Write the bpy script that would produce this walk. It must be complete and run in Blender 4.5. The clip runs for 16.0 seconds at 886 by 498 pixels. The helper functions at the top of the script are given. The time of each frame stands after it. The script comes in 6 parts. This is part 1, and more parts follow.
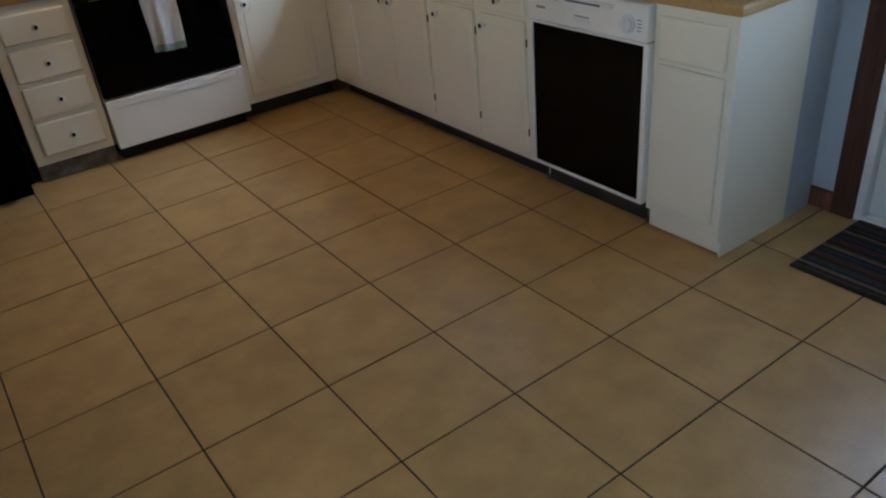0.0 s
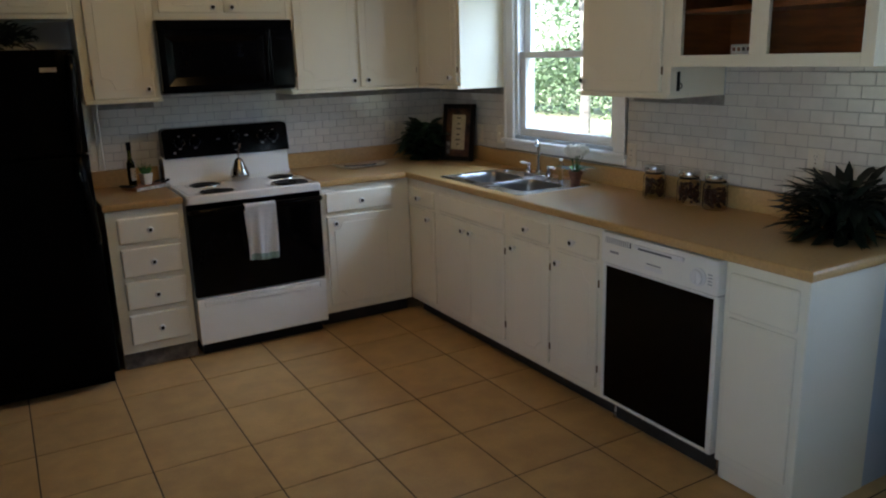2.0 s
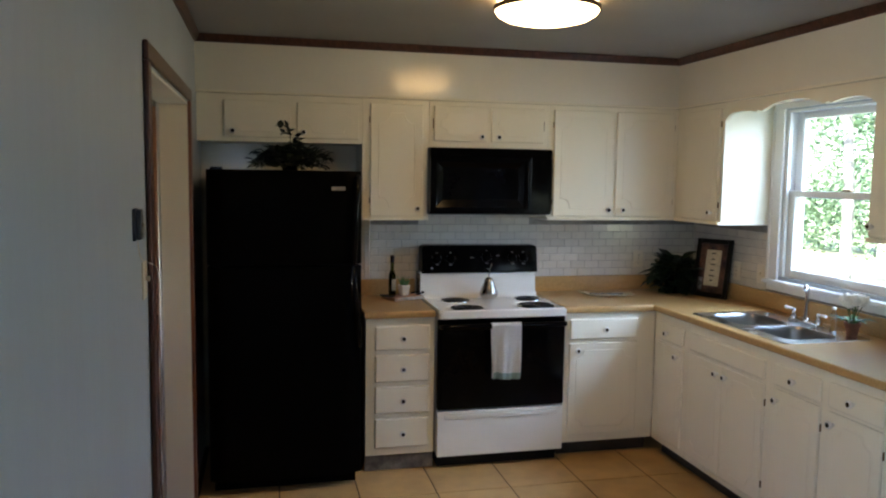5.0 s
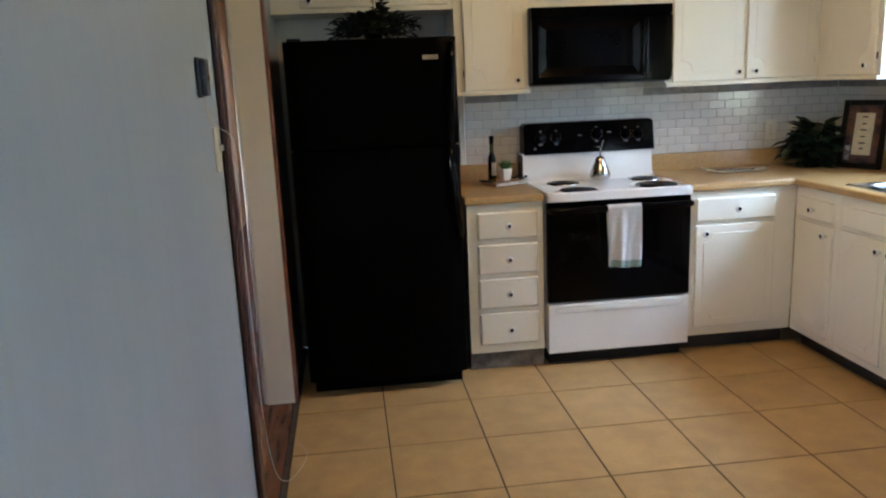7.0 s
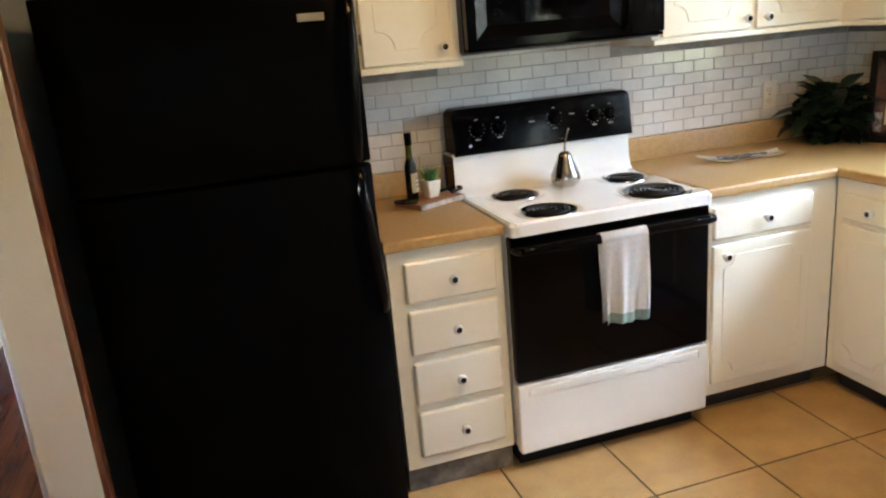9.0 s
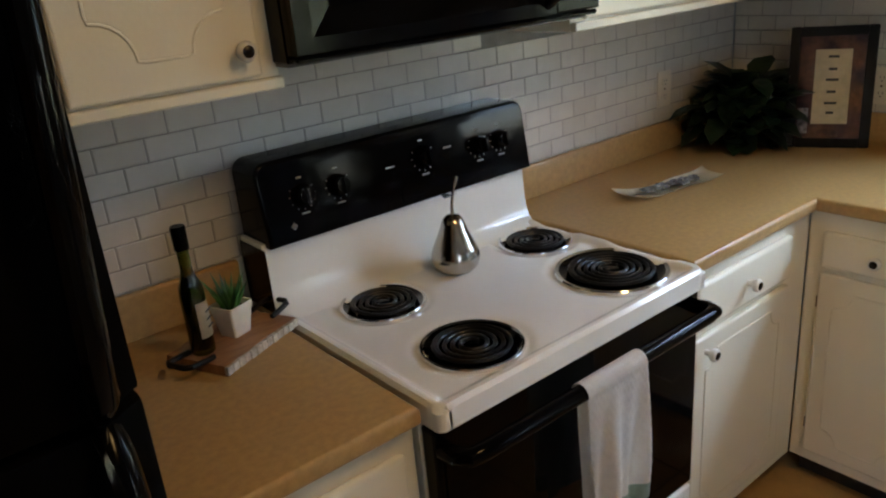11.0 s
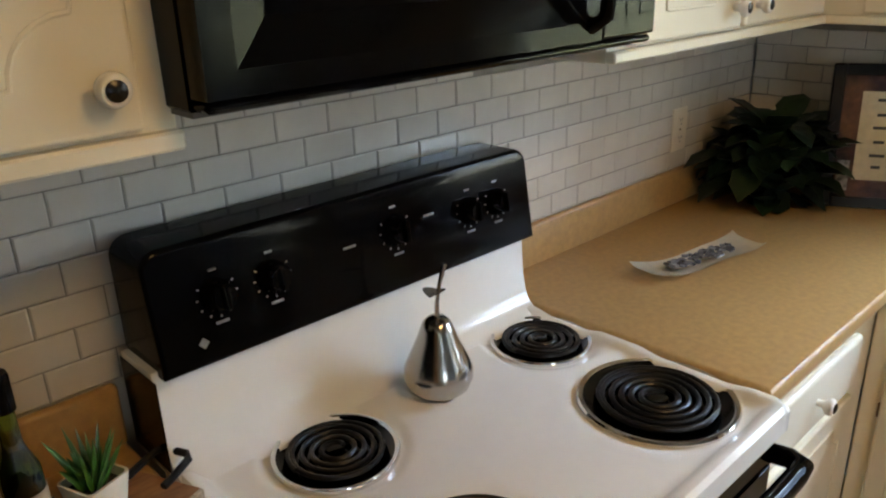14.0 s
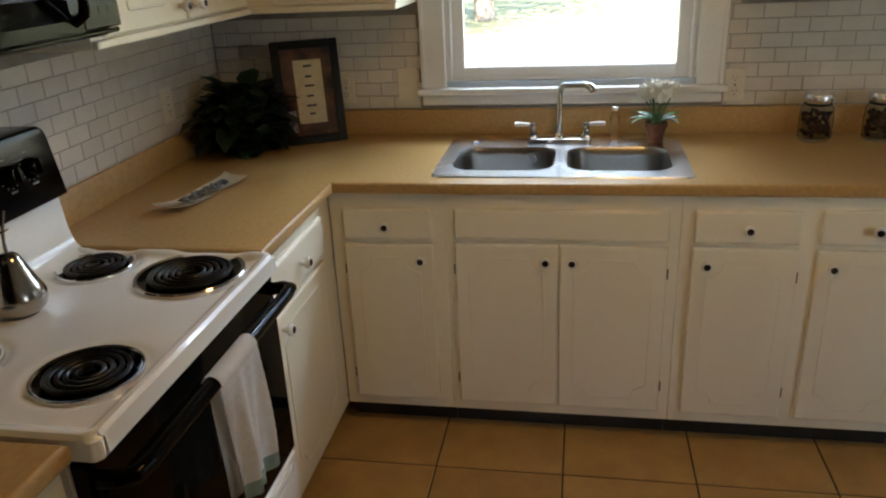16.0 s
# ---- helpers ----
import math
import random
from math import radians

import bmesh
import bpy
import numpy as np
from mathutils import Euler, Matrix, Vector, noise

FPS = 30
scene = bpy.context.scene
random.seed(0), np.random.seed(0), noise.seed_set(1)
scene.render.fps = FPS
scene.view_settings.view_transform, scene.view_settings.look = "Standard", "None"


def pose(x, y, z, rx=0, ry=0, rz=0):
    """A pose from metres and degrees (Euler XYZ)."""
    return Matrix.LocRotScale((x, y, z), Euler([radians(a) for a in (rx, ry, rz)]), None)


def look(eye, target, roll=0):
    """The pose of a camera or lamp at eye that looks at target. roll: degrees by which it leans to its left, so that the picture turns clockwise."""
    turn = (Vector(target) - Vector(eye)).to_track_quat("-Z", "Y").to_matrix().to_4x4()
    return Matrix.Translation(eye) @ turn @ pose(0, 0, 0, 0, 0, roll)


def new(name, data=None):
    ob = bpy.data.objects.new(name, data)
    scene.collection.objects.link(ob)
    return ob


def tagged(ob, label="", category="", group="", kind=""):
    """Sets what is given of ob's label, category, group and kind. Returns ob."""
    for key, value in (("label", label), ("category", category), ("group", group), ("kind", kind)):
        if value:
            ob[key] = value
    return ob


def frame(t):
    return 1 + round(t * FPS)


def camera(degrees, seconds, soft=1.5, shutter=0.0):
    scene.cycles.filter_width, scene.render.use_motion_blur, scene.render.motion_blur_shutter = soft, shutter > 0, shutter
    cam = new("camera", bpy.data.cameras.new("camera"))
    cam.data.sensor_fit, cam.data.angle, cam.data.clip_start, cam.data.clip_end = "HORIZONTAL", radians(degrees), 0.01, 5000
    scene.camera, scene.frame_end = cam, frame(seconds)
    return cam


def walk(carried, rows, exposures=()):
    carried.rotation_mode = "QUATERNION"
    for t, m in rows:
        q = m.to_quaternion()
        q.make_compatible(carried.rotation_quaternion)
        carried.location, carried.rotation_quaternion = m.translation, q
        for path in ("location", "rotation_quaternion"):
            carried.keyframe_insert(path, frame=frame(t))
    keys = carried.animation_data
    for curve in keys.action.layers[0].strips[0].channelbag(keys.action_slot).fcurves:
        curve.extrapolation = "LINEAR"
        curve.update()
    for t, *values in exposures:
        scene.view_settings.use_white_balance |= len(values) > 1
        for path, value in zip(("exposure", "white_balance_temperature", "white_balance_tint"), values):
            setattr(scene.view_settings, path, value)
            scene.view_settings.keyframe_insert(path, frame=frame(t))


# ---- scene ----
cam = camera(60.3, 16.0, soft=2.1)
PATH = [
    (0, (-0.74, -4.754, 1.528), (0.211, -3.318, 0.512), -5.8),
    (0.5, (-0.811, -4.746, 1.555), (0.179, -3.258, 0.657), -3.7),
    (1, (-0.832, -4.76, 1.589), (0.146, -3.171, 0.868), -2.0),
    (1.5, (-0.81, -4.767, 1.602), (0.123, -3.117, 0.964), -2.4),
    (2, (-0.809, -4.786, 1.608), (0.157, -3.106, 1.113), -1.7),
    (2.5, (-0.824, -4.805, 1.626), (0.184, -3.116, 1.259), -2.2),
    (3, (-0.831, -4.821, 1.647), (0.212, -3.13, 1.416), -1.4),
    (3.5, (-0.851, -4.822, 1.667), (0.182, -3.112, 1.555), -0.6),
    (4, (-0.871, -4.81, 1.669), (0.082, -3.053, 1.596), -0.8),
    (4.5, (-0.906, -4.778, 1.664), (-0.172, -2.922, 1.55), 0.2),
    (5, (-0.932, -4.73, 1.658), (-0.477, -2.791, 1.469), 0.8),
    (5.2, (-0.94, -4.718, 1.658), (-0.581, -2.763, 1.43), 1.0),
    (7.3, (-0.957, -4.14, 1.463), (-0.731, -2.216, 0.966), -2.4),
    (7.5, (-0.913, -4.004, 1.473), (-0.711, -2.087, 0.938), -0.9),
    (8, (-0.909, -3.66, 1.507), (-0.596, -1.753, 0.993), -3.3),
    (8.5, (-0.89, -3.29, 1.498), (-0.432, -1.413, 0.98), -4.4),
    (9, (-0.872, -2.846, 1.552), (-0.325, -1.008, 0.981), -5.0),
    (9.2, (-0.852, -2.679, 1.562), (-0.226, -0.865, 1.001), -5.4),
    (11.3, (-0.59, -1.439, 1.585), (0.576, 0.016, 0.862), -5.0),
    (11.5, (-0.582, -1.419, 1.583), (0.573, 0.047, 0.864), -4.6),
    (12, (-0.552, -1.368, 1.601), (0.623, 0.125, 0.977), -2.5),
    (12.5, (-0.485, -1.325, 1.582), (0.648, 0.179, 0.905), -0.7),
    (13, (-0.395, -1.163, 1.556), (0.734, 0.318, 0.826), -1.5),
    (13.5, (-0.324, -1.013, 1.548), (0.837, 0.45, 0.831), -1.7),
    (14, (-0.321, -1.04, 1.573), (0.962, 0.316, 0.856), -1.7),
    (14.5, (-0.418, -1.243, 1.587), (1.006, -0.026, 0.886), -1.1),
    (15, (-0.552, -1.389, 1.599), (1.035, -0.377, 0.921), -2.4),
    (15.5, (-0.73, -1.37, 1.593), (1.025, -0.739, 0.871), -3.9),
    (16, (-0.856, -1.391, 1.593), (0.968, -1.048, 0.846), -2.8),
]
EXPOSURES = [(t, e, k, 15) for t, e, k in ((0, 3.0, 6200), (1.5, 2.75, 6150), (2.5, 2.6, 6200), (3.5, 2.2, 6350), (4, 2.25, 6400), (4.2, 2.5, 6300), (5, 3.5, 6100), (7.5, 4.15, 6000), (8, 4.25, 6300), (8.5, 4.25, 6600), (9, 4.65, 6600), (11.5, 3.3, 6700), (12.5, 3.5, 6700), (13.5, 3.9, 6900), (15, 3.8, 7100), (16, 3.15, 7500))]
walk(cam, [(t, look(eye, target, roll)) for t, eye, target, roll in PATH], EXPOSURES)

# ---- light ----
world = bpy.data.worlds.new("world")
scene.world = world
world.use_nodes = True
_nt = world.node_tree
_bg = _nt.nodes["Background"]
_sky = _nt.nodes.new("ShaderNodeTexSky")
_sky.sky_type, _sky.sun_disc = "NISHITA", False
_sky.sun_elevation, _sky.sun_rotation = radians(51), radians(255)
_nt.links.new(_sky.outputs[0], _bg.inputs[0])
_bg.inputs[1].default_value = 0.15

sun_data = bpy.data.lights.new("sun", "SUN")
sun_data.energy, sun_data.angle, sun_data.color = 5.0, radians(0.6), (1, 0.95, 0.86)
sun = new("sun", sun_data)
sun.matrix_world = look((-9.0, -2.5, 11.5), (0, 0, 0))


def area_light(name, m, w, h, power, colour):
    d = bpy.data.lights.new(name, "AREA")
    d.shape, d.size, d.size_y, d.energy, d.color = "RECTANGLE", w, h, power, colour
    ob = new(name, d)
    ob.matrix_world = m
    return ob


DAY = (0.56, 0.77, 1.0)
# Unseen area lamps outside the door and window, added to strengthen the daylight.
area_light("sky_light_door", look((2.50, -3.97, 1.75), (0, -3.90, 0.9)), 1.0, 1.3, 0.9, DAY)
# hung above the view; much stronger than the sky it stands for
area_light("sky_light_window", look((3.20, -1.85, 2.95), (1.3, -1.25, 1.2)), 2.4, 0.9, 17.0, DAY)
area_light("sky_light_yard", look((3.7, -3.3, 1.95), (1.0, -0.3, 1.25)), 1.6, 1.4, 3.0, DAY)
# Unseen lamp behind the added west window, lifting the east cabinet fronts.
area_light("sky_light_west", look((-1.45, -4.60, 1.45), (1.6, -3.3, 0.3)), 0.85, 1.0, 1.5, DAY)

# ---- materials ----
MATS = {}


def material(name, colour, rough=0.5, metal=0.0, vary=0.12, scale=8.0, fine=60.0, bump=0.1, spec=0.5, coat=0.0,
             dark=None, amount=0.35, obj_random=0.0, island=0.0, stretch=(1, 1, 1), rough_vary=0.08):
    """A surface with variation at two scales, fine relief and a little change of gloss."""
    m = bpy.data.materials.new(name)
    m.use_nodes = True
    t = m.node_tree
    N, Lk = t.nodes, t.links
    b = N["Principled BSDF"]
    tc = N.new("ShaderNodeTexCoord")
    mp = N.new("ShaderNodeMapping")
    mp.inputs["Scale"].default_value = stretch
    Lk.new(tc.outputs["Object"], mp.inputs[0])
    if obj_random:
        # each piece shows another stretch of the pattern
        info, far = N.new("ShaderNodeObjectInfo"), N.new("ShaderNodeVectorMath")
        far.operation = "SCALE"
        far.inputs[0].default_value = (37.0, 53.0, 29.0)
        Lk.new(info.outputs["Random"], far.inputs["Scale"])
        Lk.new(far.outputs[0], mp.inputs["Location"])
    n1, n2 = N.new("ShaderNodeTexNoise"), N.new("ShaderNodeTexNoise")
    for n, s, d in ((n1, scale, 5), (n2, fine, 3)):
        n.inputs["Scale"].default_value, n.inputs["Detail"].default_value = s, d
        Lk.new(mp.outputs[0], n.inputs["Vector"])
    mix = N.new("ShaderNodeMix")
    mix.data_type = "RGBA"
    low = dark or tuple(c * (1 - vary * 2) for c in colour)
    high = tuple(min(1, c * (1 + vary * 0.4)) for c in colour)
    mix.inputs[6].default_value, mix.inputs[7].default_value = (*low, 1), (*high, 1)
    ramp = N.new("ShaderNodeMapRange")
    ramp.inputs[1].default_value, ramp.inputs[2].default_value = amount, amount + 0.3
    Lk.new(n1.outputs[0], ramp.inputs[0])
    Lk.new(ramp.outputs[0], mix.inputs[0])
    out = mix.outputs[2]
    mul = N.new("ShaderNodeMix")
    mul.data_type, mul.blend_type = "RGBA", "MULTIPLY"
    mul.inputs[0].default_value = min(1, vary * 2)
    Lk.new(out, mul.inputs[6])
    Lk.new(n2.outputs[0], mul.inputs[7])
    gain = N.new("ShaderNodeHueSaturation")
    gain.inputs["Value"].default_value = 1 + vary
    Lk.new(mul.outputs[2], gain.inputs["Color"])
    out = gain.outputs[0]
    if obj_random or island:
        src = N.new("ShaderNodeObjectInfo") if obj_random else N.new("ShaderNodeNewGeometry")
        sock = src.outputs["Random"] if obj_random else src.outputs["Random Per Island"]
        hs = N.new("ShaderNodeHueSaturation")
        r = N.new("ShaderNodeMapRange")
        k = obj_random or island
        r.inputs[3].default_value, r.inputs[4].default_value = 1 - k, 1 + k
        Lk.new(sock, r.inputs[0])
        Lk.new(r.outputs[0], hs.inputs["Value"])
        Lk.new(out, hs.inputs["Color"])
        out = hs.outputs[0]
    Lk.new(out, b.inputs["Base Color"])
    rr = N.new("ShaderNodeMapRange")
    rr.inputs[3].default_value, rr.inputs[4].default_value = max(0.02, rough - rough_vary), min(1, rough + rough_vary)
    Lk.new(n1.outputs[0], rr.inputs[0])
    Lk.new(rr.outputs[0], b.inputs["Roughness"])
    b.inputs["Metallic"].default_value = metal
    b.inputs["Specular IOR Level"].default_value = spec
    b.inputs["Coat Weight"].default_value = coat
    if bump:
        bp = N.new("ShaderNodeBump")
        bp.inputs["Strength"].default_value, bp.inputs["Distance"].default_value = bump, 0.004
        Lk.new(n2.outputs[0], bp.inputs["Height"])
        Lk.new(bp.outputs[0], b.inputs["Normal"])
    MATS[name] = m
    return m


def emitter(name, colour, strength):
    m = bpy.data.materials.new(name)
    m.use_nodes = True
    b = m.node_tree.nodes["Principled BSDF"]
    b.inputs["Base Color"].default_value = (*[min(1, c) for c in colour], 1)
    b.inputs["Emission Color"].default_value = (*colour, 1)
    b.inputs["Emission Strength"].default_value = strength
    return m


def glass(name, colour=(1, 1, 1), rough=0.0, ior=1.45):
    m = bpy.data.materials.new(name)
    m.use_nodes = True
    b = m.node_tree.nodes["Principled BSDF"]
    b.inputs["Base Color"].default_value = (*colour, 1)
    b.inputs["Transmission Weight"].default_value = 1
    b.inputs["Roughness"].default_value = rough
    b.inputs["IOR"].default_value = ior
    return m


PAINT = material("cabinet_paint", (0.85, 0.795, 0.64), 0.27, vary=0.006, scale=3, fine=90, bump=0.06, spec=0.5, rough_vary=0.0)
SOFFIT = material("soffit_paint", (0.80, 0.76, 0.65), 0.14, vary=0.02, scale=2, fine=40, bump=0.06)
TRIMWHITE = material("white_trim_paint", (0.82, 0.81, 0.78), 0.32, vary=0.04, scale=4, fine=80, bump=0.08)
WALLGREY = material("grey_panelling_paint", (0.41, 0.465, 0.52), 0.42, vary=0.05, scale=2, fine=30, bump=0.12, stretch=(1, 1, 0.15))
# white ceiling coloured dark grey, so its dimness sits in the paint
CEIL = material("shaded_ceiling_paint", (0.32, 0.31, 0.295), 0.8, vary=0.05, scale=1.5, fine=120, bump=0.2)
DARKWOOD = material("dark_red_wood", (0.085, 0.028, 0.016), 0.35, vary=0.25, scale=6, fine=60, bump=0.15, stretch=(8, 8, 0.8))
REDTRIM = material("red_brown_wood", (0.24, 0.085, 0.035), 0.35, vary=0.25, scale=6, fine=60, bump=0.15, stretch=(8, 8, 0.8))
CABWOOD = material("cabinet_inner_wood", (0.32, 0.095, 0.024), 0.4, vary=0.2, scale=5, fine=50, bump=0.1, stretch=(1, 1, 8))
HALLWOOD = material("hall_floor_wood", (0.17, 0.058, 0.024), 0.22, vary=0.25, scale=4, fine=40, bump=0.06, obj_random=0.25, stretch=(8, 0.8, 1))
LAMINATE = material("tan_laminate", (0.50, 0.305, 0.115), 0.33, vary=0.07, scale=70, fine=420, bump=0.05, amount=0.35)
FLOORTILE = material("floor_tile", (0.56, 0.345, 0.135), 0.34, vary=0.08, scale=8, fine=90, bump=0.1, obj_random=0.05, dark=(0.47, 0.285, 0.11))
FLOORGROUT = material("floor_grout", (0.10, 0.07, 0.045), 0.9, vary=0.2, scale=20, fine=200, bump=0.4)
SUBWAY = material("subway_tile", (0.64, 0.60, 0.53), 0.13, vary=0.03, scale=12, fine=50, bump=0.03, obj_random=0.04, rough_vary=0.04)
SUBWAYREST = material("subway_tile_joined", (0.64, 0.60, 0.53), 0.13, vary=0.03, scale=12, fine=50, bump=0.03, island=0.04, rough_vary=0.04)
GROUT = material("tile_grout", (0.30, 0.285, 0.255), 0.85, vary=0.12, scale=20, fine=200, bump=0.3)
BLACK = material("black_enamel", (0.002, 0.002, 0.0024), 0.12, vary=0.1, scale=8, fine=100, bump=0.02, spec=0.09)
BLACKTEX = material("black_textured_enamel", (0.002, 0.002, 0.0022), 0.36, vary=0.1, scale=8, fine=420, bump=0.12, spec=0.02)
BLACKGLASS = material("black_glass", (0.002, 0.002, 0.0024), 0.06, vary=0.1, scale=5, fine=60, bump=0.0, spec=0.08, rough_vary=0.02)
RUBBER = material("black_rubber", (0.01, 0.01, 0.01), 0.6, vary=0.1)
ENAMEL = material("white_enamel", (0.87, 0.85, 0.78), 0.1, vary=0.02, scale=4, fine=60, bump=0.015, rough_vary=0.03)
COIL = material("burner_coil", (0.003, 0.003, 0.003), 0.36, vary=0.2, scale=30, fine=150, bump=0.2)
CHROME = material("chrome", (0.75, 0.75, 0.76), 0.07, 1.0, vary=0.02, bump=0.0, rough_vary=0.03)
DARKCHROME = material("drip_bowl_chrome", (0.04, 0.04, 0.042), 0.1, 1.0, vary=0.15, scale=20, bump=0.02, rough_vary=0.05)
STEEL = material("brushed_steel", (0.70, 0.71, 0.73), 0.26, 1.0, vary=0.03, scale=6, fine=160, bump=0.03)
# same steel as the rim, darker: shade in the bowls put into colour
BOWLSTEEL = material("shaded_bowl_steel", (0.30, 0.29, 0.28), 0.3, 1.0, vary=0.06, scale=5, fine=160, bump=0.03)
PORCELAIN = material("porcelain", (0.82, 0.80, 0.74), 0.15, vary=0.03)
KNOBDARK = material("knob_centre", (0.015, 0.011, 0.009), 0.25, 0.3, vary=0.1)
BRASS = material("old_brass", (0.20, 0.13, 0.06), 0.4, 1.0, vary=0.2)
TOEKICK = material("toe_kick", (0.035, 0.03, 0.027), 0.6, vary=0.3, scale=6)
SHOE = material("worn_vinyl_base", (0.20, 0.18, 0.155), 0.6, vary=0.3, scale=12)
IVORY = material("ivory_plastic", (0.68, 0.62, 0.50), 0.35, vary=0.03)
WHITEPL = material("white_plastic", (0.78, 0.77, 0.75), 0.35, vary=0.03)
GREYPL = material("grey_plastic", (0.05, 0.058, 0.075), 0.4, vary=0.1)
UNDERSIDE = material("microwave_underside", (0.11, 0.10, 0.095), 0.5, vary=0.1)
DARKPL = material("dark_print", (0.05, 0.05, 0.055), 0.5, vary=0.05, bump=0)
PRINT = material("pale_print", (0.22, 0.22, 0.22), 0.5, vary=0.05, bump=0)
LEAF = material("dark_leaf", (0.006, 0.014, 0.005), 0.5, vary=0.25, scale=20, fine=90, bump=0.1, island=0.45)
LEAFCORNER = material("pale_edged_leaf", (0.009, 0.025, 0.008), 0.38, vary=0.3, scale=14, fine=70, bump=0.1, island=0.6)
LEAFBRIGHT = material("bright_leaf", (0.055, 0.17, 0.03), 0.35, vary=0.2, scale=30, fine=120, bump=0.08, island=0.35)
OUTLEAF = material("tree_leaf", (0.105, 0.17, 0.085), 0.6, vary=0.06, scale=3, fine=20, bump=0, island=0.22)
BARK = material("bark", (0.32, 0.29, 0.25), 0.9, vary=0.3, scale=5, fine=40, bump=0.6)
GRASS = material("grass", (0.22, 0.25, 0.14), 0.8, vary=0.2, scale=0.8, fine=25, bump=0.4)
SOIL = material("soil", (0.035, 0.025, 0.018), 0.95, vary=0.3, scale=60, fine=200, bump=0.6)
TERRA = material("terracotta", (0.28, 0.12, 0.07), 0.7, vary=0.25, scale=20, fine=120, bump=0.2)
PETAL = material("white_petal", (0.88, 0.87, 0.80), 0.5, vary=0.06, scale=30)
TOWEL = material("white_terry", (0.93, 0.91, 0.87), 0.95, vary=0.02, scale=60, fine=500, bump=0.15)
TOWELBAND = material("pale_green_band", (0.42, 0.56, 0.50), 0.95, vary=0.08, scale=60, fine=500, bump=0.4)
GREENGLASS = glass("olive_glass", (0.16, 0.20, 0.02), 0.02)
CLEAR = glass("clear_glass", (0.95, 0.97, 0.96))
PANEGLASS = glass("pane_glass", (0.98, 0.99, 0.99), ior=1.1)
OIL = material("dark_oil", (0.02, 0.02, 0.005), 0.2, vary=0.1, bump=0)
PAPER = material("cream_label", (0.66, 0.58, 0.42), 0.7, vary=0.08, scale=30, fine=200, bump=0.05)
BOARD = material("cutting_board_wood", (0.40, 0.20, 0.085), 0.45, vary=0.2, scale=9, fine=60, bump=0.1, stretch=(1.5, 6, 1), dark=(0.24, 0.105, 0.045))
BARKEDGE = material("pale_bark_edge", (0.62, 0.55, 0.46), 0.8, vary=0.2, scale=40, fine=160, bump=0.4)
IRON = material("black_iron", (0.012, 0.011, 0.01), 0.5, 0.6, vary=0.2)
CERAMIC = material("cream_ceramic", (0.84, 0.78, 0.63), 0.22, vary=0.05, scale=15)
MOSAIC = material("mosaic_chips", (0.22, 0.23, 0.25), 0.15, vary=0.1, island=0.75)
FRAMEWOOD = material("black_frame_wood", (0.006, 0.005, 0.0045), 0.35, vary=0.2, spec=0.25)
NUTS = material("jar_contents", (0.10, 0.03, 0.013), 0.6, vary=0.3, scale=20, island=0.6)
TANWALL = material("hall_tan_paint", (0.50, 0.27, 0.15), 0.5, vary=0.05, scale=2)
JARGLASS = glass("jar_glass", (0.93, 0.95, 0.94), ior=1.2)
PEARSTEEL = material("polished_pear_steel", (0.50, 0.47, 0.43), 0.17, 1.0, vary=0.06, scale=14, fine=120, bump=0.03)
NICKEL = material("satin_nickel", (0.5, 0.48, 0.45), 0.25, 1.0, vary=0.03)
VENTIRON = material("vent_metal", (0.42, 0.39, 0.34), 0.45, 0.2, vary=0.1)
# near-black fill for gaps and openings; stands for their shade
BLACKHOLE = material("gap_shade", (0.006, 0.005, 0.005), 0.9, vary=0.1)
RUG = {c: material("mat_" + n, c, 0.95, vary=0.2, scale=50, fine=300, bump=0.6) for n, c in (
    ("black", (0.018, 0.015, 0.015)), ("brown", (0.075, 0.04, 0.025)), ("tan", (0.20, 0.13, 0.08)), ("red", (0.11, 0.025, 0.02)), ("blue", (0.035, 0.045, 0.07)))}
LAMPGLASS = emitter("lit_opal_glass", (1.0, 0.645, 0.255), 1.6)
BULB = emitter("lit_bulb", (1.0, 0.58, 0.27), 6.0)

# ---- mesh helpers ----
T = Matrix.Translation
EAST_X = 1.965
NORTH = Matrix.Identity(4)
EAST = T((EAST_X, 0, 0)) @ Matrix.Rotation(radians(-90), 4, "Z")


def thing(name, at, label, category, group="", base=NORTH, kind=""):
    """An empty at the base of a thing; its parts are built in the coordinates of base."""
    ob = new(name)
    ob.empty_display_size = 0.05
    ob.matrix_basis = base @ T(at)
    ob["_off"] = at
    return tagged(ob, label, category, group, kind)


def part(name, bm, mat, parent=None, label="", smooth=False):
    me = bpy.data.meshes.new(name)
    bm.to_mesh(me)
    bm.free()
    me.materials.append(mat)
    if smooth:
        me.polygons.foreach_set("use_smooth", [True] * len(me.polygons))
        me.set_sharp_from_angle(angle=radians(40))
    ob = new(name, me)
    if parent is not None:
        ob.parent = parent
        if parent.type == "EMPTY":
            ob.matrix_parent_inverse = T(parent["_off"]).inverted()
    if label:
        ob["label"] = label
    return ob


def structure(name, bm, mat, label, category="", smooth=False, base=None):
    ob = part(name, bm, mat, None, "", smooth)
    if base is not None:
        ob.matrix_basis = base
    return tagged(ob, label, category, "", "structure")


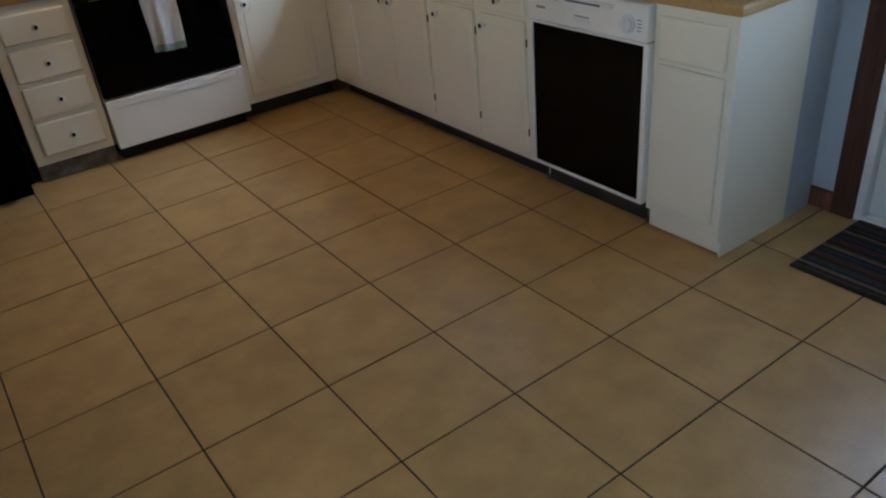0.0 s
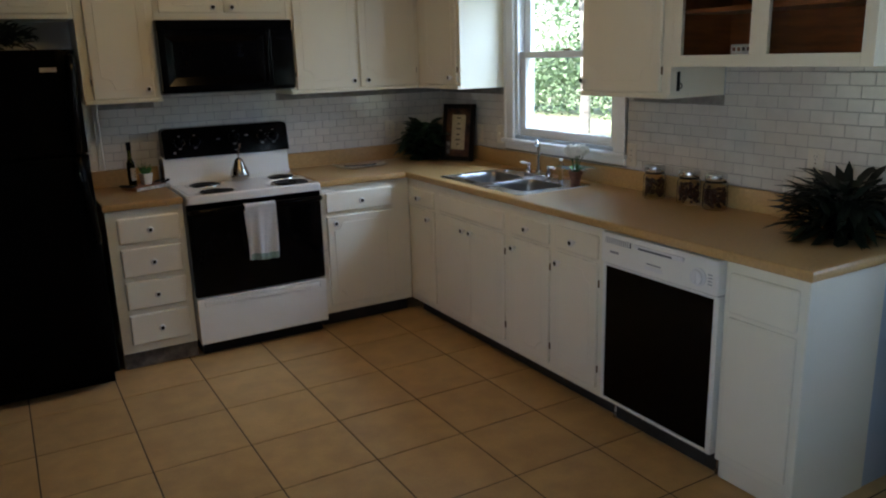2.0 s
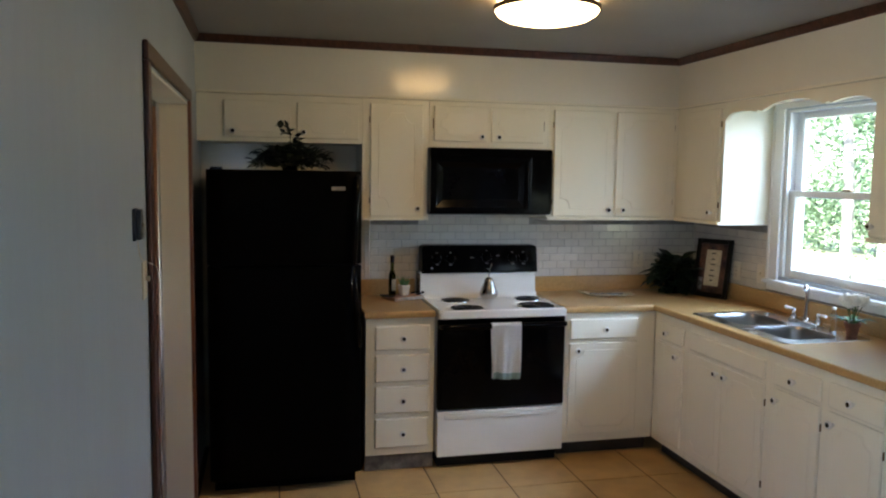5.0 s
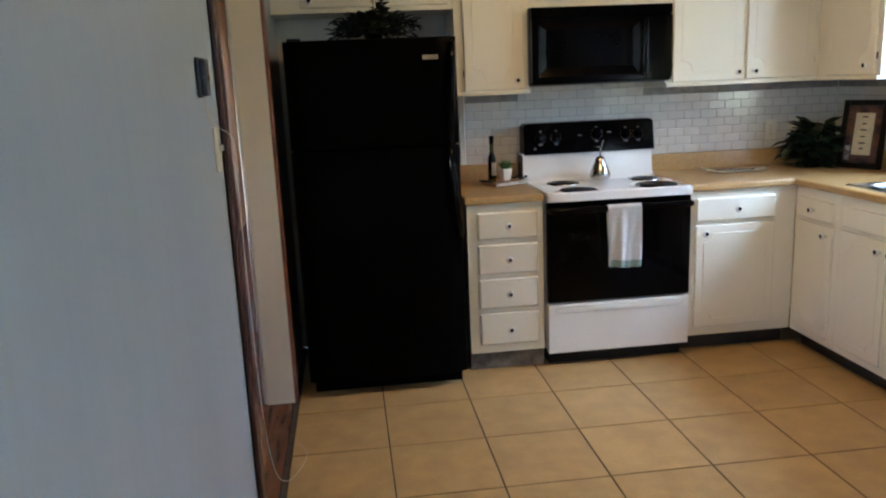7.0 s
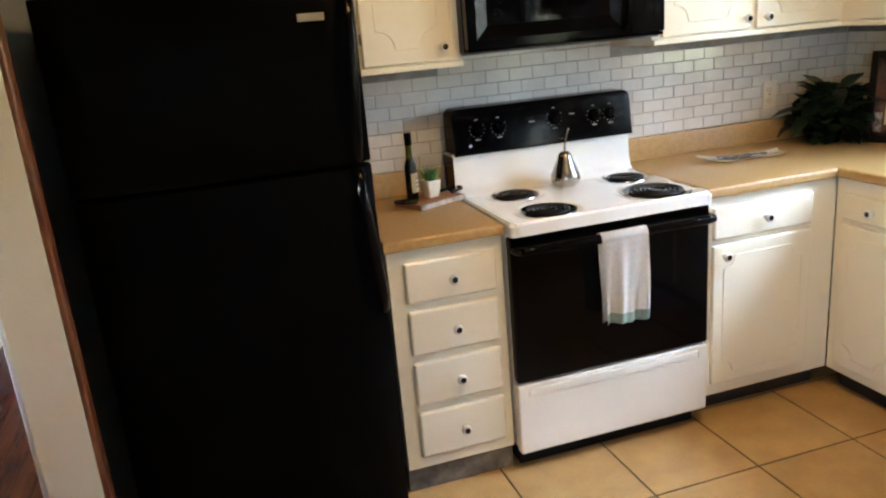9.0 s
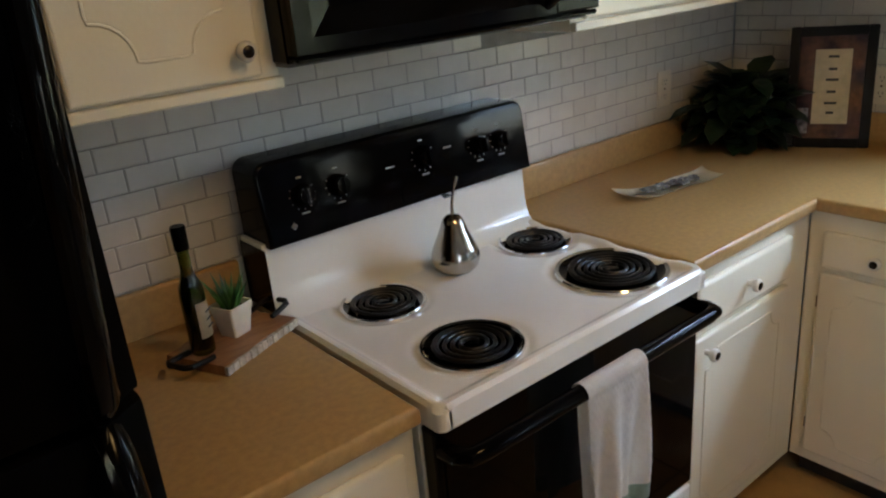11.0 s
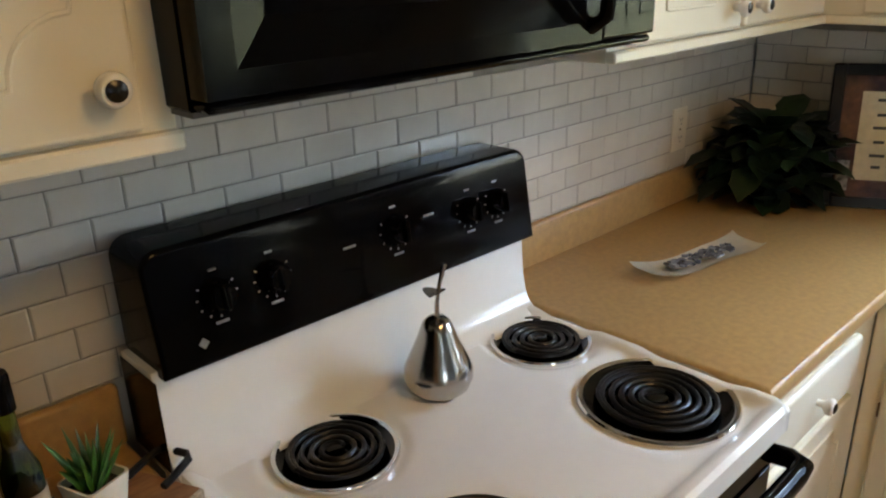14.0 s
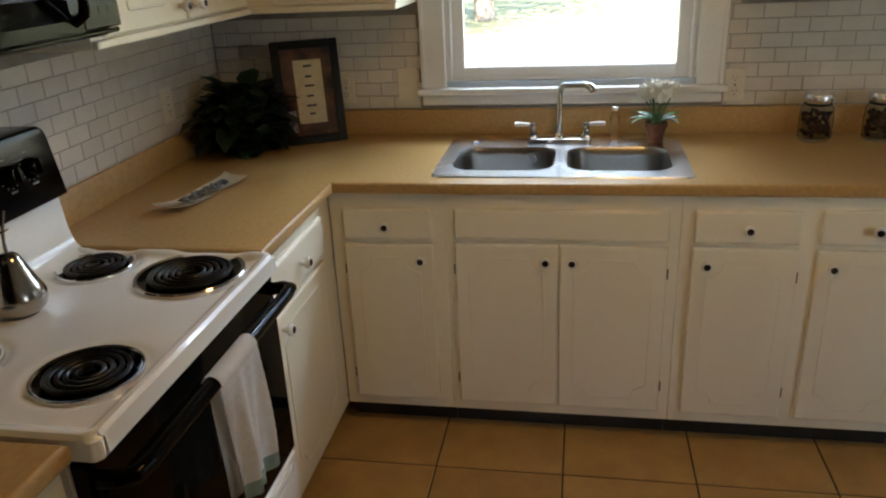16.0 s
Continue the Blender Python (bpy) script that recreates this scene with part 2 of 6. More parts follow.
def box(bm, x0, x1, y0, y1, z0, z1, bevel=0.0, seg=1, m=None):
    lo, hi = (min(x0, x1), min(y0, y1), min(z0, z1)), (max(x0, x1), max(y0, y1), max(z0, z1))
    r = bmesh.ops.create_cube(bm, size=1)
    vs = r["verts"]
    for v in vs:
        v.co = Vector([lo[i] + (v.co[i] + 0.5) * (hi[i] - lo[i]) for i in range(3)])
    es = list({e for v in vs for e in v.link_edges})
    if bevel:
        out = bmesh.ops.bevel(bm, geom=es, offset=bevel, segments=seg, profile=0.5, affect="EDGES")
        vs = list({v for f in out["faces"] for v in f.verts} | {v for v in vs if v.is_valid})
    if m is not None:
        bmesh.ops.transform(bm, matrix=m, verts=vs)
    return vs


def boxes(*rows, bevel=0.0):
    bm = bmesh.new()
    for r in rows:
        box(bm, *r, bevel=bevel)
    return bm


def B(x0, x1, y0, y1, z0, z1, bevel=0.0, seg=1, m=None):
    bm = bmesh.new()
    box(bm, x0, x1, y0, y1, z0, z1, bevel, seg, m)
    return bm


def lathe(bm, profile, at=(0, 0, 0), m=None, n=24, close=True):
    """Turns (radius, height) pairs round z."""
    rings = []
    m = m or Matrix.Identity(4)
    for r, z in profile:
        rings.append([bm.verts.new(m @ Vector((at[0] + r * math.cos(a), at[1] + r * math.sin(a), at[2] + z)))
                      for a in (2 * math.pi * k / n for k in range(n))])
    for a, b in zip(rings, rings[1:]):
        for k in range(n):
            bm.faces.new((a[k], a[(k + 1) % n], b[(k + 1) % n], b[k]))
    if close:
        if profile[0][0] > 1e-4:
            bm.faces.new(rings[0][::-1])
        if profile[-1][0] > 1e-4:
            bm.faces.new(rings[-1])
    return bm


def turned(profile, at=(0, 0, 0), m=None, n=24, close=True):
    return lathe(bmesh.new(), profile, at, m, n, close)


def tube(bm, path, r, n=10, loop=False, radii=None, flat=1.0):
    """A round rod along the path."""
    pts = [Vector(p) for p in path]
    rings, up = [], None
    for i, p in enumerate(pts):
        a = pts[i - 1] if (i or loop) else p
        b = pts[(i + 1) % len(pts)] if (i + 1 < len(pts) or loop) else p
        d = (b - a).normalized()
        if up is None:
            up = d.orthogonal().normalized()
        up = (up - d * up.dot(d)).normalized()
        side = d.cross(up)
        q = radii[i] if radii else r
        rings.append([bm.verts.new(p + q * (math.cos(t) * up + flat * math.sin(t) * side)) for t in (2 * math.pi * k / n for k in range(n))])
    pairs = list(zip(rings, rings[1:])) + ([(rings[-1], rings[0])] if loop else [])
    for a, b in pairs:
        for k in range(n):
            bm.faces.new((a[k], a[(k + 1) % n], b[(k + 1) % n], b[k]))
    if not loop:
        bm.faces.new(rings[0][::-1])
        bm.faces.new(rings[-1])
    return bm


def prism(bm, outline, y0, y1, top_inset=0.0):
    """A plate with an outline of (x, z) pairs, counter-clockwise seen from -y, between y0 (back) and y1 (front, smaller)."""
    c = sum((Vector((p[0], p[1])) for p in outline), Vector((0, 0))) / len(outline)
    back = [bm.verts.new((x, y0, z)) for x, z in outline]
    front = []
    for x, z in outline:
        d = Vector((x, z)) - c
        k = 1 - top_inset / max(d.length, 1e-3)
        front.append(bm.verts.new((c.x + d.x * k, y1, c.y + d.y * k)))
    n = len(outline)
    for k in range(n):
        bm.faces.new((back[k], back[(k + 1) % n], front[(k + 1) % n], front[k]))
    bm.faces.new(front)
    bm.faces.new(back[::-1])
    return bm


def wall_with_holes(x0, x1, z0, z1, y0, y1, holes):
    """A wall along x between y0 and y1, cut by holes (x0, x1, z0, z1), as boxes round them."""
    bm = bmesh.new()
    xs = sorted({x0, x1, *[h[0] for h in holes], *[h[1] for h in holes]})
    for a, b in zip(xs, xs[1:]):
        mid = (a + b) / 2
        cuts = sorted((h[2], h[3]) for h in holes if h[0] <= mid <= h[1])
        z = z0
        for c0, c1 in cuts:
            if c0 > z + 1e-6:
                box(bm, a, b, y0, y1, z, c0)
            z = c1
        if z < z1 - 1e-6:
            box(bm, a, b, y0, y1, z, z1)
    bmesh.ops.remove_doubles(bm, verts=bm.verts, dist=1e-5)
    return bm


# ---- plan ----
WEST_X, SOUTH_Y, CEIL_Z = -1.295, -6.6, 2.41
COUNTER, FACE = 0.914, 0.61          # height of the worktop, depth of base cabinets
UP_Z0, UP_Z1, UP_D, UP_N = 1.40, 2.10, 0.335, 0.305
OPEN_Y0, OPEN_Y1, OPEN_Z = -2.13, -0.80, 2.0
WIN = (0.90, 1.80, 1.11, 2.06)       # window hole along the east wall: from, to, sill, head
PATIO = (3.535, 4.40, 0.0, 2.04)

structure("wall_north", B(WEST_X - 0.13, EAST_X + 0.14, 0.0, 0.13, 0, 2.6), SOFFIT, "painted kitchen wall behind range and tiles", "wall")
structure("wall_east", wall_with_holes(0, 6.6, 0, 2.6, 0, 0.14, [WIN, PATIO]), WALLGREY, "grey painted panel wall with window and glazed door", "wall", base=EAST)
WEST = T((WEST_X, 0, 0)) @ Matrix.Rotation(radians(90), 4, "Z")
# The hole from -5.05 is for the added window, out of view.
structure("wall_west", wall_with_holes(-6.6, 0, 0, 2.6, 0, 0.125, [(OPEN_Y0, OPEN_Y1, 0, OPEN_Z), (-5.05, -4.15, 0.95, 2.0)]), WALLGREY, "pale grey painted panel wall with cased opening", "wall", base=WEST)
structure("wall_south", B(WEST_X - 0.13, EAST_X + 0.14, SOUTH_Y - 0.12, SOUTH_Y, 0, 2.6), WALLGREY, "plain grey painted wall", "wall")
structure("ceiling", B(WEST_X, EAST_X, SOUTH_Y, 0, CEIL_Z, CEIL_Z + 0.1), CEIL, "flat off-white ceiling with shade put into its grey colour", "ceiling")
structure("floor", B(WEST_X, EAST_X, SOUTH_Y, 0, -0.12, -0.004), FLOORGROUT, "beige ceramic tile floor with dark grout", "floor")

# ---- soffit, crown ----
SOFF_D, SOFF_N, SOFF_END = 0.355, 0.325, 2.475
structure("soffit_north", B(WEST_X, EAST_X, -SOFF_N, 0, UP_Z1 + 0.012, CEIL_Z, 0.0), SOFFIT, "glossy cream painted soffit above wall cabinets", "soffit")
structure("soffit_east", B(SOFF_N, SOFF_END, -SOFF_D, 0, UP_Z1 + 0.012, CEIL_Z - 0.001), SOFFIT, "glossy cream painted soffit above wall cabinets", "soffit", base=EAST)
structure("trim_soffit_north", B(WEST_X, EAST_X - SOFF_D, -SOFF_N - 0.006, -0.02, UP_Z1, UP_Z1 + 0.012, 0.002), PAINT, "thin cream moulding under the soffit", "trim")
structure("trim_soffit_east", B(SOFF_N, SOFF_END + 0.004, -SOFF_D - 0.006, -0.02, UP_Z1, UP_Z1 + 0.012, 0.002), PAINT, "thin cream moulding under the soffit", "trim", base=EAST)


def crown(name, pts, label="dark red wood crown moulding at the ceiling"):
    """A small crown profile mitred along the plan points, room on the left-hand side."""
    prof = [(0.0, -0.042), (0.010, -0.042), (0.013, -0.032), (0.024, -0.016), (0.030, -0.008), (0.030, -0.001), (0.0, -0.001)]
    bm = bmesh.new()
    P = [Vector(p) for p in pts]
    rings = []
    for i, p in enumerate(P):
        d0 = (P[i] - P[i - 1]).normalized() if i else (P[1] - P[0]).normalized()
        d1 = (P[i + 1] - P[i]).normalized() if i + 1 < len(P) else d0
        n0, n1 = Vector((-d0.y, d0.x)), Vector((-d1.y, d1.x))
        n = (n0 + n1)
        n = n / n.dot(n0)
        rings.append([bm.verts.new((p.x + n.x * o, p.y + n.y * o, CEIL_Z + z)) for o, z in prof])
    k = len(prof)
    for a, b in zip(rings, rings[1:]):
        for j in range(k):
            bm.faces.new((a[j], b[j], b[(j + 1) % k], a[(j + 1) % k]))
    bm.faces.new(rings[0])
    bm.faces.new(rings[-1][::-1])
    bmesh.ops.recalc_face_normals(bm, faces=bm.faces)
    return structure(name, bm, DARKWOOD, label, "moulding")


sx = EAST_X - SOFF_D
crown("trim_crown", [(EAST_X, SOUTH_Y), (EAST_X, -SOFF_END), (sx, -SOFF_END), (sx, -SOFF_N), (WEST_X, -SOFF_N), (WEST_X, SOUTH_Y)])

# ---- cabinet parts ----


def knob(parent, x, y, z, group=""):
    """Porcelain knob with a dark centre, pointing to -y from the face at y."""
    m = T((x, y, z)) @ Matrix.Rotation(radians(90), 4, "X")
    k = part("knob", turned([(0.007, -0.001), (0.007, 0.010), (0.0095, 0.013), (0.0155, 0.018), (0.017, 0.024), (0.0155, 0.029), (0.012, 0.0315)], m=m, n=20), PORCELAIN, parent, "white porcelain knob", True)
    part("knob_centre", turned([(0.0102, 0.0305), (0.0102, 0.0325), (0.006, 0.0345), (0.0005, 0.035)], m=m, n=16), KNOBDARK, k, "dark knob centre", True)


def scooped(x0, x1, z0, z1, r, corners="1111"):
    """Outline with hollow corners, (x, z), in the order bottom left, bottom right, top right, top left."""
    pts, n = [], 6
    for flag, cx, cz, a0 in zip(corners, (x0, x1, x1, x0), (z0, z0, z1, z1), (90, 180, 270, 360)):
        sq = {(x0, z0): 0, (x1, z0): 1, (x1, z1): 2, (x0, z1): 3}[(cx, cz)]
        if flag == "0":
            pts.append((cx, cz))
            continue
        ux, uz = (1, 0, -1, 0)[sq], (0, 1, 0, -1)[sq]
        vx, vz = (0, -1, 0, 1)[sq], (1, 0, -1, 0)[sq]
        # from the side before the corner to the side after it
        sx0, sz0 = {0: (0, 1), 1: (-1, 0), 2: (0, -1), 3: (1, 0)}[sq]
        ex0, ez0 = {0: (1, 0), 1: (0, 1), 2: (-1, 0), 3: (0, -1)}[sq]
        e = 0.012
        pts.append((cx + sx0 * (r + e), cz + sz0 * (r + e)))
        for k in range(n + 1):
            t = math.pi / 2 * k / n
            pts.append((cx + r * (math.cos(t) * sx0 + math.sin(t) * ex0) + (sx0 + ex0) * 0.002,
                        cz + r * (math.cos(t) * sz0 + math.sin(t) * ez0) + (sz0 + ez0) * 0.002))
        pts.append((cx + ex0 * (r + e), cz + ez0 * (r + e)))
    return pts


def bead(bm, outline, y, r=0.0032):
    """A routed line round the panel: a low ridge set on the door's face."""
    tube(bm, [(x, y, z) for x, z in outline], r, 6, loop=True)
    return bm


def cabinet_door(parent, x0, x1, z0, z1, y, knob_at=None, hinge=None, corners="1111", r=0.05, inset=0.05, name="door", panel=True):
    """Lipped door at the face y, with a provincial raised line; hinge: side of the small brass hinges."""
    bm = B(x0, x1, y - 0.017, y + 0.001, z0, z1, 0.006, 3)
    d = part(name, bm, PAINT, parent)
    if panel:
        o = scooped(x0 + inset, x1 - inset, z0 + inset, z1 - inset, r, corners)
        part("raised_panel", prism(bmesh.new(), o, y - 0.0165, y - 0.0185, 0.004), PAINT, d)
        part("panel_bead", bead(bmesh.new(), o, y - 0.017), PAINT, d, smooth=True)
    if knob_at:
        knob(d, knob_at[0], y - 0.017, knob_at[1])
    if hinge is not None:
        for hz in (z0 + 0.09, z1 - 0.09):
            hx = x0 if hinge == "l" else x1
            s = -1 if hinge == "l" else 1
            part("hinge", boxes((hx, hx + s * 0.005, y - 0.010, y - 0.001, hz - 0.017, hz + 0.017), bevel=0.0015), BRASS, d, "old brass hinge")
    return d


def drawer_front(parent, x0, x1, z0, z1, y, knob_at=True, name="drawer_front"):
    bm = B(x0, x1, y - 0.019, y + 0.001, z0, z1, 0.010, 4)
    d = part(name, bm, PAINT, parent)
    if knob_at:
        knob(d, (x0 + x1) / 2, y - 0.019, (z0 + z1) / 2)
    return d


def base_cabinet(x0, x1, label, base, opens, kick=True, side=None, group="base cabinets", well=False):
    """Body with face frame and toe space; opens: rows of (kind, x0, x1, z0, z1, knob, hinge)."""
    c = thing("base_cabinet", ((x0 + x1) / 2, -FACE / 2, 0), label, "cabinet", group, base)
    bm = bmesh.new()
    if well:
        box(bm, x0, x1, -FACE, -0.004, 0.095, 0.70, 0.0015)
        box(bm, x0, x1, -FACE, -FACE + 0.018, 0.70, COUNTER - 0.04, 0.0015)
        box(bm, x0, x0 + 0.014, -FACE + 0.018, -0.004, 0.70, COUNTER - 0.04)
        box(bm, x1 - 0.014, x1, -FACE + 0.018, -0.004, 0.70, COUNTER - 0.04)
    else:
        box(bm, x0, x1, -FACE, -0.004, 0.095, COUNTER - 0.04, 0.0015)
    part("body", bm, PAINT, c)
    if kick:
        # near-black board, set back under the body
        part("toe_kick", B(x0 + 0.001, x1 - 0.001, -FACE + 0.075, -0.02, 0.0, 0.095), TOEKICK, c, "near-black toe board")
    for kind, a, b, z0, z1, k, h in opens:
        if kind == "drawer":
            drawer_front(c, a, b, z0, z1, -FACE, k)
        elif kind == "panel":
            drawer_front(c, a, b, z0, z1, -FACE, False, "false_drawer_front")
        else:
            cabinet_door(c, a, b, z0, z1, -FACE, k, h, r=0.045, inset=0.045)
    return c


# north run
base_cabinet(-0.395, -0.006, "cream painted four-drawer base cabinet beside the range", NORTH, [
    ("drawer", -0.345, -0.035, 0.695, 0.833, True, None), ("drawer", -0.345, -0.035, 0.515, 0.668, True, None),
    ("drawer", -0.345, -0.035, 0.335, 0.490, True, None), ("drawer", -0.345, -0.035, 0.140, 0.308, True, None)], kick=False)
structure("baseboard_drawers", B(-0.395, -0.006, -FACE + 0.02, -FACE + 0.075, 0, 0.094, 0.002), SHOE, "worn grey vinyl base strip under the drawers", "baseboard")
CF = EAST_X - FACE
base_cabinet(0.768, CF - 0.002, "cream painted corner base cabinet with drawer and door", NORTH, [
    ("drawer", 0.80, 1.235, 0.715, 0.838, True, None), ("door", 0.80, 1.235, 0.145, 0.695, (0.845, 0.655), None)])
# east run
base_cabinet(FACE + 0.002, 0.985, "cream painted narrow base cabinet next to the corner", EAST, [
    ("drawer", 0.655, 0.945, 0.722, 0.825, True, None), ("door", 0.655, 0.945, 0.135, 0.705, (0.908, 0.66), "l")])
base_cabinet(0.986, 1.698, "cream painted double-door sink base cabinet", EAST, [
    ("panel", 1.015, 1.665, 0.728, 0.828, None, None), ("door", 1.015, 1.337, 0.135, 0.712, (1.300, 0.665), "l"),
    ("door", 1.343, 1.665, 0.135, 0.712, (1.380, 0.665), "r")], well=True)
base_cabinet(1.699, 2.404, "white painted base cabinet with two drawers over two doors", EAST, [
    ("drawer", 1.735, 2.035, 0.728, 0.832, True, None), ("drawer", 2.085, 2.375, 0.728, 0.836, True, None),
    ("door", 1.735, 2.035, 0.135, 0.712, (1.775, 0.665), "r"), ("door", 2.085, 2.375, 0.135, 0.712, (2.125, 0.665), "r")])
base_cabinet(3.036, 3.355, "white painted end base cabinet beside the dishwasher", EAST, [
    ("panel", 3.062, 3.335, 0.690, 0.838, None, None)])
end_c = bpy.data.objects["base_cabinet.005"]
cabinet_door(end_c, 3.062, 3.335, 0.135, 0.672, -FACE, panel=False)
_o = [(-FACE + 0.022, 0.0), (-0.192, 0.0), (-0.192, COUNTER - 0.04), (-FACE - 0.001, COUNTER - 0.04), (-FACE - 0.001, 0.075), (-FACE + 0.022, 0.060)]
_bm = bmesh.new()
_a = [_bm.verts.new((3.3555, y, z)) for y, z in _o]
_b = [_bm.verts.new((3.364, y, z)) for y, z in _o]
for _k in range(6):
    _bm.faces.new((_a[_k], _a[(_k + 1) % 6], _b[(_k + 1) % 6], _b[_k]))
_bm.faces.new(_a[::-1])
_bm.faces.new(_b)
bmesh.ops.recalc_face_normals(_bm, faces=_bm.faces)
part("end_panel", _bm, PAINT, end_c, "white painted end panel")
part("rear_panel", B(3.3555, 3.3615, -0.190, -0.021, 0.0, COUNTER - 0.041, 0.001), WALLGREY, end_c, "grey painted rear strip")
part("toe_board", B(3.037, 3.354, -FACE + 0.025, -FACE + 0.074, 0.012, 0.0945, 0.001), PAINT, end_c, "white painted toe board")

# ---- worktops ----


def worktop(name, outline, label, splash):
    """Post-formed top: plan outline (x, y) counter-clockwise, rounded front edges, with its upstands."""
    t = thing(name, (outline[0][0], outline[0][1], COUNTER - 0.038), label, "countertop")
    bm = bmesh.new()
    vs = [bm.verts.new((x, y, COUNTER - 0.038)) for x, y in outline]
    f = bm.faces.new(vs)
    r = bmesh.ops.extrude_face_region(bm, geom=[f])
    up = [v for v in r["geom"] if isinstance(v, bmesh.types.BMVert)]
    for v in up:
        v.co.z = COUNTER
    bmesh.ops.recalc_face_normals(bm, faces=bm.faces)
    es = [e for e in bm.edges if abs(e.verts[0].co.z - e.verts[1].co.z) < 1e-6]
    bmesh.ops.bevel(bm, geom=es, offset=0.011, segments=4, profile=0.5, affect="EDGES")
    part("top", bm, LAMINATE, t, "", True)
    for s in splash:
        part("upstand", B(*s, COUNTER - 0.002, COUNTER + 0.098, 0.007, 3), LAMINATE, t, "", True)
    return t


# sink hole is made by laying the top in strips round it
worktop("countertop", [(-0.405, -0.003), (-0.405, -0.638), (-0.006, -0.638), (-0.006, -0.003)], "tan speckled laminate worktop beside the range", [(-0.405, -0.006, -0.022, -0.003)])
SINK = (1.41, 1.845, -1.715, -0.955)


def main_top():
    t = thing("countertop", (EAST_X - 0.3, -1.5, COUNTER - 0.038), "tan speckled laminate corner worktop with sink", "countertop")
    front = EAST_X - 0.638
    outer = [(0.768, -0.003), (0.768, -0.638), (front, -0.638), (front, -3.385), (EAST_X - 0.003, -3.385), (EAST_X - 0.003, -0.003)]
    x0, x1, y0, y1 = SINK
    hole = [(x0, y0), (x0, y1), (x1, y1), (x1, y0)]
    bm = bmesh.new()
    for z in (COUNTER - 0.038,):
        a = [bm.verts.new((x, y, z)) for x, y in outer]
        b = [bm.verts.new((x, y, z)) for x, y in hole]
        es = [bm.edges.new((v[i], v[(i + 1) % len(v)])) for v in (a, b) for i in range(len(v))]
        bmesh.ops.triangle_fill(bm, edges=es, use_beauty=True)
    # keep only the ring
    for f in list(bm.faces):
        c = f.calc_center_median()
        if x0 < c.x < x1 and y0 < c.y < y1 and all(v in b for v in f.verts):
            bm.faces.remove(f)
    r = bmesh.ops.extrude_face_region(bm, geom=list(bm.faces))
    for v in r["geom"]:
        if isinstance(v, bmesh.types.BMVert):
            v.co.z = COUNTER
    bmesh.ops.recalc_face_normals(bm, faces=bm.faces)
    es = [e for e in bm.edges if len(e.link_faces) == 2 and e.calc_face_angle(0) > 1 and abs(e.verts[0].co.z - e.verts[1].co.z) < 1e-6
          and not (x0 - 1e-3 <= e.verts[0].co.x <= x1 + 1e-3 and y0 - 1e-3 <= e.verts[0].co.y <= y1 + 1e-3)]
    bmesh.ops.bevel(bm, geom=es, offset=0.011, segments=4, profile=0.5, affect="EDGES")
    part("top", bm, LAMINATE, t, "", True)
    part("upstand", B(0.768, EAST_X - 0.024, -0.022, -0.003, COUNTER - 0.002, COUNTER + 0.098, 0.007, 3), LAMINATE, t, "", True)
    part("upstand", B(EAST_X - 0.022, EAST_X - 0.003, -3.385, -0.003, COUNTER - 0.002, COUNTER + 0.098, 0.007, 3), LAMINATE, t, "", True)


main_top()

# ---- wall cabinets ----


def wall_cabinet(x0, x1, z0, z1, label, base, doors, ledge=True):
    depth = UP_N if base is NORTH else UP_D
    c = thing("wall_cabinet", ((x0 + x1) / 2, -depth / 2, z0), label, "cabinet", "wall cabinets", base)
    part("body", B(x0, x1, -depth, -0.004, z0, z1, 0.0015), PAINT, c)
    if ledge:
        part("light_rail", B(x0, x1, -depth - 0.018, -depth + 0.001, z0, z0 + 0.02, 0.003), PAINT, c)
    for a, b, d0, d1, k, h, r, ins, cor in doors:
        cabinet_door(c, a, b, d0, d1, -depth, k, h, cor, r, ins)
    return c


wall_cabinet(WEST_X + 0.003, -0.381, 1.838, UP_Z1, "cream painted bridge cabinet above the refrigerator", NORTH, [
    (-1.145, -0.785, 1.862, 2.065, (-1.10, 1.895), None, 0.04, 0.035, "1111"), (-0.75, -0.40, 1.862, 2.065, (-0.715, 1.895), None, 0.05, 0.035, "1111")], ledge=False)
wall_cabinet(-0.38, 0.012, UP_Z0, UP_Z1, "cream painted narrow wall cabinet beside the microwave", NORTH, [
    (-0.335, -0.025, 1.425, 2.07, (-0.060, 1.47), "l", 0.06, 0.05, "1111")])
wall_cabinet(0.013, 0.752, 1.83, UP_Z1, "cream painted short wall cabinet above the microwave", NORTH, [
    (0.04, 0.365, 1.866, 2.072, (0.325, 1.895), "l", 0.04, 0.04, "1111"), (0.392, 0.722, 1.866, 2.072, (0.43, 1.895), "r", 0.04, 0.04, "1111")], ledge=False)
wall_cabinet(0.753, EAST_X - UP_D - 0.001, UP_Z0, UP_Z1, "cream painted double-door wall cabinet in the corner", NORTH, [
    (0.79, 1.186, 1.425, 2.072, (1.15, 1.465), "l", 0.06, 0.05, "1111"), (1.205, 1.60, 1.425, 2.072, (1.245, 1.465), "r", 0.06, 0.05, "1111")])
wall_cabinet(0.004, 0.812, UP_Z0, UP_Z1, "cream painted corner wall cabinet beside the window", EAST, [
    (0.40, 0.785, 1.425, 2.07, (0.745, 1.47), "r", 0.06, 0.05, "1111")])
wall_cabinet(1.925, 2.472, UP_Z0, UP_Z1, "cream painted wall cabinet next to the window", EAST, [
    (1.935, 2.425, 1.425, 2.10 - 0.02, (1.965, 1.47), "r", 0.06, 0.05, "1111")])


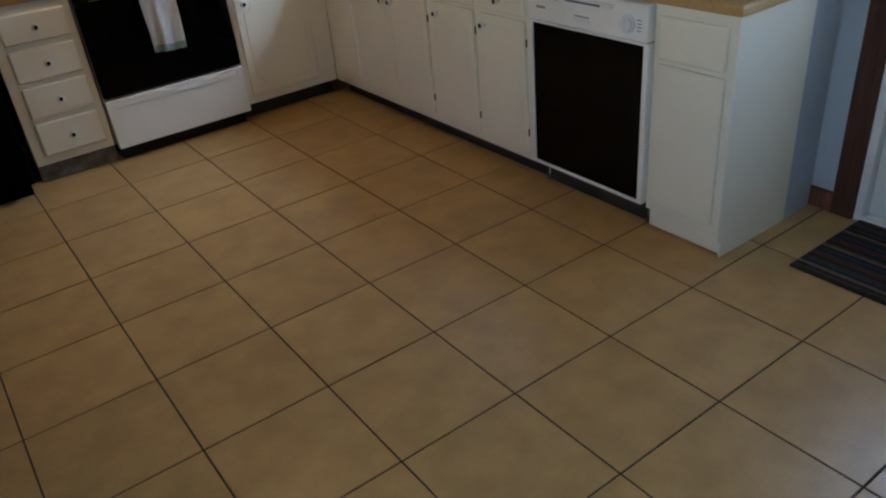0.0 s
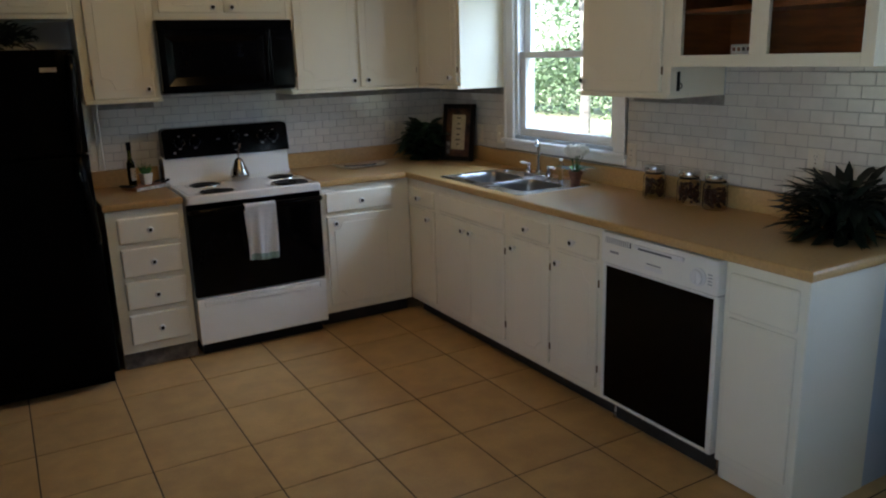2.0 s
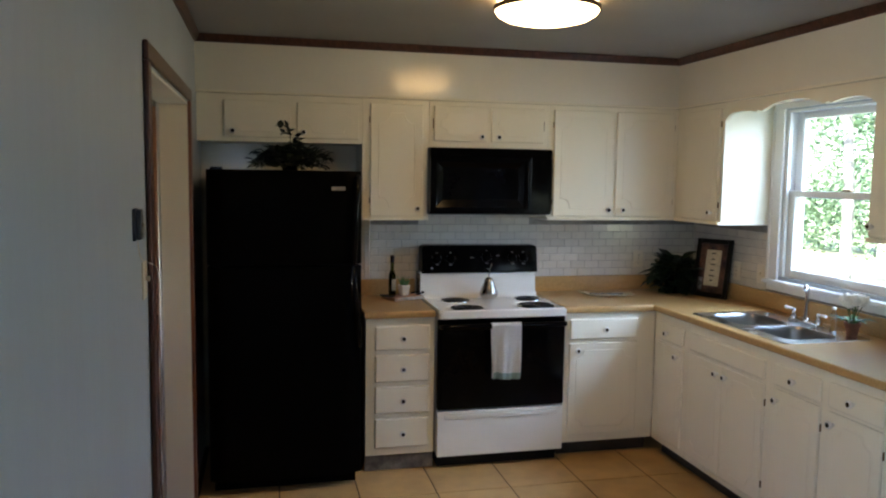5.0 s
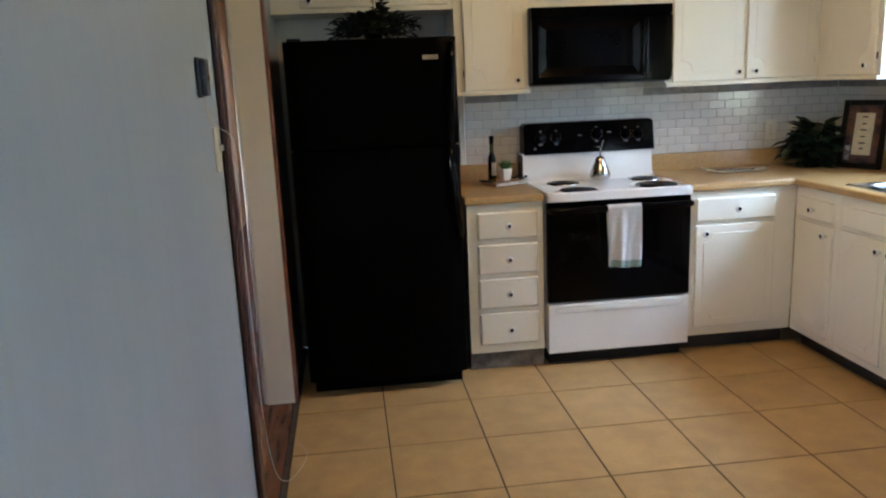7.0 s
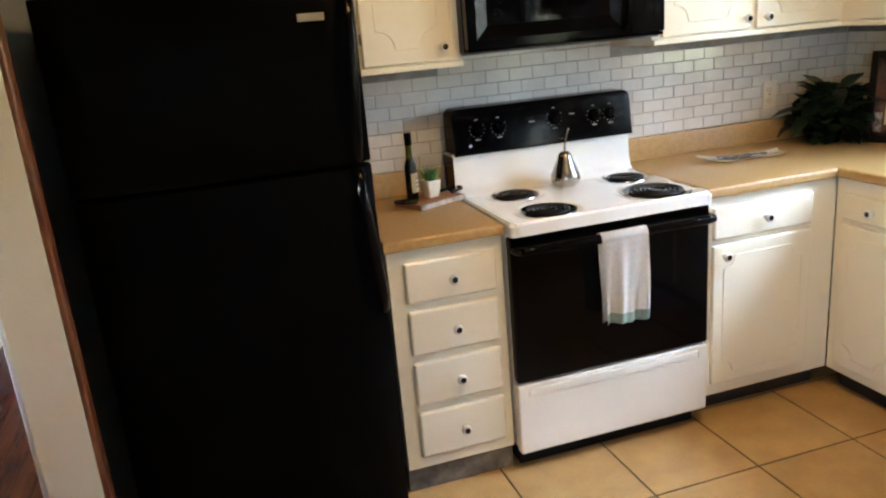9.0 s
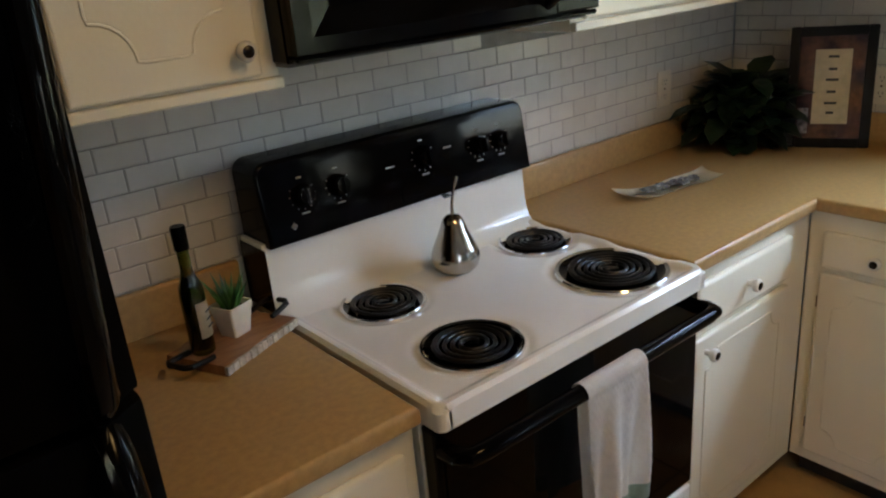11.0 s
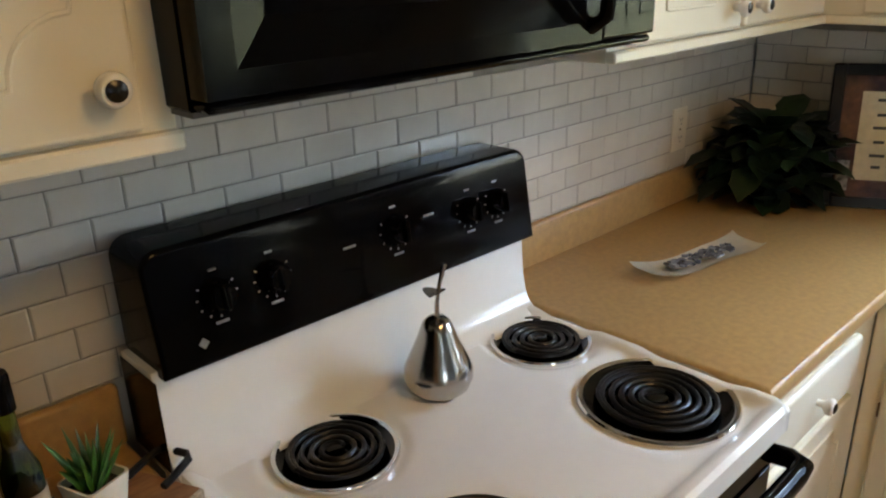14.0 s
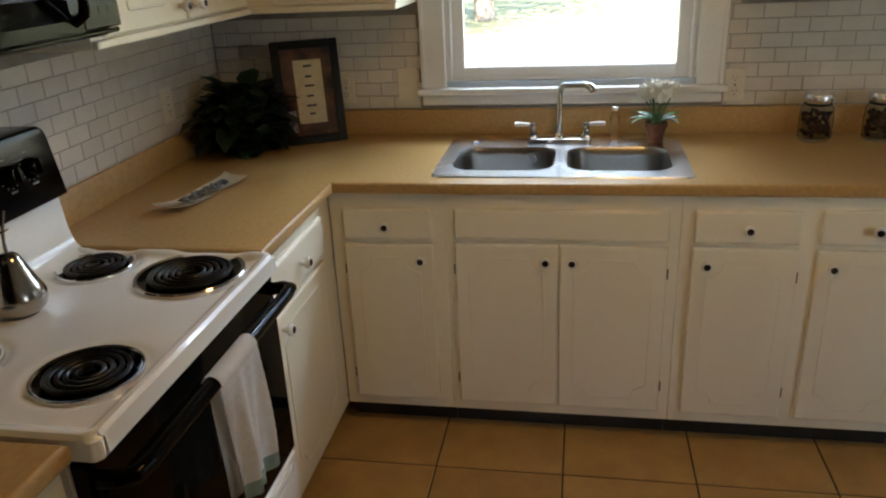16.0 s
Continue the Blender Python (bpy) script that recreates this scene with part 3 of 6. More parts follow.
def valance():
    x0, x1, zt, zb = 0.813, 1.924, UP_Z1, 2.025
    top = [(x1, zt), (x0, zt)]
    low = []
    n = 60
    for k in range(n + 1):
        u = k / n
        s = abs(u - 0.5) * 2
        # high arch in the middle, small cusps and an ogee towards the ends
        if s < 0.34:
            z = 0.030 * math.cos(s / 0.34 * math.pi / 2) ** 0.7 + 0.012
        elif s < 0.50:
            z = 0.012 - 0.014 * math.sin((s - 0.34) / 0.16 * math.pi) + 0.006 * abs(math.sin((s - 0.34) / 0.16 * 3 * math.pi))
        elif s < 0.86:
            z = 0.008 * math.sin((s - 0.5) / 0.36 * math.pi) + 0.012 * (s - 0.5) / 0.36
        else:
            z = -0.04 * ((s - 0.86) / 0.14) ** 1.6 + 0.012
        low.append((x0 + (x1 - x0) * u, zb + z))
    o = low + top
    bm = bmesh.new()
    prism(bm, o, -UP_D + 0.018, -UP_D)
    bmesh.ops.recalc_face_normals(bm, faces=bm.faces)
    v = thing("valance", (1.37, -UP_D, zb), "cream scalloped wooden valance above the window", "valance", "", EAST)
    part("board", bm, PAINT, v)


valance()


def glazed_cabinet():
    """Open-front cabinet, face frame painted white, wooden inside, with shelves."""
    x0, x1, z0, z1, d = 2.476, 3.325, 1.53, 2.295, UP_D + 0.003
    c = thing("display_cabinet", ((x0 + x1) / 2, -d / 2, z0), "white framed glazed wall cabinet with dark wooden shelves", "cabinet", "", EAST)
    for n, r in (("side_panel", (x0, x0 + 0.012, -d + 0.02, -0.004, z0, z1)), ("side_panel", (x1 - 0.018, x1, -d + 0.02, -0.004, z0, z1))):
        part(n, B(*r, 0.001), PAINT, c)
    part("lining", boxes((x0 + 0.013, x1 - 0.019, -0.012, -0.004, z0 + 0.02, z1 - 0.02), (x0 + 0.0125, x0 + 0.017, -d + 0.022, -0.012, z0 + 0.02, z1 - 0.02), (x1 - 0.023, x1 - 0.0185, -d + 0.022, -0.012, z0 + 0.02, z1 - 0.02)), CABWOOD, c, "red-brown wood lining")
    part("bottom", B(x0 + 0.012, x1 - 0.018, -d + 0.02, -0.004, z0, z0 + 0.018), PAINT, c)
    part("floor_board", B(x0 + 0.017, x1 - 0.023, -d + 0.021, -0.012, z0 + 0.019, z0 + 0.036), CABWOOD, c)
    part("top", B(x0 + 0.012, x1 - 0.018, -d + 0.02, -0.004, z1 - 0.018, z1), CABWOOD, c)
    for z in (1.735, 1.985):
        part("shelf", B(x0 + 0.0175, x1 - 0.0235, -d + 0.03, -0.013, z, z + 0.017, 0.002), CABWOOD, c, "red-brown wood shelf")
    ys = (-d, -d + 0.0195)
    # dark board added in place of the shaded wall and crown above
    part("cornice", B(x0 + 0.004, x1 - 0.004, -d + 0.010, -0.02, z1 + 0.001, z1 + 0.062, 0.003), DARKWOOD, c, "dark board standing for shaded wall and crown above")
    part("face_frame", boxes((x0, x0 + 0.045, *ys, z0, z1), (2.85, 2.925, *ys, z0 + 0.045, z1 - 0.045), (x1 - 0.045, x1, *ys, z0, z1),
                             (x0 + 0.045, x1 - 0.045, *ys, z0, z0 + 0.045), (x0 + 0.045, x1 - 0.045, *ys, z1 - 0.045, z1), bevel=0.001), PAINT, c)
    for a, b in ((x0 + 0.045, 2.85), (2.925, x1 - 0.045)):
        g = part("glass_pane", B(a + 0.001, b - 0.001, -d + 0.008, -d + 0.011, z0 + 0.046, z1 - 0.046), PANEGLASS, c, "clear glass pane")
    return c


glazed_cabinet()

# ---- window over the sink ----


def window_unit():
    y0, y1, z0, z1 = WIN
    w = thing("window_1", ((y0 + y1) / 2, 0, z0), "white painted double-hung window with wide casing", "window", "", EAST, "structure")
    part("jamb_lining", boxes((y0 - 0.0005, y0 + 0.014, 0.0, 0.139, z0, z1), (y1 - 0.014, y1 + 0.0005, 0.0, 0.139, z0, z1), (y0, y1, 0.0, 0.139, z1 - 0.014, z1), (y0, y1, 0.02, 0.139, z0, z0 + 0.014)), TRIMWHITE, w)
    for a, b in ((y0 - 0.085, y0 + 0.006), (y1 - 0.006, y1 + 0.085)):
        part("casing", boxes((a, b, -0.018, -0.003, z0 - 0.02, z1 + 0.005), (a if a < y0 - 0.05 else b - 0.016, a + 0.016 if a < y0 - 0.05 else b, -0.026, -0.003, z0 - 0.02, z1 + 0.004), bevel=0.002), TRIMWHITE, w)
    part("head_casing", B(y0 - 0.085, y1 + 0.085, -0.018, -0.003, z1 + 0.006, z1 + 0.09, 0.003), TRIMWHITE, w)
    part("window_sill", B(y0 - 0.10, y1 + 0.10, -0.042, 0.02, z0 - 0.046, z0 - 0.021, 0.006, 2), TRIMWHITE, w, "white painted window stool")
    part("apron", B(y0 - 0.085, y1 + 0.085, -0.017, -0.003, z0 - 0.085, z0 - 0.047, 0.004), TRIMWHITE, w)
    part("stop_bead", boxes((y0 + 0.0145, y0 + 0.030, 0.0, 0.022, z0, z1 - 0.015), (y1 - 0.030, y1 - 0.0145, 0.0, 0.022, z0, z1 - 0.015), bevel=0.003), TRIMWHITE, w)
    mid = 1.585
    for nm, d0, a, b in (("lower_sash", 0.026, z0 + 0.002, mid + 0.022), ("upper_sash", 0.064, mid - 0.016, z1 - 0.015)):
        d1, s, l, r = d0 + 0.034, 0.056, y0 + 0.016, y1 - 0.016
        rail = 0.045 if nm == "lower_sash" else 0.036
        sash = part(nm, boxes((l, l + s, d0, d1, a, b), (r - s, r, d0, d1, a, b), (l + s, r - s, d0, d1, a, a + rail), (l + s, r - s, d0, d1, b - 0.036, b), bevel=0.003), TRIMWHITE, w)
        g = part("window_pane", B(l + s - 0.004, r - s + 0.004, d0 + 0.015, d0 + 0.018, a + rail - 0.004, b - 0.032), PANEGLASS, sash, "clear glass pane")
        g.visible_shadow = False
    part("sash_lock", boxes(((y0 + y1) / 2 - 0.03, (y0 + y1) / 2 + 0.03, 0.03, 0.058, mid + 0.0225, mid + 0.034), bevel=0.004), BRASS, w, "brass sash lock")


window_unit()


def patio_door():
    y0, y1, z0, z1 = PATIO
    d = thing("door_1", ((y0 + y1) / 2, 0, 0), "white half-glazed exterior door with dark wood casing", "door", "", EAST, "structure")
    for a, b in ((y0 - 0.085, y0 + 0.004), (y1 - 0.004, y1 + 0.085)):
        part("casing", B(a, b, -0.02, -0.002, 0.0, z1 + 0.004, 0.004), DARKWOOD, d, "dark brown wood casing")
    part("head_casing", B(y0 - 0.085, y1 + 0.085, -0.02, -0.002, z1 + 0.005, z1 + 0.09, 0.004), DARKWOOD, d, "dark brown wood casing")
    part("frame", boxes((y0, y0 + 0.035, -0.003, 0.139, 0.0, z1), (y1 - 0.035, y1, -0.003, 0.139, 0.0, z1), (y0 + 0.035, y1 - 0.035, 0, 0.139, z1 - 0.035, z1), bevel=0.002), TRIMWHITE, d)
    part("threshold", B(y0 + 0.035, y1 - 0.035, -0.01, 0.139, 0.0, 0.022, 0.004), TRIMWHITE, d)
    a, b = y0 + 0.038, y1 - 0.038
    leaf = part("leaf", boxes((a, a + 0.10, 0.03, 0.07, 0.025, z1 - 0.037), (b - 0.10, b, 0.03, 0.07, 0.025, z1 - 0.037), (a + 0.10, b - 0.10, 0.03, 0.07, 0.025, 0.20), (a + 0.10, b - 0.10, 0.03, 0.07, 0.80, 0.93), (a + 0.10, b - 0.10, 0.03, 0.07, z1 - 0.15, z1 - 0.037), bevel=0.003), TRIMWHITE, d, "white painted door leaf")
    part("lower_panel", B(a + 0.095, b - 0.095, 0.042, 0.060, 0.195, 0.805, 0.004), TRIMWHITE, leaf)
    g = part("glass_pane", B(a + 0.096, b - 0.096, 0.046, 0.052, 0.925, z1 - 0.145), PANEGLASS, leaf, "clear glass pane")
    g.visible_shadow = False
    part("door_handle", turned([(0.026, 0), (0.026, 0.006), (0.010, 0.012), (0.010, 0.03), (0.024, 0.04), (0.027, 0.055), (0.015, 0.066)], m=T((b - 0.05, 0.03, 0.95)) @ Matrix.Rotation(radians(90), 4, "X")), NICKEL, leaf, "satin nickel knob", True)


patio_door()
structure("baseboard_east", B(3.34, PATIO[0] - 0.086, -0.016, -0.002, 0, 0.085, 0.004), REDTRIM, "red-brown wooden baseboard", "baseboard", base=EAST)
structure("baseboard_east_rear", B(PATIO[1] + 0.086, 6.59, -0.016, -0.002, 0, 0.085, 0.004), REDTRIM, "red-brown wooden baseboard", "baseboard", base=EAST)
structure("baseboard_south", B(WEST_X + 0.02, EAST_X - 0.02, SOUTH_Y + 0.002, SOUTH_Y + 0.016, 0, 0.085, 0.004), REDTRIM, "red-brown wooden baseboard", "baseboard")
structure("trim_wall_corner", B(3.338, 3.352, -0.02, -0.002, 0.086, COUNTER - 0.03, 0.003), PAINT, "cream corner bead beside the end cabinet", "trim", base=EAST)
structure("wall_filler", B(3.305, 3.332, -0.190, -0.003, 0.0, COUNTER - 0.042, 0.002), WALLGREY, "grey filler panel behind the end cabinet", "panel", base=EAST)


def door_mat():
    m = thing("door_mat", (1.62, -4.05, 0), "striped dark woven door mat on the tiles", "mat")
    x0, x1, y0, y1 = 1.50, 1.955, -4.55, -3.565
    cols = list(RUG.values())
    order = [0, 1, 0, 2, 0, 4, 1, 0, 3, 1, 0, 4, 0, 2, 1, 0, 1, 3, 0, 4, 0, 1, 2, 0, 1, 0, 4, 3, 0, 1]
    x = x0
    n = len(order)
    w = (x1 - x0) / n
    for k, c in enumerate(order):
        part("stripe", B(x + k * w, x + (k + 1) * w - 0.0005, y0, y1, 0.001, 0.009 + 0.0015 * (k % 2), 0.001), cols[c], m)


door_mat()

# ---- cased opening on the west side ----


def cased_opening():
    o = thing("door_2", (WEST_X, (OPEN_Y0 + OPEN_Y1) / 2, 0), "cased opening with red-brown wooden trim to the hall", "doorway", "", NORTH, "structure")
    for side, x0, x1 in (("in", WEST_X + 0.002, WEST_X + 0.018), ("out", WEST_X - 0.143, WEST_X - 0.127)):
        mat = DARKWOOD if side == "in" else TRIMWHITE
        part("casing", B(x0, x1, OPEN_Y0 - 0.062, OPEN_Y0 + 0.004, 0, OPEN_Z + 0.006, 0.004), mat, o, "dark red wood casing" if side == "in" else "white casing")
        part("casing", B(x0, x1, OPEN_Y1 - 0.004, OPEN_Y1 + 0.062, 0, OPEN_Z + 0.006, 0.004), REDTRIM if side == "in" else mat, o, "red-brown wood casing" if side == "in" else "white casing")
        part("head_casing", B(x0, x1, OPEN_Y0 - 0.062, OPEN_Y1 + 0.062, OPEN_Z + 0.007, OPEN_Z + 0.066, 0.004), mat, o, "dark red wood casing" if side == "in" else "white casing")
    part("jamb", boxes((WEST_X - 0.1275, WEST_X + 0.003, OPEN_Y1 - 0.012, OPEN_Y1 - 0.0005, 0, OPEN_Z - 0.012)), PAINT, o, "cream painted jamb")
    part("jamb", boxes((WEST_X - 0.1275, WEST_X + 0.003, OPEN_Y0 + 0.0005, OPEN_Y0 + 0.012, 0, OPEN_Z - 0.012)), PAINT, o, "cream painted jamb")
    part("head_jamb", boxes((WEST_X - 0.1275, WEST_X + 0.003, OPEN_Y0, OPEN_Y1, OPEN_Z - 0.012, OPEN_Z - 0.0005)), TRIMWHITE, o, "cream painted jamb")


cased_opening()
HX0, HX1, HY0, HY1 = -2.175, WEST_X - 0.125, -3.2, 4.6
structure("wall_hall_west", wall_with_holes(HY0, HY1, 0, 2.6, 0, 0.1, [(-1.00, -0.30, 0.85, 1.45)]), TANWALL, "tan painted hall wall with small added window", "wall", base=T((HX0, 0, 0)) @ Matrix.Rotation(radians(90), 4, "Z"))
structure("wall_hall_north", wall_with_holes(HX0 - 0.1, HX1 + 0.12, 0, 2.6, HY1, HY1 + 0.1, [(-1.86, -1.50, 0.35, 2.05)]), TANWALL, "tan painted hall end wall with window", "wall")
structure("wall_hall_south", B(HX0 - 0.1, HX1, HY0 - 0.1, HY0, 0, 2.6), TANWALL, "tan painted hall end wall", "wall")
structure("wall_hall_east", B(HX1, HX1 + 0.12, 0.131, HY1, 0, 2.6), TRIMWHITE, "cream painted hall wall", "wall")
structure("ceiling_hall", B(HX0, HX1, HY0, HY1, CEIL_Z, CEIL_Z + 0.1), CEIL, "off-white hall ceiling in the same shade-darkened grey", "ceiling")
structure("floor_hall", B(HX0, HX1 + 0.125, HY0, HY1, -0.12, -0.006), BLACKHOLE, "dark red-brown wooden plank floor of the hall", "floor")
structure("baseboard_hall", boxes((HX0 + 0.002, HX0 + 0.016, -0.79, 2.70, 0, 0.10), (HX0 + 0.002, HX0 + 0.026, -0.79, 2.70, 0, 0.02), bevel=0.003), TRIMWHITE, "white painted hall baseboard", "baseboard")
# Unseen; carried west to -5 so no sun enters the west windows.
structure("roof", B(-5.0, 2.5, -7.2, 5.2, 2.61, 2.75), CEIL, "plain flat roof over the rooms, unseen west overhang added against sun", "roof")


def hall_door():
    d = thing("door_3", (HX0, 3.1, 0), "closed white painted hall door with small knob", "door", "", NORTH, "structure")
    part("casing", boxes((HX0 + 0.002, HX0 + 0.018, 2.705, 2.765, 0, 2.04), (HX0 + 0.002, HX0 + 0.018, 3.485, 3.545, 0, 2.04), (HX0 + 0.002, HX0 + 0.018, 2.705, 3.545, 2.041, 2.10), bevel=0.003), TRIMWHITE, d)
    leaf = part("leaf", B(HX0 + 0.002, HX0 + 0.012, 2.77, 3.48, 0.03, 2.035, 0.002), TRIMWHITE, d)
    # no open gap: a black strip stands for shade below the leaf
    part("dark_gap", B(HX0 + 0.002, HX0 + 0.010, 2.77, 3.48, 0.0, 0.029), BLACKHOLE, d, "black strip filling the shaded gap under the door")
    for z in (0.25, 1.05, 1.84):
        part("hinge", B(HX0 + 0.010, HX0 + 0.022, 2.762, 2.776, z - 0.045, z + 0.045, 0.003), IRON, leaf, "dark hinge")
    part("door_handle", turned([(0.024, 0), (0.024, 0.005), (0.009, 0.010), (0.009, 0.028), (0.022, 0.036), (0.024, 0.048), (0.012, 0.058)], m=T((HX0 + 0.012, 3.40, 0.92)) @ Matrix.Rotation(radians(90), 4, "Y"), n=20), IRON, leaf, "dark door knob", True)


hall_door()


# Out of view; added so the east wall tiles have daylight to reflect.
def added_side_window():
    w = thing("window_4", (HX0, -0.65, 0.85), "unseen small white framed window added in the hall wall", "window", "", NORTH, "structure")
    x0, x1 = HX0 - 0.095, HX0 + 0.004
    f = part("window_frame", boxes((x0, x1, -1.00, -0.96, 0.85, 1.45), (x0, x1, -0.34, -0.30, 0.85, 1.45), (x0, x1, -0.96, -0.34, 0.85, 0.89), (x0, x1, -0.96, -0.34, 1.41, 1.45), bevel=0.002), TRIMWHITE, w)
    g = part("window_pane", B(HX0 - 0.05, HX0 - 0.045, -0.963, -0.337, 0.887, 1.413), PANEGLASS, f, "clear glass pane")
    g.visible_shadow = False


added_side_window()


def hall_window():
    w = thing("window_2", (-1.775, HY1, 0.35), "bright hall window with white frame", "window", "", NORTH, "structure")
    f = part("window_frame", boxes((-1.86, -1.815, HY1 - 0.01, HY1 + 0.09, 0.35, 2.05), (-1.545, -1.50, HY1 - 0.01, HY1 + 0.09, 0.35, 2.05), (-1.815, -1.545, HY1 - 0.01, HY1 + 0.09, 0.35, 0.40), (-1.815, -1.545, HY1 - 0.01, HY1 + 0.09, 2.0, 2.05), bevel=0.003), TRIMWHITE, w)
    g = part("window_pane", B(-1.818, -1.542, HY1 + 0.04, HY1 + 0.045, 0.397, 2.003), PANEGLASS, f, "clear glass pane")
    g.visible_shadow = False


hall_window()


def hall_lamp():
    l = thing("hall_lamp", (-1.74, 2.0, CEIL_Z - 0.2), "lit round glass globe lamp on the hall ceiling", "lamp")
    part("holder", turned([(0.055, 0), (0.055, -0.015), (0.035, -0.04), (0.035, -0.075)], (-1.74, 2.0, CEIL_Z - 0.001), n=24), TRIMWHITE, l, "", True)
    part("globe", turned([(0.03, -0.074)] + [(0.065 * math.sin(radians(a)), -0.135 + 0.065 * math.cos(radians(a))) for a in range(30, 180, 15)] + [(0.001, -0.2)], (-1.74, 2.0, CEIL_Z), n=24, close=False), BULB, l, "glowing glass globe", True)


hall_lamp()

# ---- ceiling lamp ----


def ceiling_lamp(x, y, r):
    z = CEIL_Z
    c = thing("ceiling_lamp", (x, y, z - 0.1), "lit round flush ceiling lamp with opal glass and bronze band", "lamp")
    part("canopy", turned([(r * 0.80, -0.001), (r * 0.80, -0.012), (r * 0.7, -0.012)], (x, y, z), n=48), NICKEL, c, "", True)
    part("upper_glass", turned([(r * 0.93, -0.008), (r * 0.96, -0.042)], (x, y, z), n=64, close=False), LAMPGLASS, c, "glowing opal glass", True)
    part("band", turned([(r * 0.955, -0.040), (r * 1.0, -0.042), (r * 1.005, -0.058), (r * 0.985, -0.062), (r * 0.955, -0.060)], (x, y, z), n=64, close=False), BRASS, c, "dark bronze metal band", True)
    part("dome", turned([(r * 0.975, -0.060), (r * 0.93, -0.075), (r * 0.8, -0.092), (r * 0.55, -0.106), (r * 0.25, -0.112), (0.001, -0.114)], (x, y, z), n=64, close=False), LAMPGLASS, c, "glowing opal glass dome", True)


ceiling_lamp(0.22, -1.655, 0.222)

# ---- electric range ----


def range_cooker():
    c = thing("electric_range", (0.381, -0.33, 0), "white and black freestanding coil electric range", "range")
    # solid block, coloured black for the shade beneath the range
    x0, x1 = 0.003, 0.759
    part("body", B(x0 + 0.002, x1 - 0.002, -0.615, -0.02, 0.085, 0.875, 0.003), ENAMEL, c)
    part("leg_skirt", B(x0 + 0.02, x1 - 0.02, -0.59, -0.05, 0.0, 0.084), BLACKHOLE, c, "black block standing for shade under the range")
    dr = part("storage_drawer", B(x0 + 0.001, x1 - 0.001, -0.655, -0.616, 0.075, 0.338, 0.006, 2), ENAMEL, c)
    part("drawer_grip", B(x0 + 0.04, x1 - 0.04, -0.6590, -0.654, 0.292, 0.322, 0.006, 3), ENAMEL, dr, "", True)
    od = part("oven_door", B(x0 + 0.001, x1 - 0.001, -0.657, -0.616, 0.348, 0.866, 0.008, 2), BLACK, c, "black glass oven door")
    part("door_glass", B(x0 + 0.016, x1 - 0.016, -0.6605, -0.6565, 0.365, 0.80, 0.0015), BLACKGLASS, od)
    bm = bmesh.new()
    hz, hy = 0.832, -0.712
    tube(bm, [(x0 + 0.018, -0.655, hz - 0.008), (x0 + 0.018, -0.690, hz - 0.003), (x0 + 0.030, hy, hz), (x0 + 0.06, hy - 0.003, hz), (0.381, hy - 0.004, hz), (x1 - 0.06, hy - 0.003, hz), (x1 - 0.030, hy, hz), (x1 - 0.018, -0.690, hz - 0.003), (x1 - 0.018, -0.655, hz - 0.008)], 0.0165, 14)
    part("handle", bm, BLACK, od, "black door handle", True)
    # cooktop: one pressed sheet with a raised rim, a sunken field and a dished ring round each burner
    zt = 0.915
    burners = ((0.200, -0.250, 0.092), (0.200, -0.535, 0.098), (0.640, -0.510, 0.124), (0.668, -0.250, 0.092))
    step = lambda a, b, v: (lambda q: q * q * (3 - 2 * q))(min(1.0, max(0.0, (v - a) / (b - a))))
    ya, yb = -0.676, -0.118

    def inside(x, y, r):
        """Distance in from the outline with corners of radius r at the front."""
        dx, dy = min(x - x0, x1 - x), y - ya
        if dx < r and dy < r:
            return r - math.hypot(r - dx, r - dy)
        return min(dx, dy)

    def height(x, y):
        d = inside(x, y, 0.034)
        h = zt + 0.003 - 0.011 * step(0.016, 0.036, d) - 0.012 * (1 - step(-0.004, 0.009, d)) ** 2
        for bx, by, R in burners:
            h -= 0.0070 * (1 - step(R * 1.0, R * 1.26, math.hypot(x - bx, y - by)))
        return h

    bm = bmesh.new()
    nx, ny = 108, 80
    g = []
    for i in range(nx + 1):
        u = i / nx
        x = x0 + (x1 - x0) * u
        row = []
        for j in range(ny + 1):
            y = ya + (yb - ya) * j / ny
            e = max(0.0, 0.012 - (y - ya)) / 0.012
            xs = x + (0.012 * e * e if u < 0.02 else (-0.012 * e * e if u > 0.98 else 0))
            row.append(bm.verts.new((xs, y, height(x, y))))
        g.append(row)
    for i in range(nx):
        for j in range(ny):
            bm.faces.new((g[i][j], g[i + 1][j], g[i + 1][j + 1], g[i][j + 1]))
    edge = [g[i][0] for i in range(nx + 1)] + [g[nx][j] for j in range(1, ny + 1)] + [g[i][ny] for i in range(nx - 1, -1, -1)] + [g[0][j] for j in range(ny - 1, 0, -1)]
    foot = [bm.verts.new((v.co.x, v.co.y, 0.872)) for v in edge]
    for k in range(len(edge)):
        j = (k + 1) % len(edge)
        bm.faces.new((edge[j], edge[k], foot[k], foot[j]))
    part("cooktop", bm, ENAMEL, c, "white enamel cooktop", True)
    # white backsplash that sweeps up to the console
    prof = [(-0.190, 0.9045), (-0.172, 0.909), (-0.156, 0.917), (-0.144, 0.929), (-0.137, 0.945), (-0.131, 0.975), (-0.127, 1.02), (-0.124, 1.066), (-0.03, 1.066), (-0.03, 0.905)]
    bm = bmesh.new()
    a = [bm.verts.new((x0 + 0.001, y, z)) for y, z in prof]
    b = [bm.verts.new((x1 - 0.001, y, z)) for y, z in prof]
    for k in range(len(prof)):
        j = (k + 1) % len(prof)
        bm.faces.new((a[k], a[j], b[j], b[k]))
    bm.faces.new(a[::-1]); bm.faces.new(b)
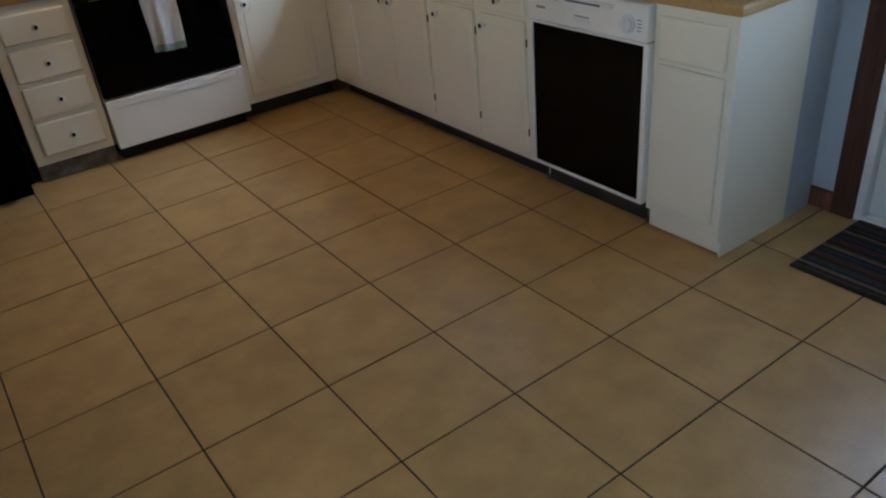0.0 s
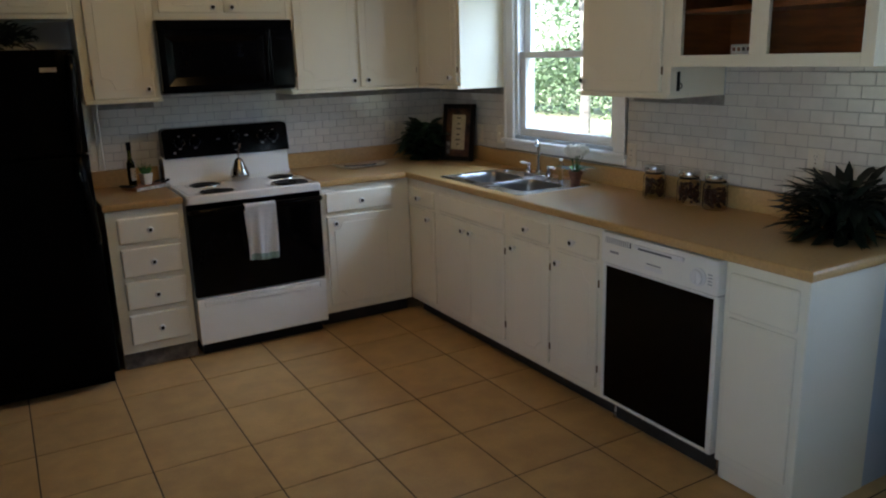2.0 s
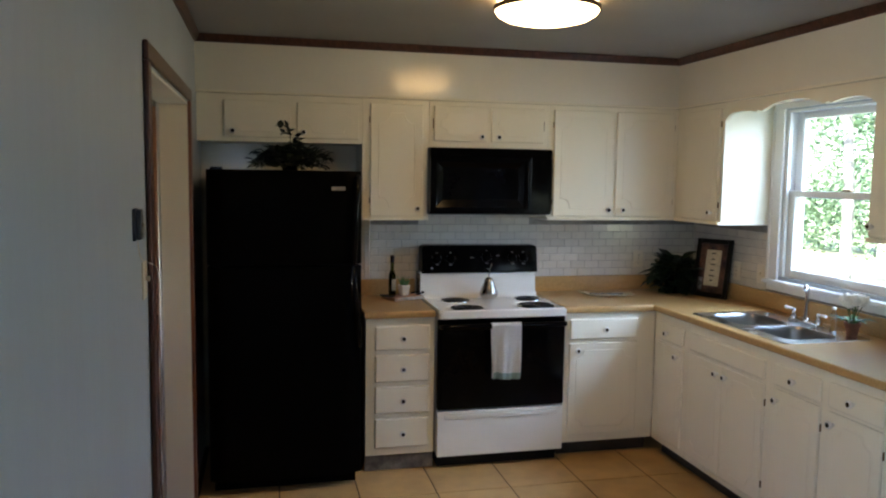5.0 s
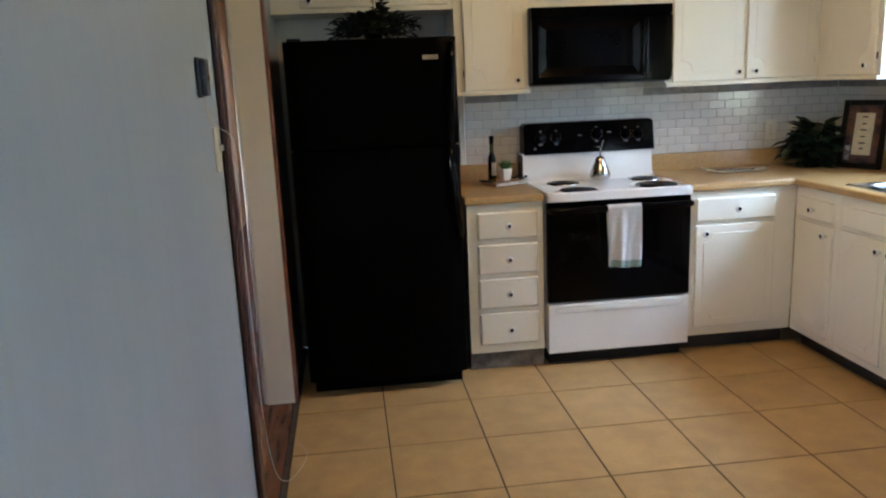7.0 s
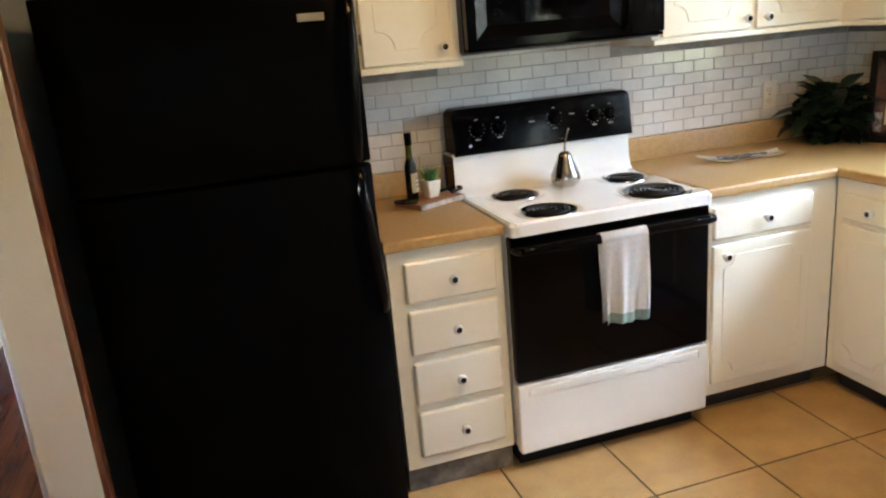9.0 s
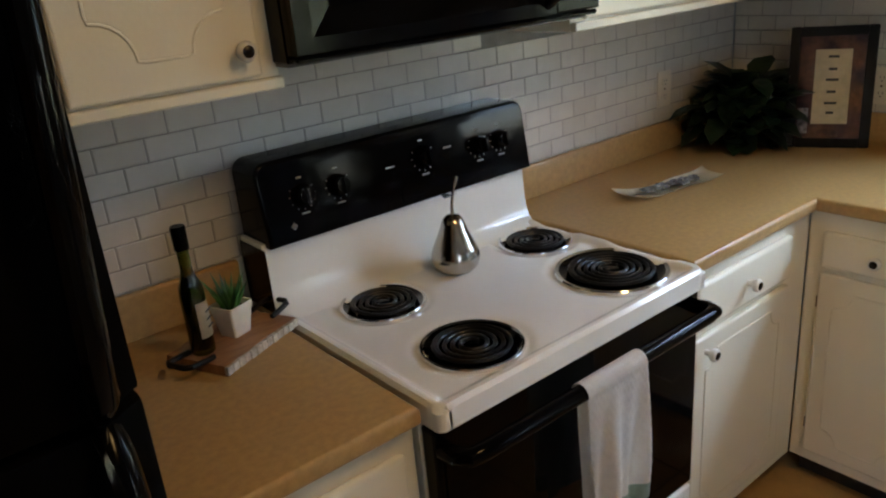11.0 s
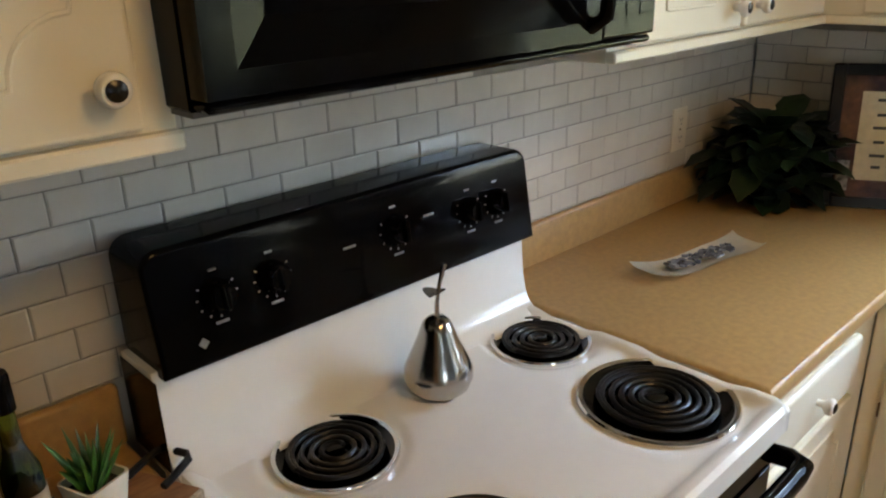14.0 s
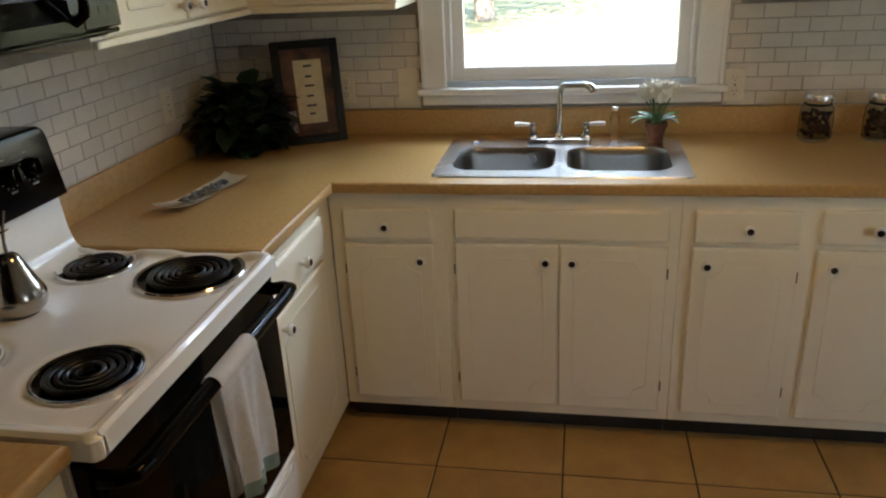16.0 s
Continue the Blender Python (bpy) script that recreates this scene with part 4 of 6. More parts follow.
    bmesh.ops.recalc_face_normals(bm, faces=bm.faces)
    part("backsplash", bm, ENAMEL, c, "", True)
    # black console with rounded upper corners
    bm = bmesh.new()
    c0, c1 = x0 + 0.011, x1 + 0.008
    o, R = [(c0, 1.058), (c1, 1.058)], 0.028
    for cx, a0 in ((c1 - R, 0), (c0 + R, 90)):
        o += [(cx + R * math.cos(radians(a0 + 15 * k)), 1.231 - R + R * math.sin(radians(a0 + 15 * k))) for k in range(7)]
    lower = [bm.verts.new((x, -0.150 + (z - 1.058) * 0.16, z)) for x, z in o]
    back = [bm.verts.new((x, -0.025, z)) for x, z in o]
    n = len(o)
    for k in range(n):
        bm.faces.new((back[k], back[(k + 1) % n], lower[(k + 1) % n], lower[k]))
    bm.faces.new(lower); bm.faces.new(back[::-1])
    bmesh.ops.recalc_face_normals(bm, faces=bm.faces)
    es = [e for e in bm.edges if all(v in lower for v in e.verts)]
    bmesh.ops.bevel(bm, geom=es, offset=0.008, segments=3, profile=0.6, affect="EDGES")
    con = part("console", bm, BLACK, c, "glossy black control console", True)
    part("console_side", B(x0 - 0.001, x0 + 0.0005, -0.140, -0.026, 0.916, 1.057), BLACK, con)
    tilt = math.atan(0.16)

    def on_console(x, z, off=0.0):
        return T((x, -0.1505 + (z - 1.058) * 0.16 - off, z)) @ Matrix.Rotation(radians(90) - tilt, 4, "X")

    for x in (0.108, 0.196, 0.430, 0.600, 0.672):
        z = 1.150 if x != 0.430 else 1.158
        m = on_console(x, z)
        big = 0.024 if x != 0.430 else 0.026
        k = part("control_knob", turned([(big, 0), (big, 0.006), (big * 0.86, 0.012), (big * 0.78, 0.024), (big * 0.68, 0.027), (0.001, 0.0275)], m=m, n=28), BLACK, con, "", True)
        bm = bmesh.new()
        box(bm, -0.0045, 0.0045, -big * 0.72, big * 0.72, 0.026, 0.034, 0.002, 2, m)
        part("knob_grip", bm, BLACK, k)
        bm = bmesh.new()
        for j in range(9):
            an = radians(-210 + 30 * j)
            box(bm, -0.0011, 0.0011, big + 0.004, big + 0.0075, 0.0003, 0.0009, 0, 1, m @ Matrix.Rotation(an - radians(90), 4, "Z"))
        part("dial_marks", bm, PRINT, con, "pale printed dial marks")
        part("dial_text", B(-0.010, 0.010, -big - 0.016, -big - 0.012, 0.0003, 0.0009, m=m), PRINT, con, "pale printed lettering")
        part("dial_text", B(-0.006, 0.006, big + 0.011, big + 0.0145, 0.0003, 0.0009, m=m), PRINT, con, "pale printed lettering")
    for x, z in ((0.335, 1.155), (0.505, 1.165)):
        m = on_console(x, z)
        part("dial_text", B(-0.012, 0.012, -0.002, 0.002, 0.0003, 0.0009, m=m), PRINT, con, "pale printed lettering")
    part("maker_badge", turned([(0.008, 0.0002), (0.008, 0.0012)], m=on_console(0.075, 1.092), n=4), PRINT, con, "small pale emblem")
    # burners
    for bx, by, R in burners:
        at = (bx, by, zt - 0.0147)
        ring_z = 0.0007
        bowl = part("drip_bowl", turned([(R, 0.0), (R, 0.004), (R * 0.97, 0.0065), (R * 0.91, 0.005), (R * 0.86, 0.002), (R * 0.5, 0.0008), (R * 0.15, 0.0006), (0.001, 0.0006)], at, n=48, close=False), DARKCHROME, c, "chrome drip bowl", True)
        bm = bmesh.new()
        turns = 5.6 if R > 0.11 else 4.5
        r0, r1, nn = R * 0.16, R * 0.74, int(26 * turns)
        pts = []
        for k in range(nn + 1):
            u = k / nn
            a = u * turns * 2 * math.pi
            r = min(r1, r0 + (r1 - r0) * u * 1.2)
            pts.append((bx + r * math.cos(a), by + r * math.sin(a), zt - 0.0065))
        tube(bm, pts, (r1 - r0) / turns * 0.37, 8)
        part("trim_ring", turned([(R * 1.02, 0.0), (R * 1.025, 0.005), (R * 1.005, 0.0082), (R * 0.965, 0.0078), (R * 0.94, 0.0064)], (at[0], at[1], at[2] + ring_z), n=48, close=False), CHROME, bowl, "bright chrome rim", True)
        part("coil", bm, COIL, bowl, "black spiral heating coil", True)
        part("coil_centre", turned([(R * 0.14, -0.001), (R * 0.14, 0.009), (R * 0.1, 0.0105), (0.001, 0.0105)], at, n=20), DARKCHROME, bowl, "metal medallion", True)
    return c


range_cooker()

# ---- refrigerator ----


def refrigerator():
    x0, x1, top = -1.215, -0.440, 1.680
    f = thing("refrigerator", ((x0 + x1) / 2, -0.4, 0), "black top-freezer refrigerator with curved handles", "refrigerator")
    part("body", B(x0 + 0.006, x1 - 0.006, -0.715, -0.04, 0.06, top - 0.015, 0.008, 2), BLACKTEX, f)
    part("toe_grille", B(x0 + 0.02, x1 - 0.02, -0.70, -0.1, 0.0, 0.059), BLACKTEX, f)
    for name, z0, z1 in (("fridge_door", 0.075, 1.188), ("freezer_door", 1.198, top)):
        bm = bmesh.new()
        n = 16
        prof = []
        for k in range(n + 1):
            u = k / n
            x = x0 + (x1 - x0) * u
            e = min(u, 1 - u) * (x1 - x0)
            bow = 0.012 * (1 - (2 * u - 1) ** 2)
            edge = 0.028 * (1 - min(1, e / 0.04)) ** 2
            prof.append((x, -0.793 - bow + edge))
        front = [[bm.verts.new((x, y, z)) for x, y in prof] for z in (z0, z1)]
        bk = [[bm.verts.new((x, -0.722, z)) for x, _ in (prof[0], prof[-1])] for z in (z0, z1)]
        for k in range(n):
            bm.faces.new((front[0][k], front[0][k + 1], front[1][k + 1], front[1][k]))
        bm.faces.new((bk[0][1], bk[0][0], bk[1][0], bk[1][1]))
        bm.faces.new((bk[0][0], front[0][0], front[1][0], bk[1][0]))
        bm.faces.new((front[0][-1], bk[0][1], bk[1][1], front[1][-1]))
        bm.faces.new([bk[0][0], bk[0][1]] + front[0][::-1])
        bm.faces.new(front[1] + [bk[1][1], bk[1][0]])
        bmesh.ops.recalc_face_normals(bm, faces=bm.faces)
        es = [e for e in bm.edges if abs(e.verts[0].co.z - e.verts[1].co.z) < 1e-6 and e.verts[0].co.y < -0.73 and e.verts[1].co.y < -0.73]
        bmesh.ops.bevel(bm, geom=es, offset=0.008, segments=2, profile=0.5, affect="EDGES")
        d = part(name, bm, BLACKTEX, f, "", True)
        part("gasket", B(x0 + 0.012, x1 - 0.012, -0.7225, -0.7155, z0 + 0.006, z1 - 0.006), RUBBER, d)
        hx = x1 - 0.022
        bm = bmesh.new()
        if name == "freezer_door":
            path = [(hx, -0.775, top - 0.03), (hx, -0.800, top - 0.04), (hx - 0.004, -0.822, top - 0.10), (hx - 0.012, -0.828, 1.45), (hx - 0.02, -0.824, 1.30), (hx - 0.022, -0.815, 1.225), (hx - 0.022, -0.79, 1.205)]
        else:
            path = [(hx - 0.022, -0.79, 1.180), (hx - 0.022, -0.815, 1.16), (hx - 0.020, -0.826, 1.08), (hx - 0.008, -0.830, 0.95), (hx + 0.004, -0.822, 0.82), (hx + 0.008, -0.800, 0.77), (hx + 0.008, -0.775, 0.76)]
        tube(bm, path, 0.014, 10, flat=1.3)
        part("handle", bm, BLACK, d, "glossy black curved handle", True)
        if name == "freezer_door":
            part("maker_badge", B(-0.598, -0.528, -0.8065, -0.8025, 1.580, 1.600, 0.001), VENTIRON, d, "small silver badge")
    part("hinge_cap", B(x0 + 0.02, x0 + 0.08, -0.78, -0.70, top - 0.014, top + 0.012, 0.006, 2), BLACK, f)


refrigerator()

# ---- microwave ----


def microwave():
    x0, x1, z0, z1, d = 0.004, 0.758, 1.44, 1.828, 0.385
    m = thing("microwave", (0.381, -0.2, z0), "black over-the-range microwave under the short cabinet", "microwave")
    bm = B(x0, x1, -d + 0.03, -0.004, z0, z1, 0.003)
    part("body", bm, BLACK, m)
    part("bottom_plate", B(x0 + 0.004, x1 - 0.004, -d + 0.034, -0.008, z0 - 0.006, z0 - 0.0005), UNDERSIDE, m, "grey underside with filters")
    # door with a sloping picture frame round the glass
    a, b, lo, hi = x0 + 0.002, 0.618, z0 + 0.014, z1 - 0.055
    wa, wb, wl, wh = 0.085, 0.545, z0 + 0.085, z1 - 0.115
    door = bmesh.new()
    f, k = -d - 0.004, -d + 0.012
    out = [(a, lo), (b, lo), (b, hi), (a, hi)]
    mid = [(wa - 0.045, wl - 0.045), (wb + 0.035, wl - 0.045), (wb + 0.035, wh + 0.03), (wa - 0.045, wh + 0.03)]
    inn = [(wa, wl), (wb, wl), (wb, wh), (wa, wh)]
    R = [[door.verts.new((x, y, z)) for x, z in o] for o, y in ((out, -d + 0.029), (out, f), (mid, f), (inn, k))]
    for p, q in zip(R, R[1:]):
        for i in range(4):
            j = (i + 1) % 4
            door.faces.new((p[i], p[j], q[j], q[i]))
    door.faces.new(R[0][::-1])
    bmesh.ops.recalc_face_normals(door, faces=door.faces)
    dr = part("door", door, BLACK, m, "glossy black door")
    part("door_window", B(wa + 0.0005, wb - 0.0005, k - 0.001, k + 0.004, wl + 0.0005, wh - 0.0005), BLACKGLASS, dr, "dark tinted glass")
    bm = bmesh.new()
    tube(bm, [(0.594, f + 0.004, lo + 0.02), (0.594, f - 0.022, lo + 0.035), (0.592, f - 0.030, lo + 0.09), (0.592, f - 0.030, hi - 0.09), (0.594, f - 0.022, hi - 0.035), (0.594, f + 0.004, hi - 0.02)], 0.011, 10)
    part("handle", bm, BLACK, dr, "", True)
    pan = part("control_panel", B(0.621, x1 - 0.002, f, -d + 0.029, lo, hi, 0.004, 2), BLACK, m)
    part("display", B(0.640, 0.742, f - 0.0012, f + 0.001, hi - 0.055, hi - 0.02), BLACKGLASS, pan)
    for r in range(6):
        for q in range(3):
            part("button", B(0.642 + q * 0.034, 0.668 + q * 0.034, f - 0.0016, f + 0.001, lo + 0.03 + r * 0.028, lo + 0.048 + r * 0.028, 0.001), BLACK, pan, "dark grey key")
    vent = part("vent_grille", B(x0 + 0.002, x1 - 0.002, -d + 0.002, -d + 0.029, hi + 0.003, z1 - 0.002, 0.003), BLACK, m)
    for q in range(5):
        part("slat", B(x0 + 0.03, x1 - 0.03, -d - 0.002, -d + 0.003, hi + 0.009 + q * 0.009, hi + 0.0135 + q * 0.009, 0.001), BLACKTEX, vent)
    part("lip", B(x0 + 0.002, x1 - 0.002, -d + 0.001, -d + 0.029, z0 + 0.001, lo - 0.002, 0.004), BLACK, m)


microwave()

# ---- dishwasher ----


def dishwasher():
    u0, u1, f = 2.416, 3.026, -0.628
    d = thing("dishwasher", ((u0 + u1) / 2, -0.3, 0), "white and black built-in dishwasher under the worktop", "dishwasher", "", EAST)
    part("tub", B(u0 + 0.003, u1 - 0.003, -0.58, -0.05, 0.10, 0.868), WHITEPL, d)
    part("toe_panel", B(u0 + 0.004, u1 - 0.004, -0.55, -0.40, 0.0, 0.099), TOEKICK, d, "black toe panel")
    p = part("control_panel", B(u0, u1, f - 0.012, -0.581, 0.738, 0.870, 0.006, 2), ENAMEL, d, "white control panel")
    fr = part("door_frame", boxes((u0, u0 + 0.016, f, -0.581, 0.108, 0.733), (u1 - 0.024, u1, f, -0.581, 0.108, 0.733), (u0 + 0.016, u1 - 0.024, f, -0.581, 0.108, 0.122), (u0 + 0.016, u1 - 0.024, f, -0.581, 0.722, 0.733), bevel=0.002), ENAMEL, d, "white door frame")
    part("door_panel", B(u0 + 0.017, u1 - 0.025, f + 0.004, -0.581, 0.123, 0.721, 0.001), BLACK, d, "glossy black door panel")
    y = f - 0.0125
    v = part("vent", B(u0 + 0.025, u0 + 0.175, y, y + 0.002, 0.828, 0.850), GREYPL, p, "grey air vent")
    for k in range(12):
        part("slat", B(u0 + 0.029 + k * 0.012, u0 + 0.035 + k * 0.012, y - 0.002, y + 0.001, 0.829, 0.849), WHITEPL, v)
    part("latch", B(u0 + 0.195, u0 + 0.455, y - 0.010, y + 0.001, 0.834, 0.852, 0.004, 2), WHITEPL, p, "latch bar")
    # shadow of the latch hollow, laid on as a thin grey strip
    part("latch_shadow", B(u0 + 0.225, u0 + 0.40, y - 0.011, y - 0.0095, 0.836, 0.843), GREYPL, p, "grey strip standing for shadow on the latch bar")
    part("label_plate", B(u0 + 0.055, u0 + 0.105, y, y + 0.001, 0.788, 0.797), PRINT, p, "small grey printed label")
    b = part("button_bar", B(u0 + 0.255, u0 + 0.345, y - 0.004, y + 0.001, 0.762, 0.778, 0.002), WHITEPL, p, "push buttons")
    part("label_plate", B(u0 + 0.262, u0 + 0.338, y, y + 0.001, 0.783, 0.788), PRINT, p, "grey printed line")
    dial = part("timer_dial", turned([(0.034, 0), (0.034, 0.006), (0.028, 0.010), (0.026, 0.020), (0.001, 0.0205)], m=T((u1 - 0.085, y, 0.795)) @ Matrix.Rotation(radians(90), 4, "X"), n=32), WHITEPL, p, "white timer dial", True)
    part("dial_pointer", B(u1 - 0.088, u1 - 0.082, y - 0.026, y - 0.019, 0.772, 0.818, 0.002), WHITEPL, dial)
    for k in range(4):
        part("dial_text", B(u1 - 0.045, u1 - 0.025, y - 0.0003, y + 0.001, 0.775 + k * 0.012, 0.778 + k * 0.012), PRINT, p, "grey printed lines")
    part("foot", turned([(0.012, 0), (0.012, 0.02), (0.006, 0.02), (0.006, 0.11)], (u0 + 0.02, -0.55, 0), n=12), NICKEL, d)
    part("foot", turned([(0.012, 0), (0.012, 0.02), (0.006, 0.02), (0.006, 0.11)], (u1 - 0.02, -0.55, 0), n=12), NICKEL, d)


dishwasher()

# ---- sink and tap ----


def rounded(x0, x1, y0, y1, r, n=6):
    pts = []
    for cx, cy, a in ((x1 - r, y1 - r, 0), (x0 + r, y1 - r, 90), (x0 + r, y0 + r, 180), (x1 - r, y0 + r, 270)):
        pts += [(cx + r * math.cos(radians(a + 90 * k / n)), cy + r * math.sin(radians(a + 90 * k / n))) for k in range(n + 1)]
    return pts


def sink():
    s = thing("kitchen_sink", (1.62, -1.335, COUNTER), "stainless steel double-bowl sink set in the worktop", "sink")
    z = COUNTER + 0.004
    ox0, ox1, oy0, oy1 = 1.388, 1.868, -1.735, -0.940
    bm = bmesh.new()
    bowls = [(1.455, 1.745, -1.318, -0.990), (1.455, 1.745, -1.682, -1.357)]
    loops = [rounded(ox0, ox1, oy0, oy1, 0.03)] + [rounded(*b, 0.07) for b in bowls]
    vs = [[bm.verts.new((x, y, z)) for x, y in l] for l in loops]
    es = [bm.edges.new((v[i], v[(i + 1) % len(v)])) for v in vs for i in range(len(v))]
    bmesh.ops.triangle_fill(bm, edges=es, use_beauty=True, normal=(0, 0, 1))
    inside = {id(v): k for k, l in enumerate(vs) for v in l}
    for f in list(bm.faces):
        ks = {inside[id(v)] for v in f.verts}
        if len(ks) == 1 and 0 not in ks:
            bm.faces.remove(f)
    low = [bm.verts.new((x, y, COUNTER + 0.0002)) for x, y in rounded(ox0 - 0.003, ox1 + 0.003, oy0 - 0.003, oy1 + 0.003, 0.03)]
    n = len(low)
    for k in range(n):
        bm.faces.new((low[k], low[(k + 1) % n], vs[0][(k + 1) % n], vs[0][k]))
    bmesh.ops.recalc_face_normals(bm, faces=bm.faces)
    rim = part("rim", bm, STEEL, s, "", False)
    for (x0, x1, y0, y1) in bowls:
        bm = bmesh.new()
        rings = []
        for ins, zz, r in ((0, z, 0.07), (0.004, z - 0.006, 0.068), (0.010, z - 0.03, 0.066), (0.016, z - 0.13, 0.06), (0.03, z - 0.158, 0.055), (0.06, z - 0.168, 0.04), (0.11, z - 0.17, 0.02)):
            rings.append([bm.verts.new((x, y, zz)) for x, y in rounded(x0 + ins, x1 - ins, y0 + ins, y1 - ins, r)])
        for p, q in zip(rings, rings[1:]):
            for k in range(len(p)):
                bm.faces.new((p[k], q[k], q[(k + 1) % len(p)], p[(k + 1) % len(p)]))
        bm.faces.new(rings[-1])
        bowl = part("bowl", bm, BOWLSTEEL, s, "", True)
        part("drain", turned([(0.042, 0.0), (0.040, 0.003), (0.025, 0.001), (0.001, 0.001)], ((x0 + x1) / 2, (y0 + y1) / 2, z - 0.169), n=24), CHROME, bowl, "chrome drain", True)
    part("stopper_cap", turned([(0.018, 0), (0.018, 0.005), (0.010, 0.008), (0.001, 0.008)], (1.81, -1.03, z), n=20), CHROME, s, "", True)

    t = thing("kitchen_faucet", (1.825, -1.33, z), "chrome gooseneck faucet with white lever handles on the sink", "faucet")
    part("base_plate", B(1.797, 1.853, -1.435, -1.215, z, z + 0.014, 0.012, 3), CHROME, t, "", True)
    bm = bmesh.new()
    h, tip = 0.195, (1.735, -1.425)
    pts = [(1.825, -1.325, z + 0.012), (1.825, -1.325, z + 0.10), (1.825, -1.325, z + h - 0.03)]
    for k in range(1, 8):
        a = math.pi / 2 * k / 7
        u = 0.028 * (1 - math.cos(a))
        pts.append((1.825 - 0.67 * u, -1.325 - 0.74 * u, z + h - 0.03 + 0.036 * math.sin(a)))
    pts += [(1.77, -1.386, z + h + 0.013), (1.745, -1.413, z + h + 0.017), (tip[0] - 0.005, tip[1] - 0.005, z + h + 0.012), (tip[0] - 0.012, tip[1] - 0.013, z + h)]
    tube(bm, pts, 0.0105, 12, radii=[0.016] + [0.0105] * (len(pts) - 4) + [0.011, 0.013, 0.0125])
    part("spout", bm, CHROME, t, "", True)
    part("spout_collar", turned([(0.020, 0.012), (0.020, 0.024), (0.014, 0.034), (0.0115, 0.036)], (1.825, -1.325, z), n=24, close=False), CHROME, t, "", True)
    for y, s in ((-1.232, 1), (-1.418, -1)):
        v = part("valve", turned([(0.019, 0.012), (0.018, 0.030), (0.012, 0.038), (0.012, 0.052), (0.015, 0.058), (0.013, 0.066), (0.001, 0.069)], (1.825, y, z), n=20), CHROME, t, "", True)
        bm = bmesh.new()
        tube(bm, [(1.825, y, z + 0.060), (1.822, y + s * 0.02, z + 0.062), (1.818, y + s * 0.045, z + 0.064), (1.814, y + s * 0.064, z + 0.065)], 0.007, 10, radii=[0.005, 0.007, 0.0085, 0.0075])
        part("lever", bm, PORCELAIN, v, "white porcelain lever", True)


sink()


# Unseen window, added to bring cool daylight onto the east cabinet fronts.
def added_west_window():
    w = thing("window_3", (WEST_X, -4.60, 0.95), "unseen white framed window added in the side wall for daylight", "window", "", NORTH, "structure")
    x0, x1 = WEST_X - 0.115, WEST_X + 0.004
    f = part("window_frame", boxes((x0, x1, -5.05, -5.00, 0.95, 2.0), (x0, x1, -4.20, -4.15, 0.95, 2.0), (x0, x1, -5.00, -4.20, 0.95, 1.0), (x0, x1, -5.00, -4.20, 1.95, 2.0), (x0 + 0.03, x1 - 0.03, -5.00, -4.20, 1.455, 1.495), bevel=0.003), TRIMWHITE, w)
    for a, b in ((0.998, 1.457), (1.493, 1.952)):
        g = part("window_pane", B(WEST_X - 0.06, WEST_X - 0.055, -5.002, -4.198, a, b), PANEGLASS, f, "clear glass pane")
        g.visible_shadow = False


added_west_window()

# ---- plates, vents, cables ----


def wall_plate(u, z, base, kind, y=-0.009, mat=None, name="wall_outlet"):
    mat = mat or IVORY
    lab = {"outlet": "ivory duplex outlet plate on the tiled wall", "switch": "ivory light switch plate on the wall", "blank": "ivory blank cover plate on the tiled wall"}[kind]
    c = thing({"outlet": "wall_outlet", "switch": "light_switch", "blank": "cover_plate"}[kind], (u, y, z), lab, kind if kind != "blank" else "plate", "", base)
    p = part("plate", B(u - 0.036, u + 0.036, y - 0.005, y + 0.001, z - 0.058, z + 0.058, 0.003, 2), mat, c)
    if kind == "outlet":
        for dz in (-0.024, 0.024):
            s = part("socket", turned([(0.0165, 0.0), (0.0165, 0.0065), (0.015, 0.0075), (0.001, 0.0075)], m=T((u, y, z + dz)) @ Matrix.Rotation(radians(90), 4, "X"), n=20), mat, p)
            part("slots", boxes((u - 0.007, u - 0.005, y - 0.0079, y - 0.006, z + dz - 0.001, z + dz + 0.007), (u + 0.005, u + 0.007, y - 0.0079, y - 0.006, z + dz - 0.001, z + dz + 0.007), (u - 0.002, u + 0.002, y - 0.0079, y - 0.006, z + dz - 0.010, z + dz - 0.006)), DARKPL, s, "dark slots")
    elif kind == "switch":
        part("toggle", B(u - 0.005, u + 0.005, y - 0.018, y - 0.004, z - 0.004, z + 0.012, 0.002), mat, p)
    part("screw", turned([(0.0035, 0), (0.0035, 0.0062)], m=T((u, y, z)) @ Matrix.Rotation(radians(90), 4, "X"), n=10), BRASS, p)
    return c


wall_plate(-0.362, 1.13, NORTH, "outlet", -0.001)
wall_plate(1.54, 1.12, NORTH, "outlet")
wall_plate(0.52, 1.095, EAST, "outlet")
wall_plate(0.757, 1.105, EAST, "switch")
wall_plate(1.925, 1.085, EAST, "outlet")
wall_plate(2.94, 1.150, EAST, "outlet")
WESTIN = T((WEST_X, 0, 0)) @ Matrix.Rotation(radians(90), 4, "Z")
wall_plate(-2.265, 1.33, WESTIN, "switch", -0.001)


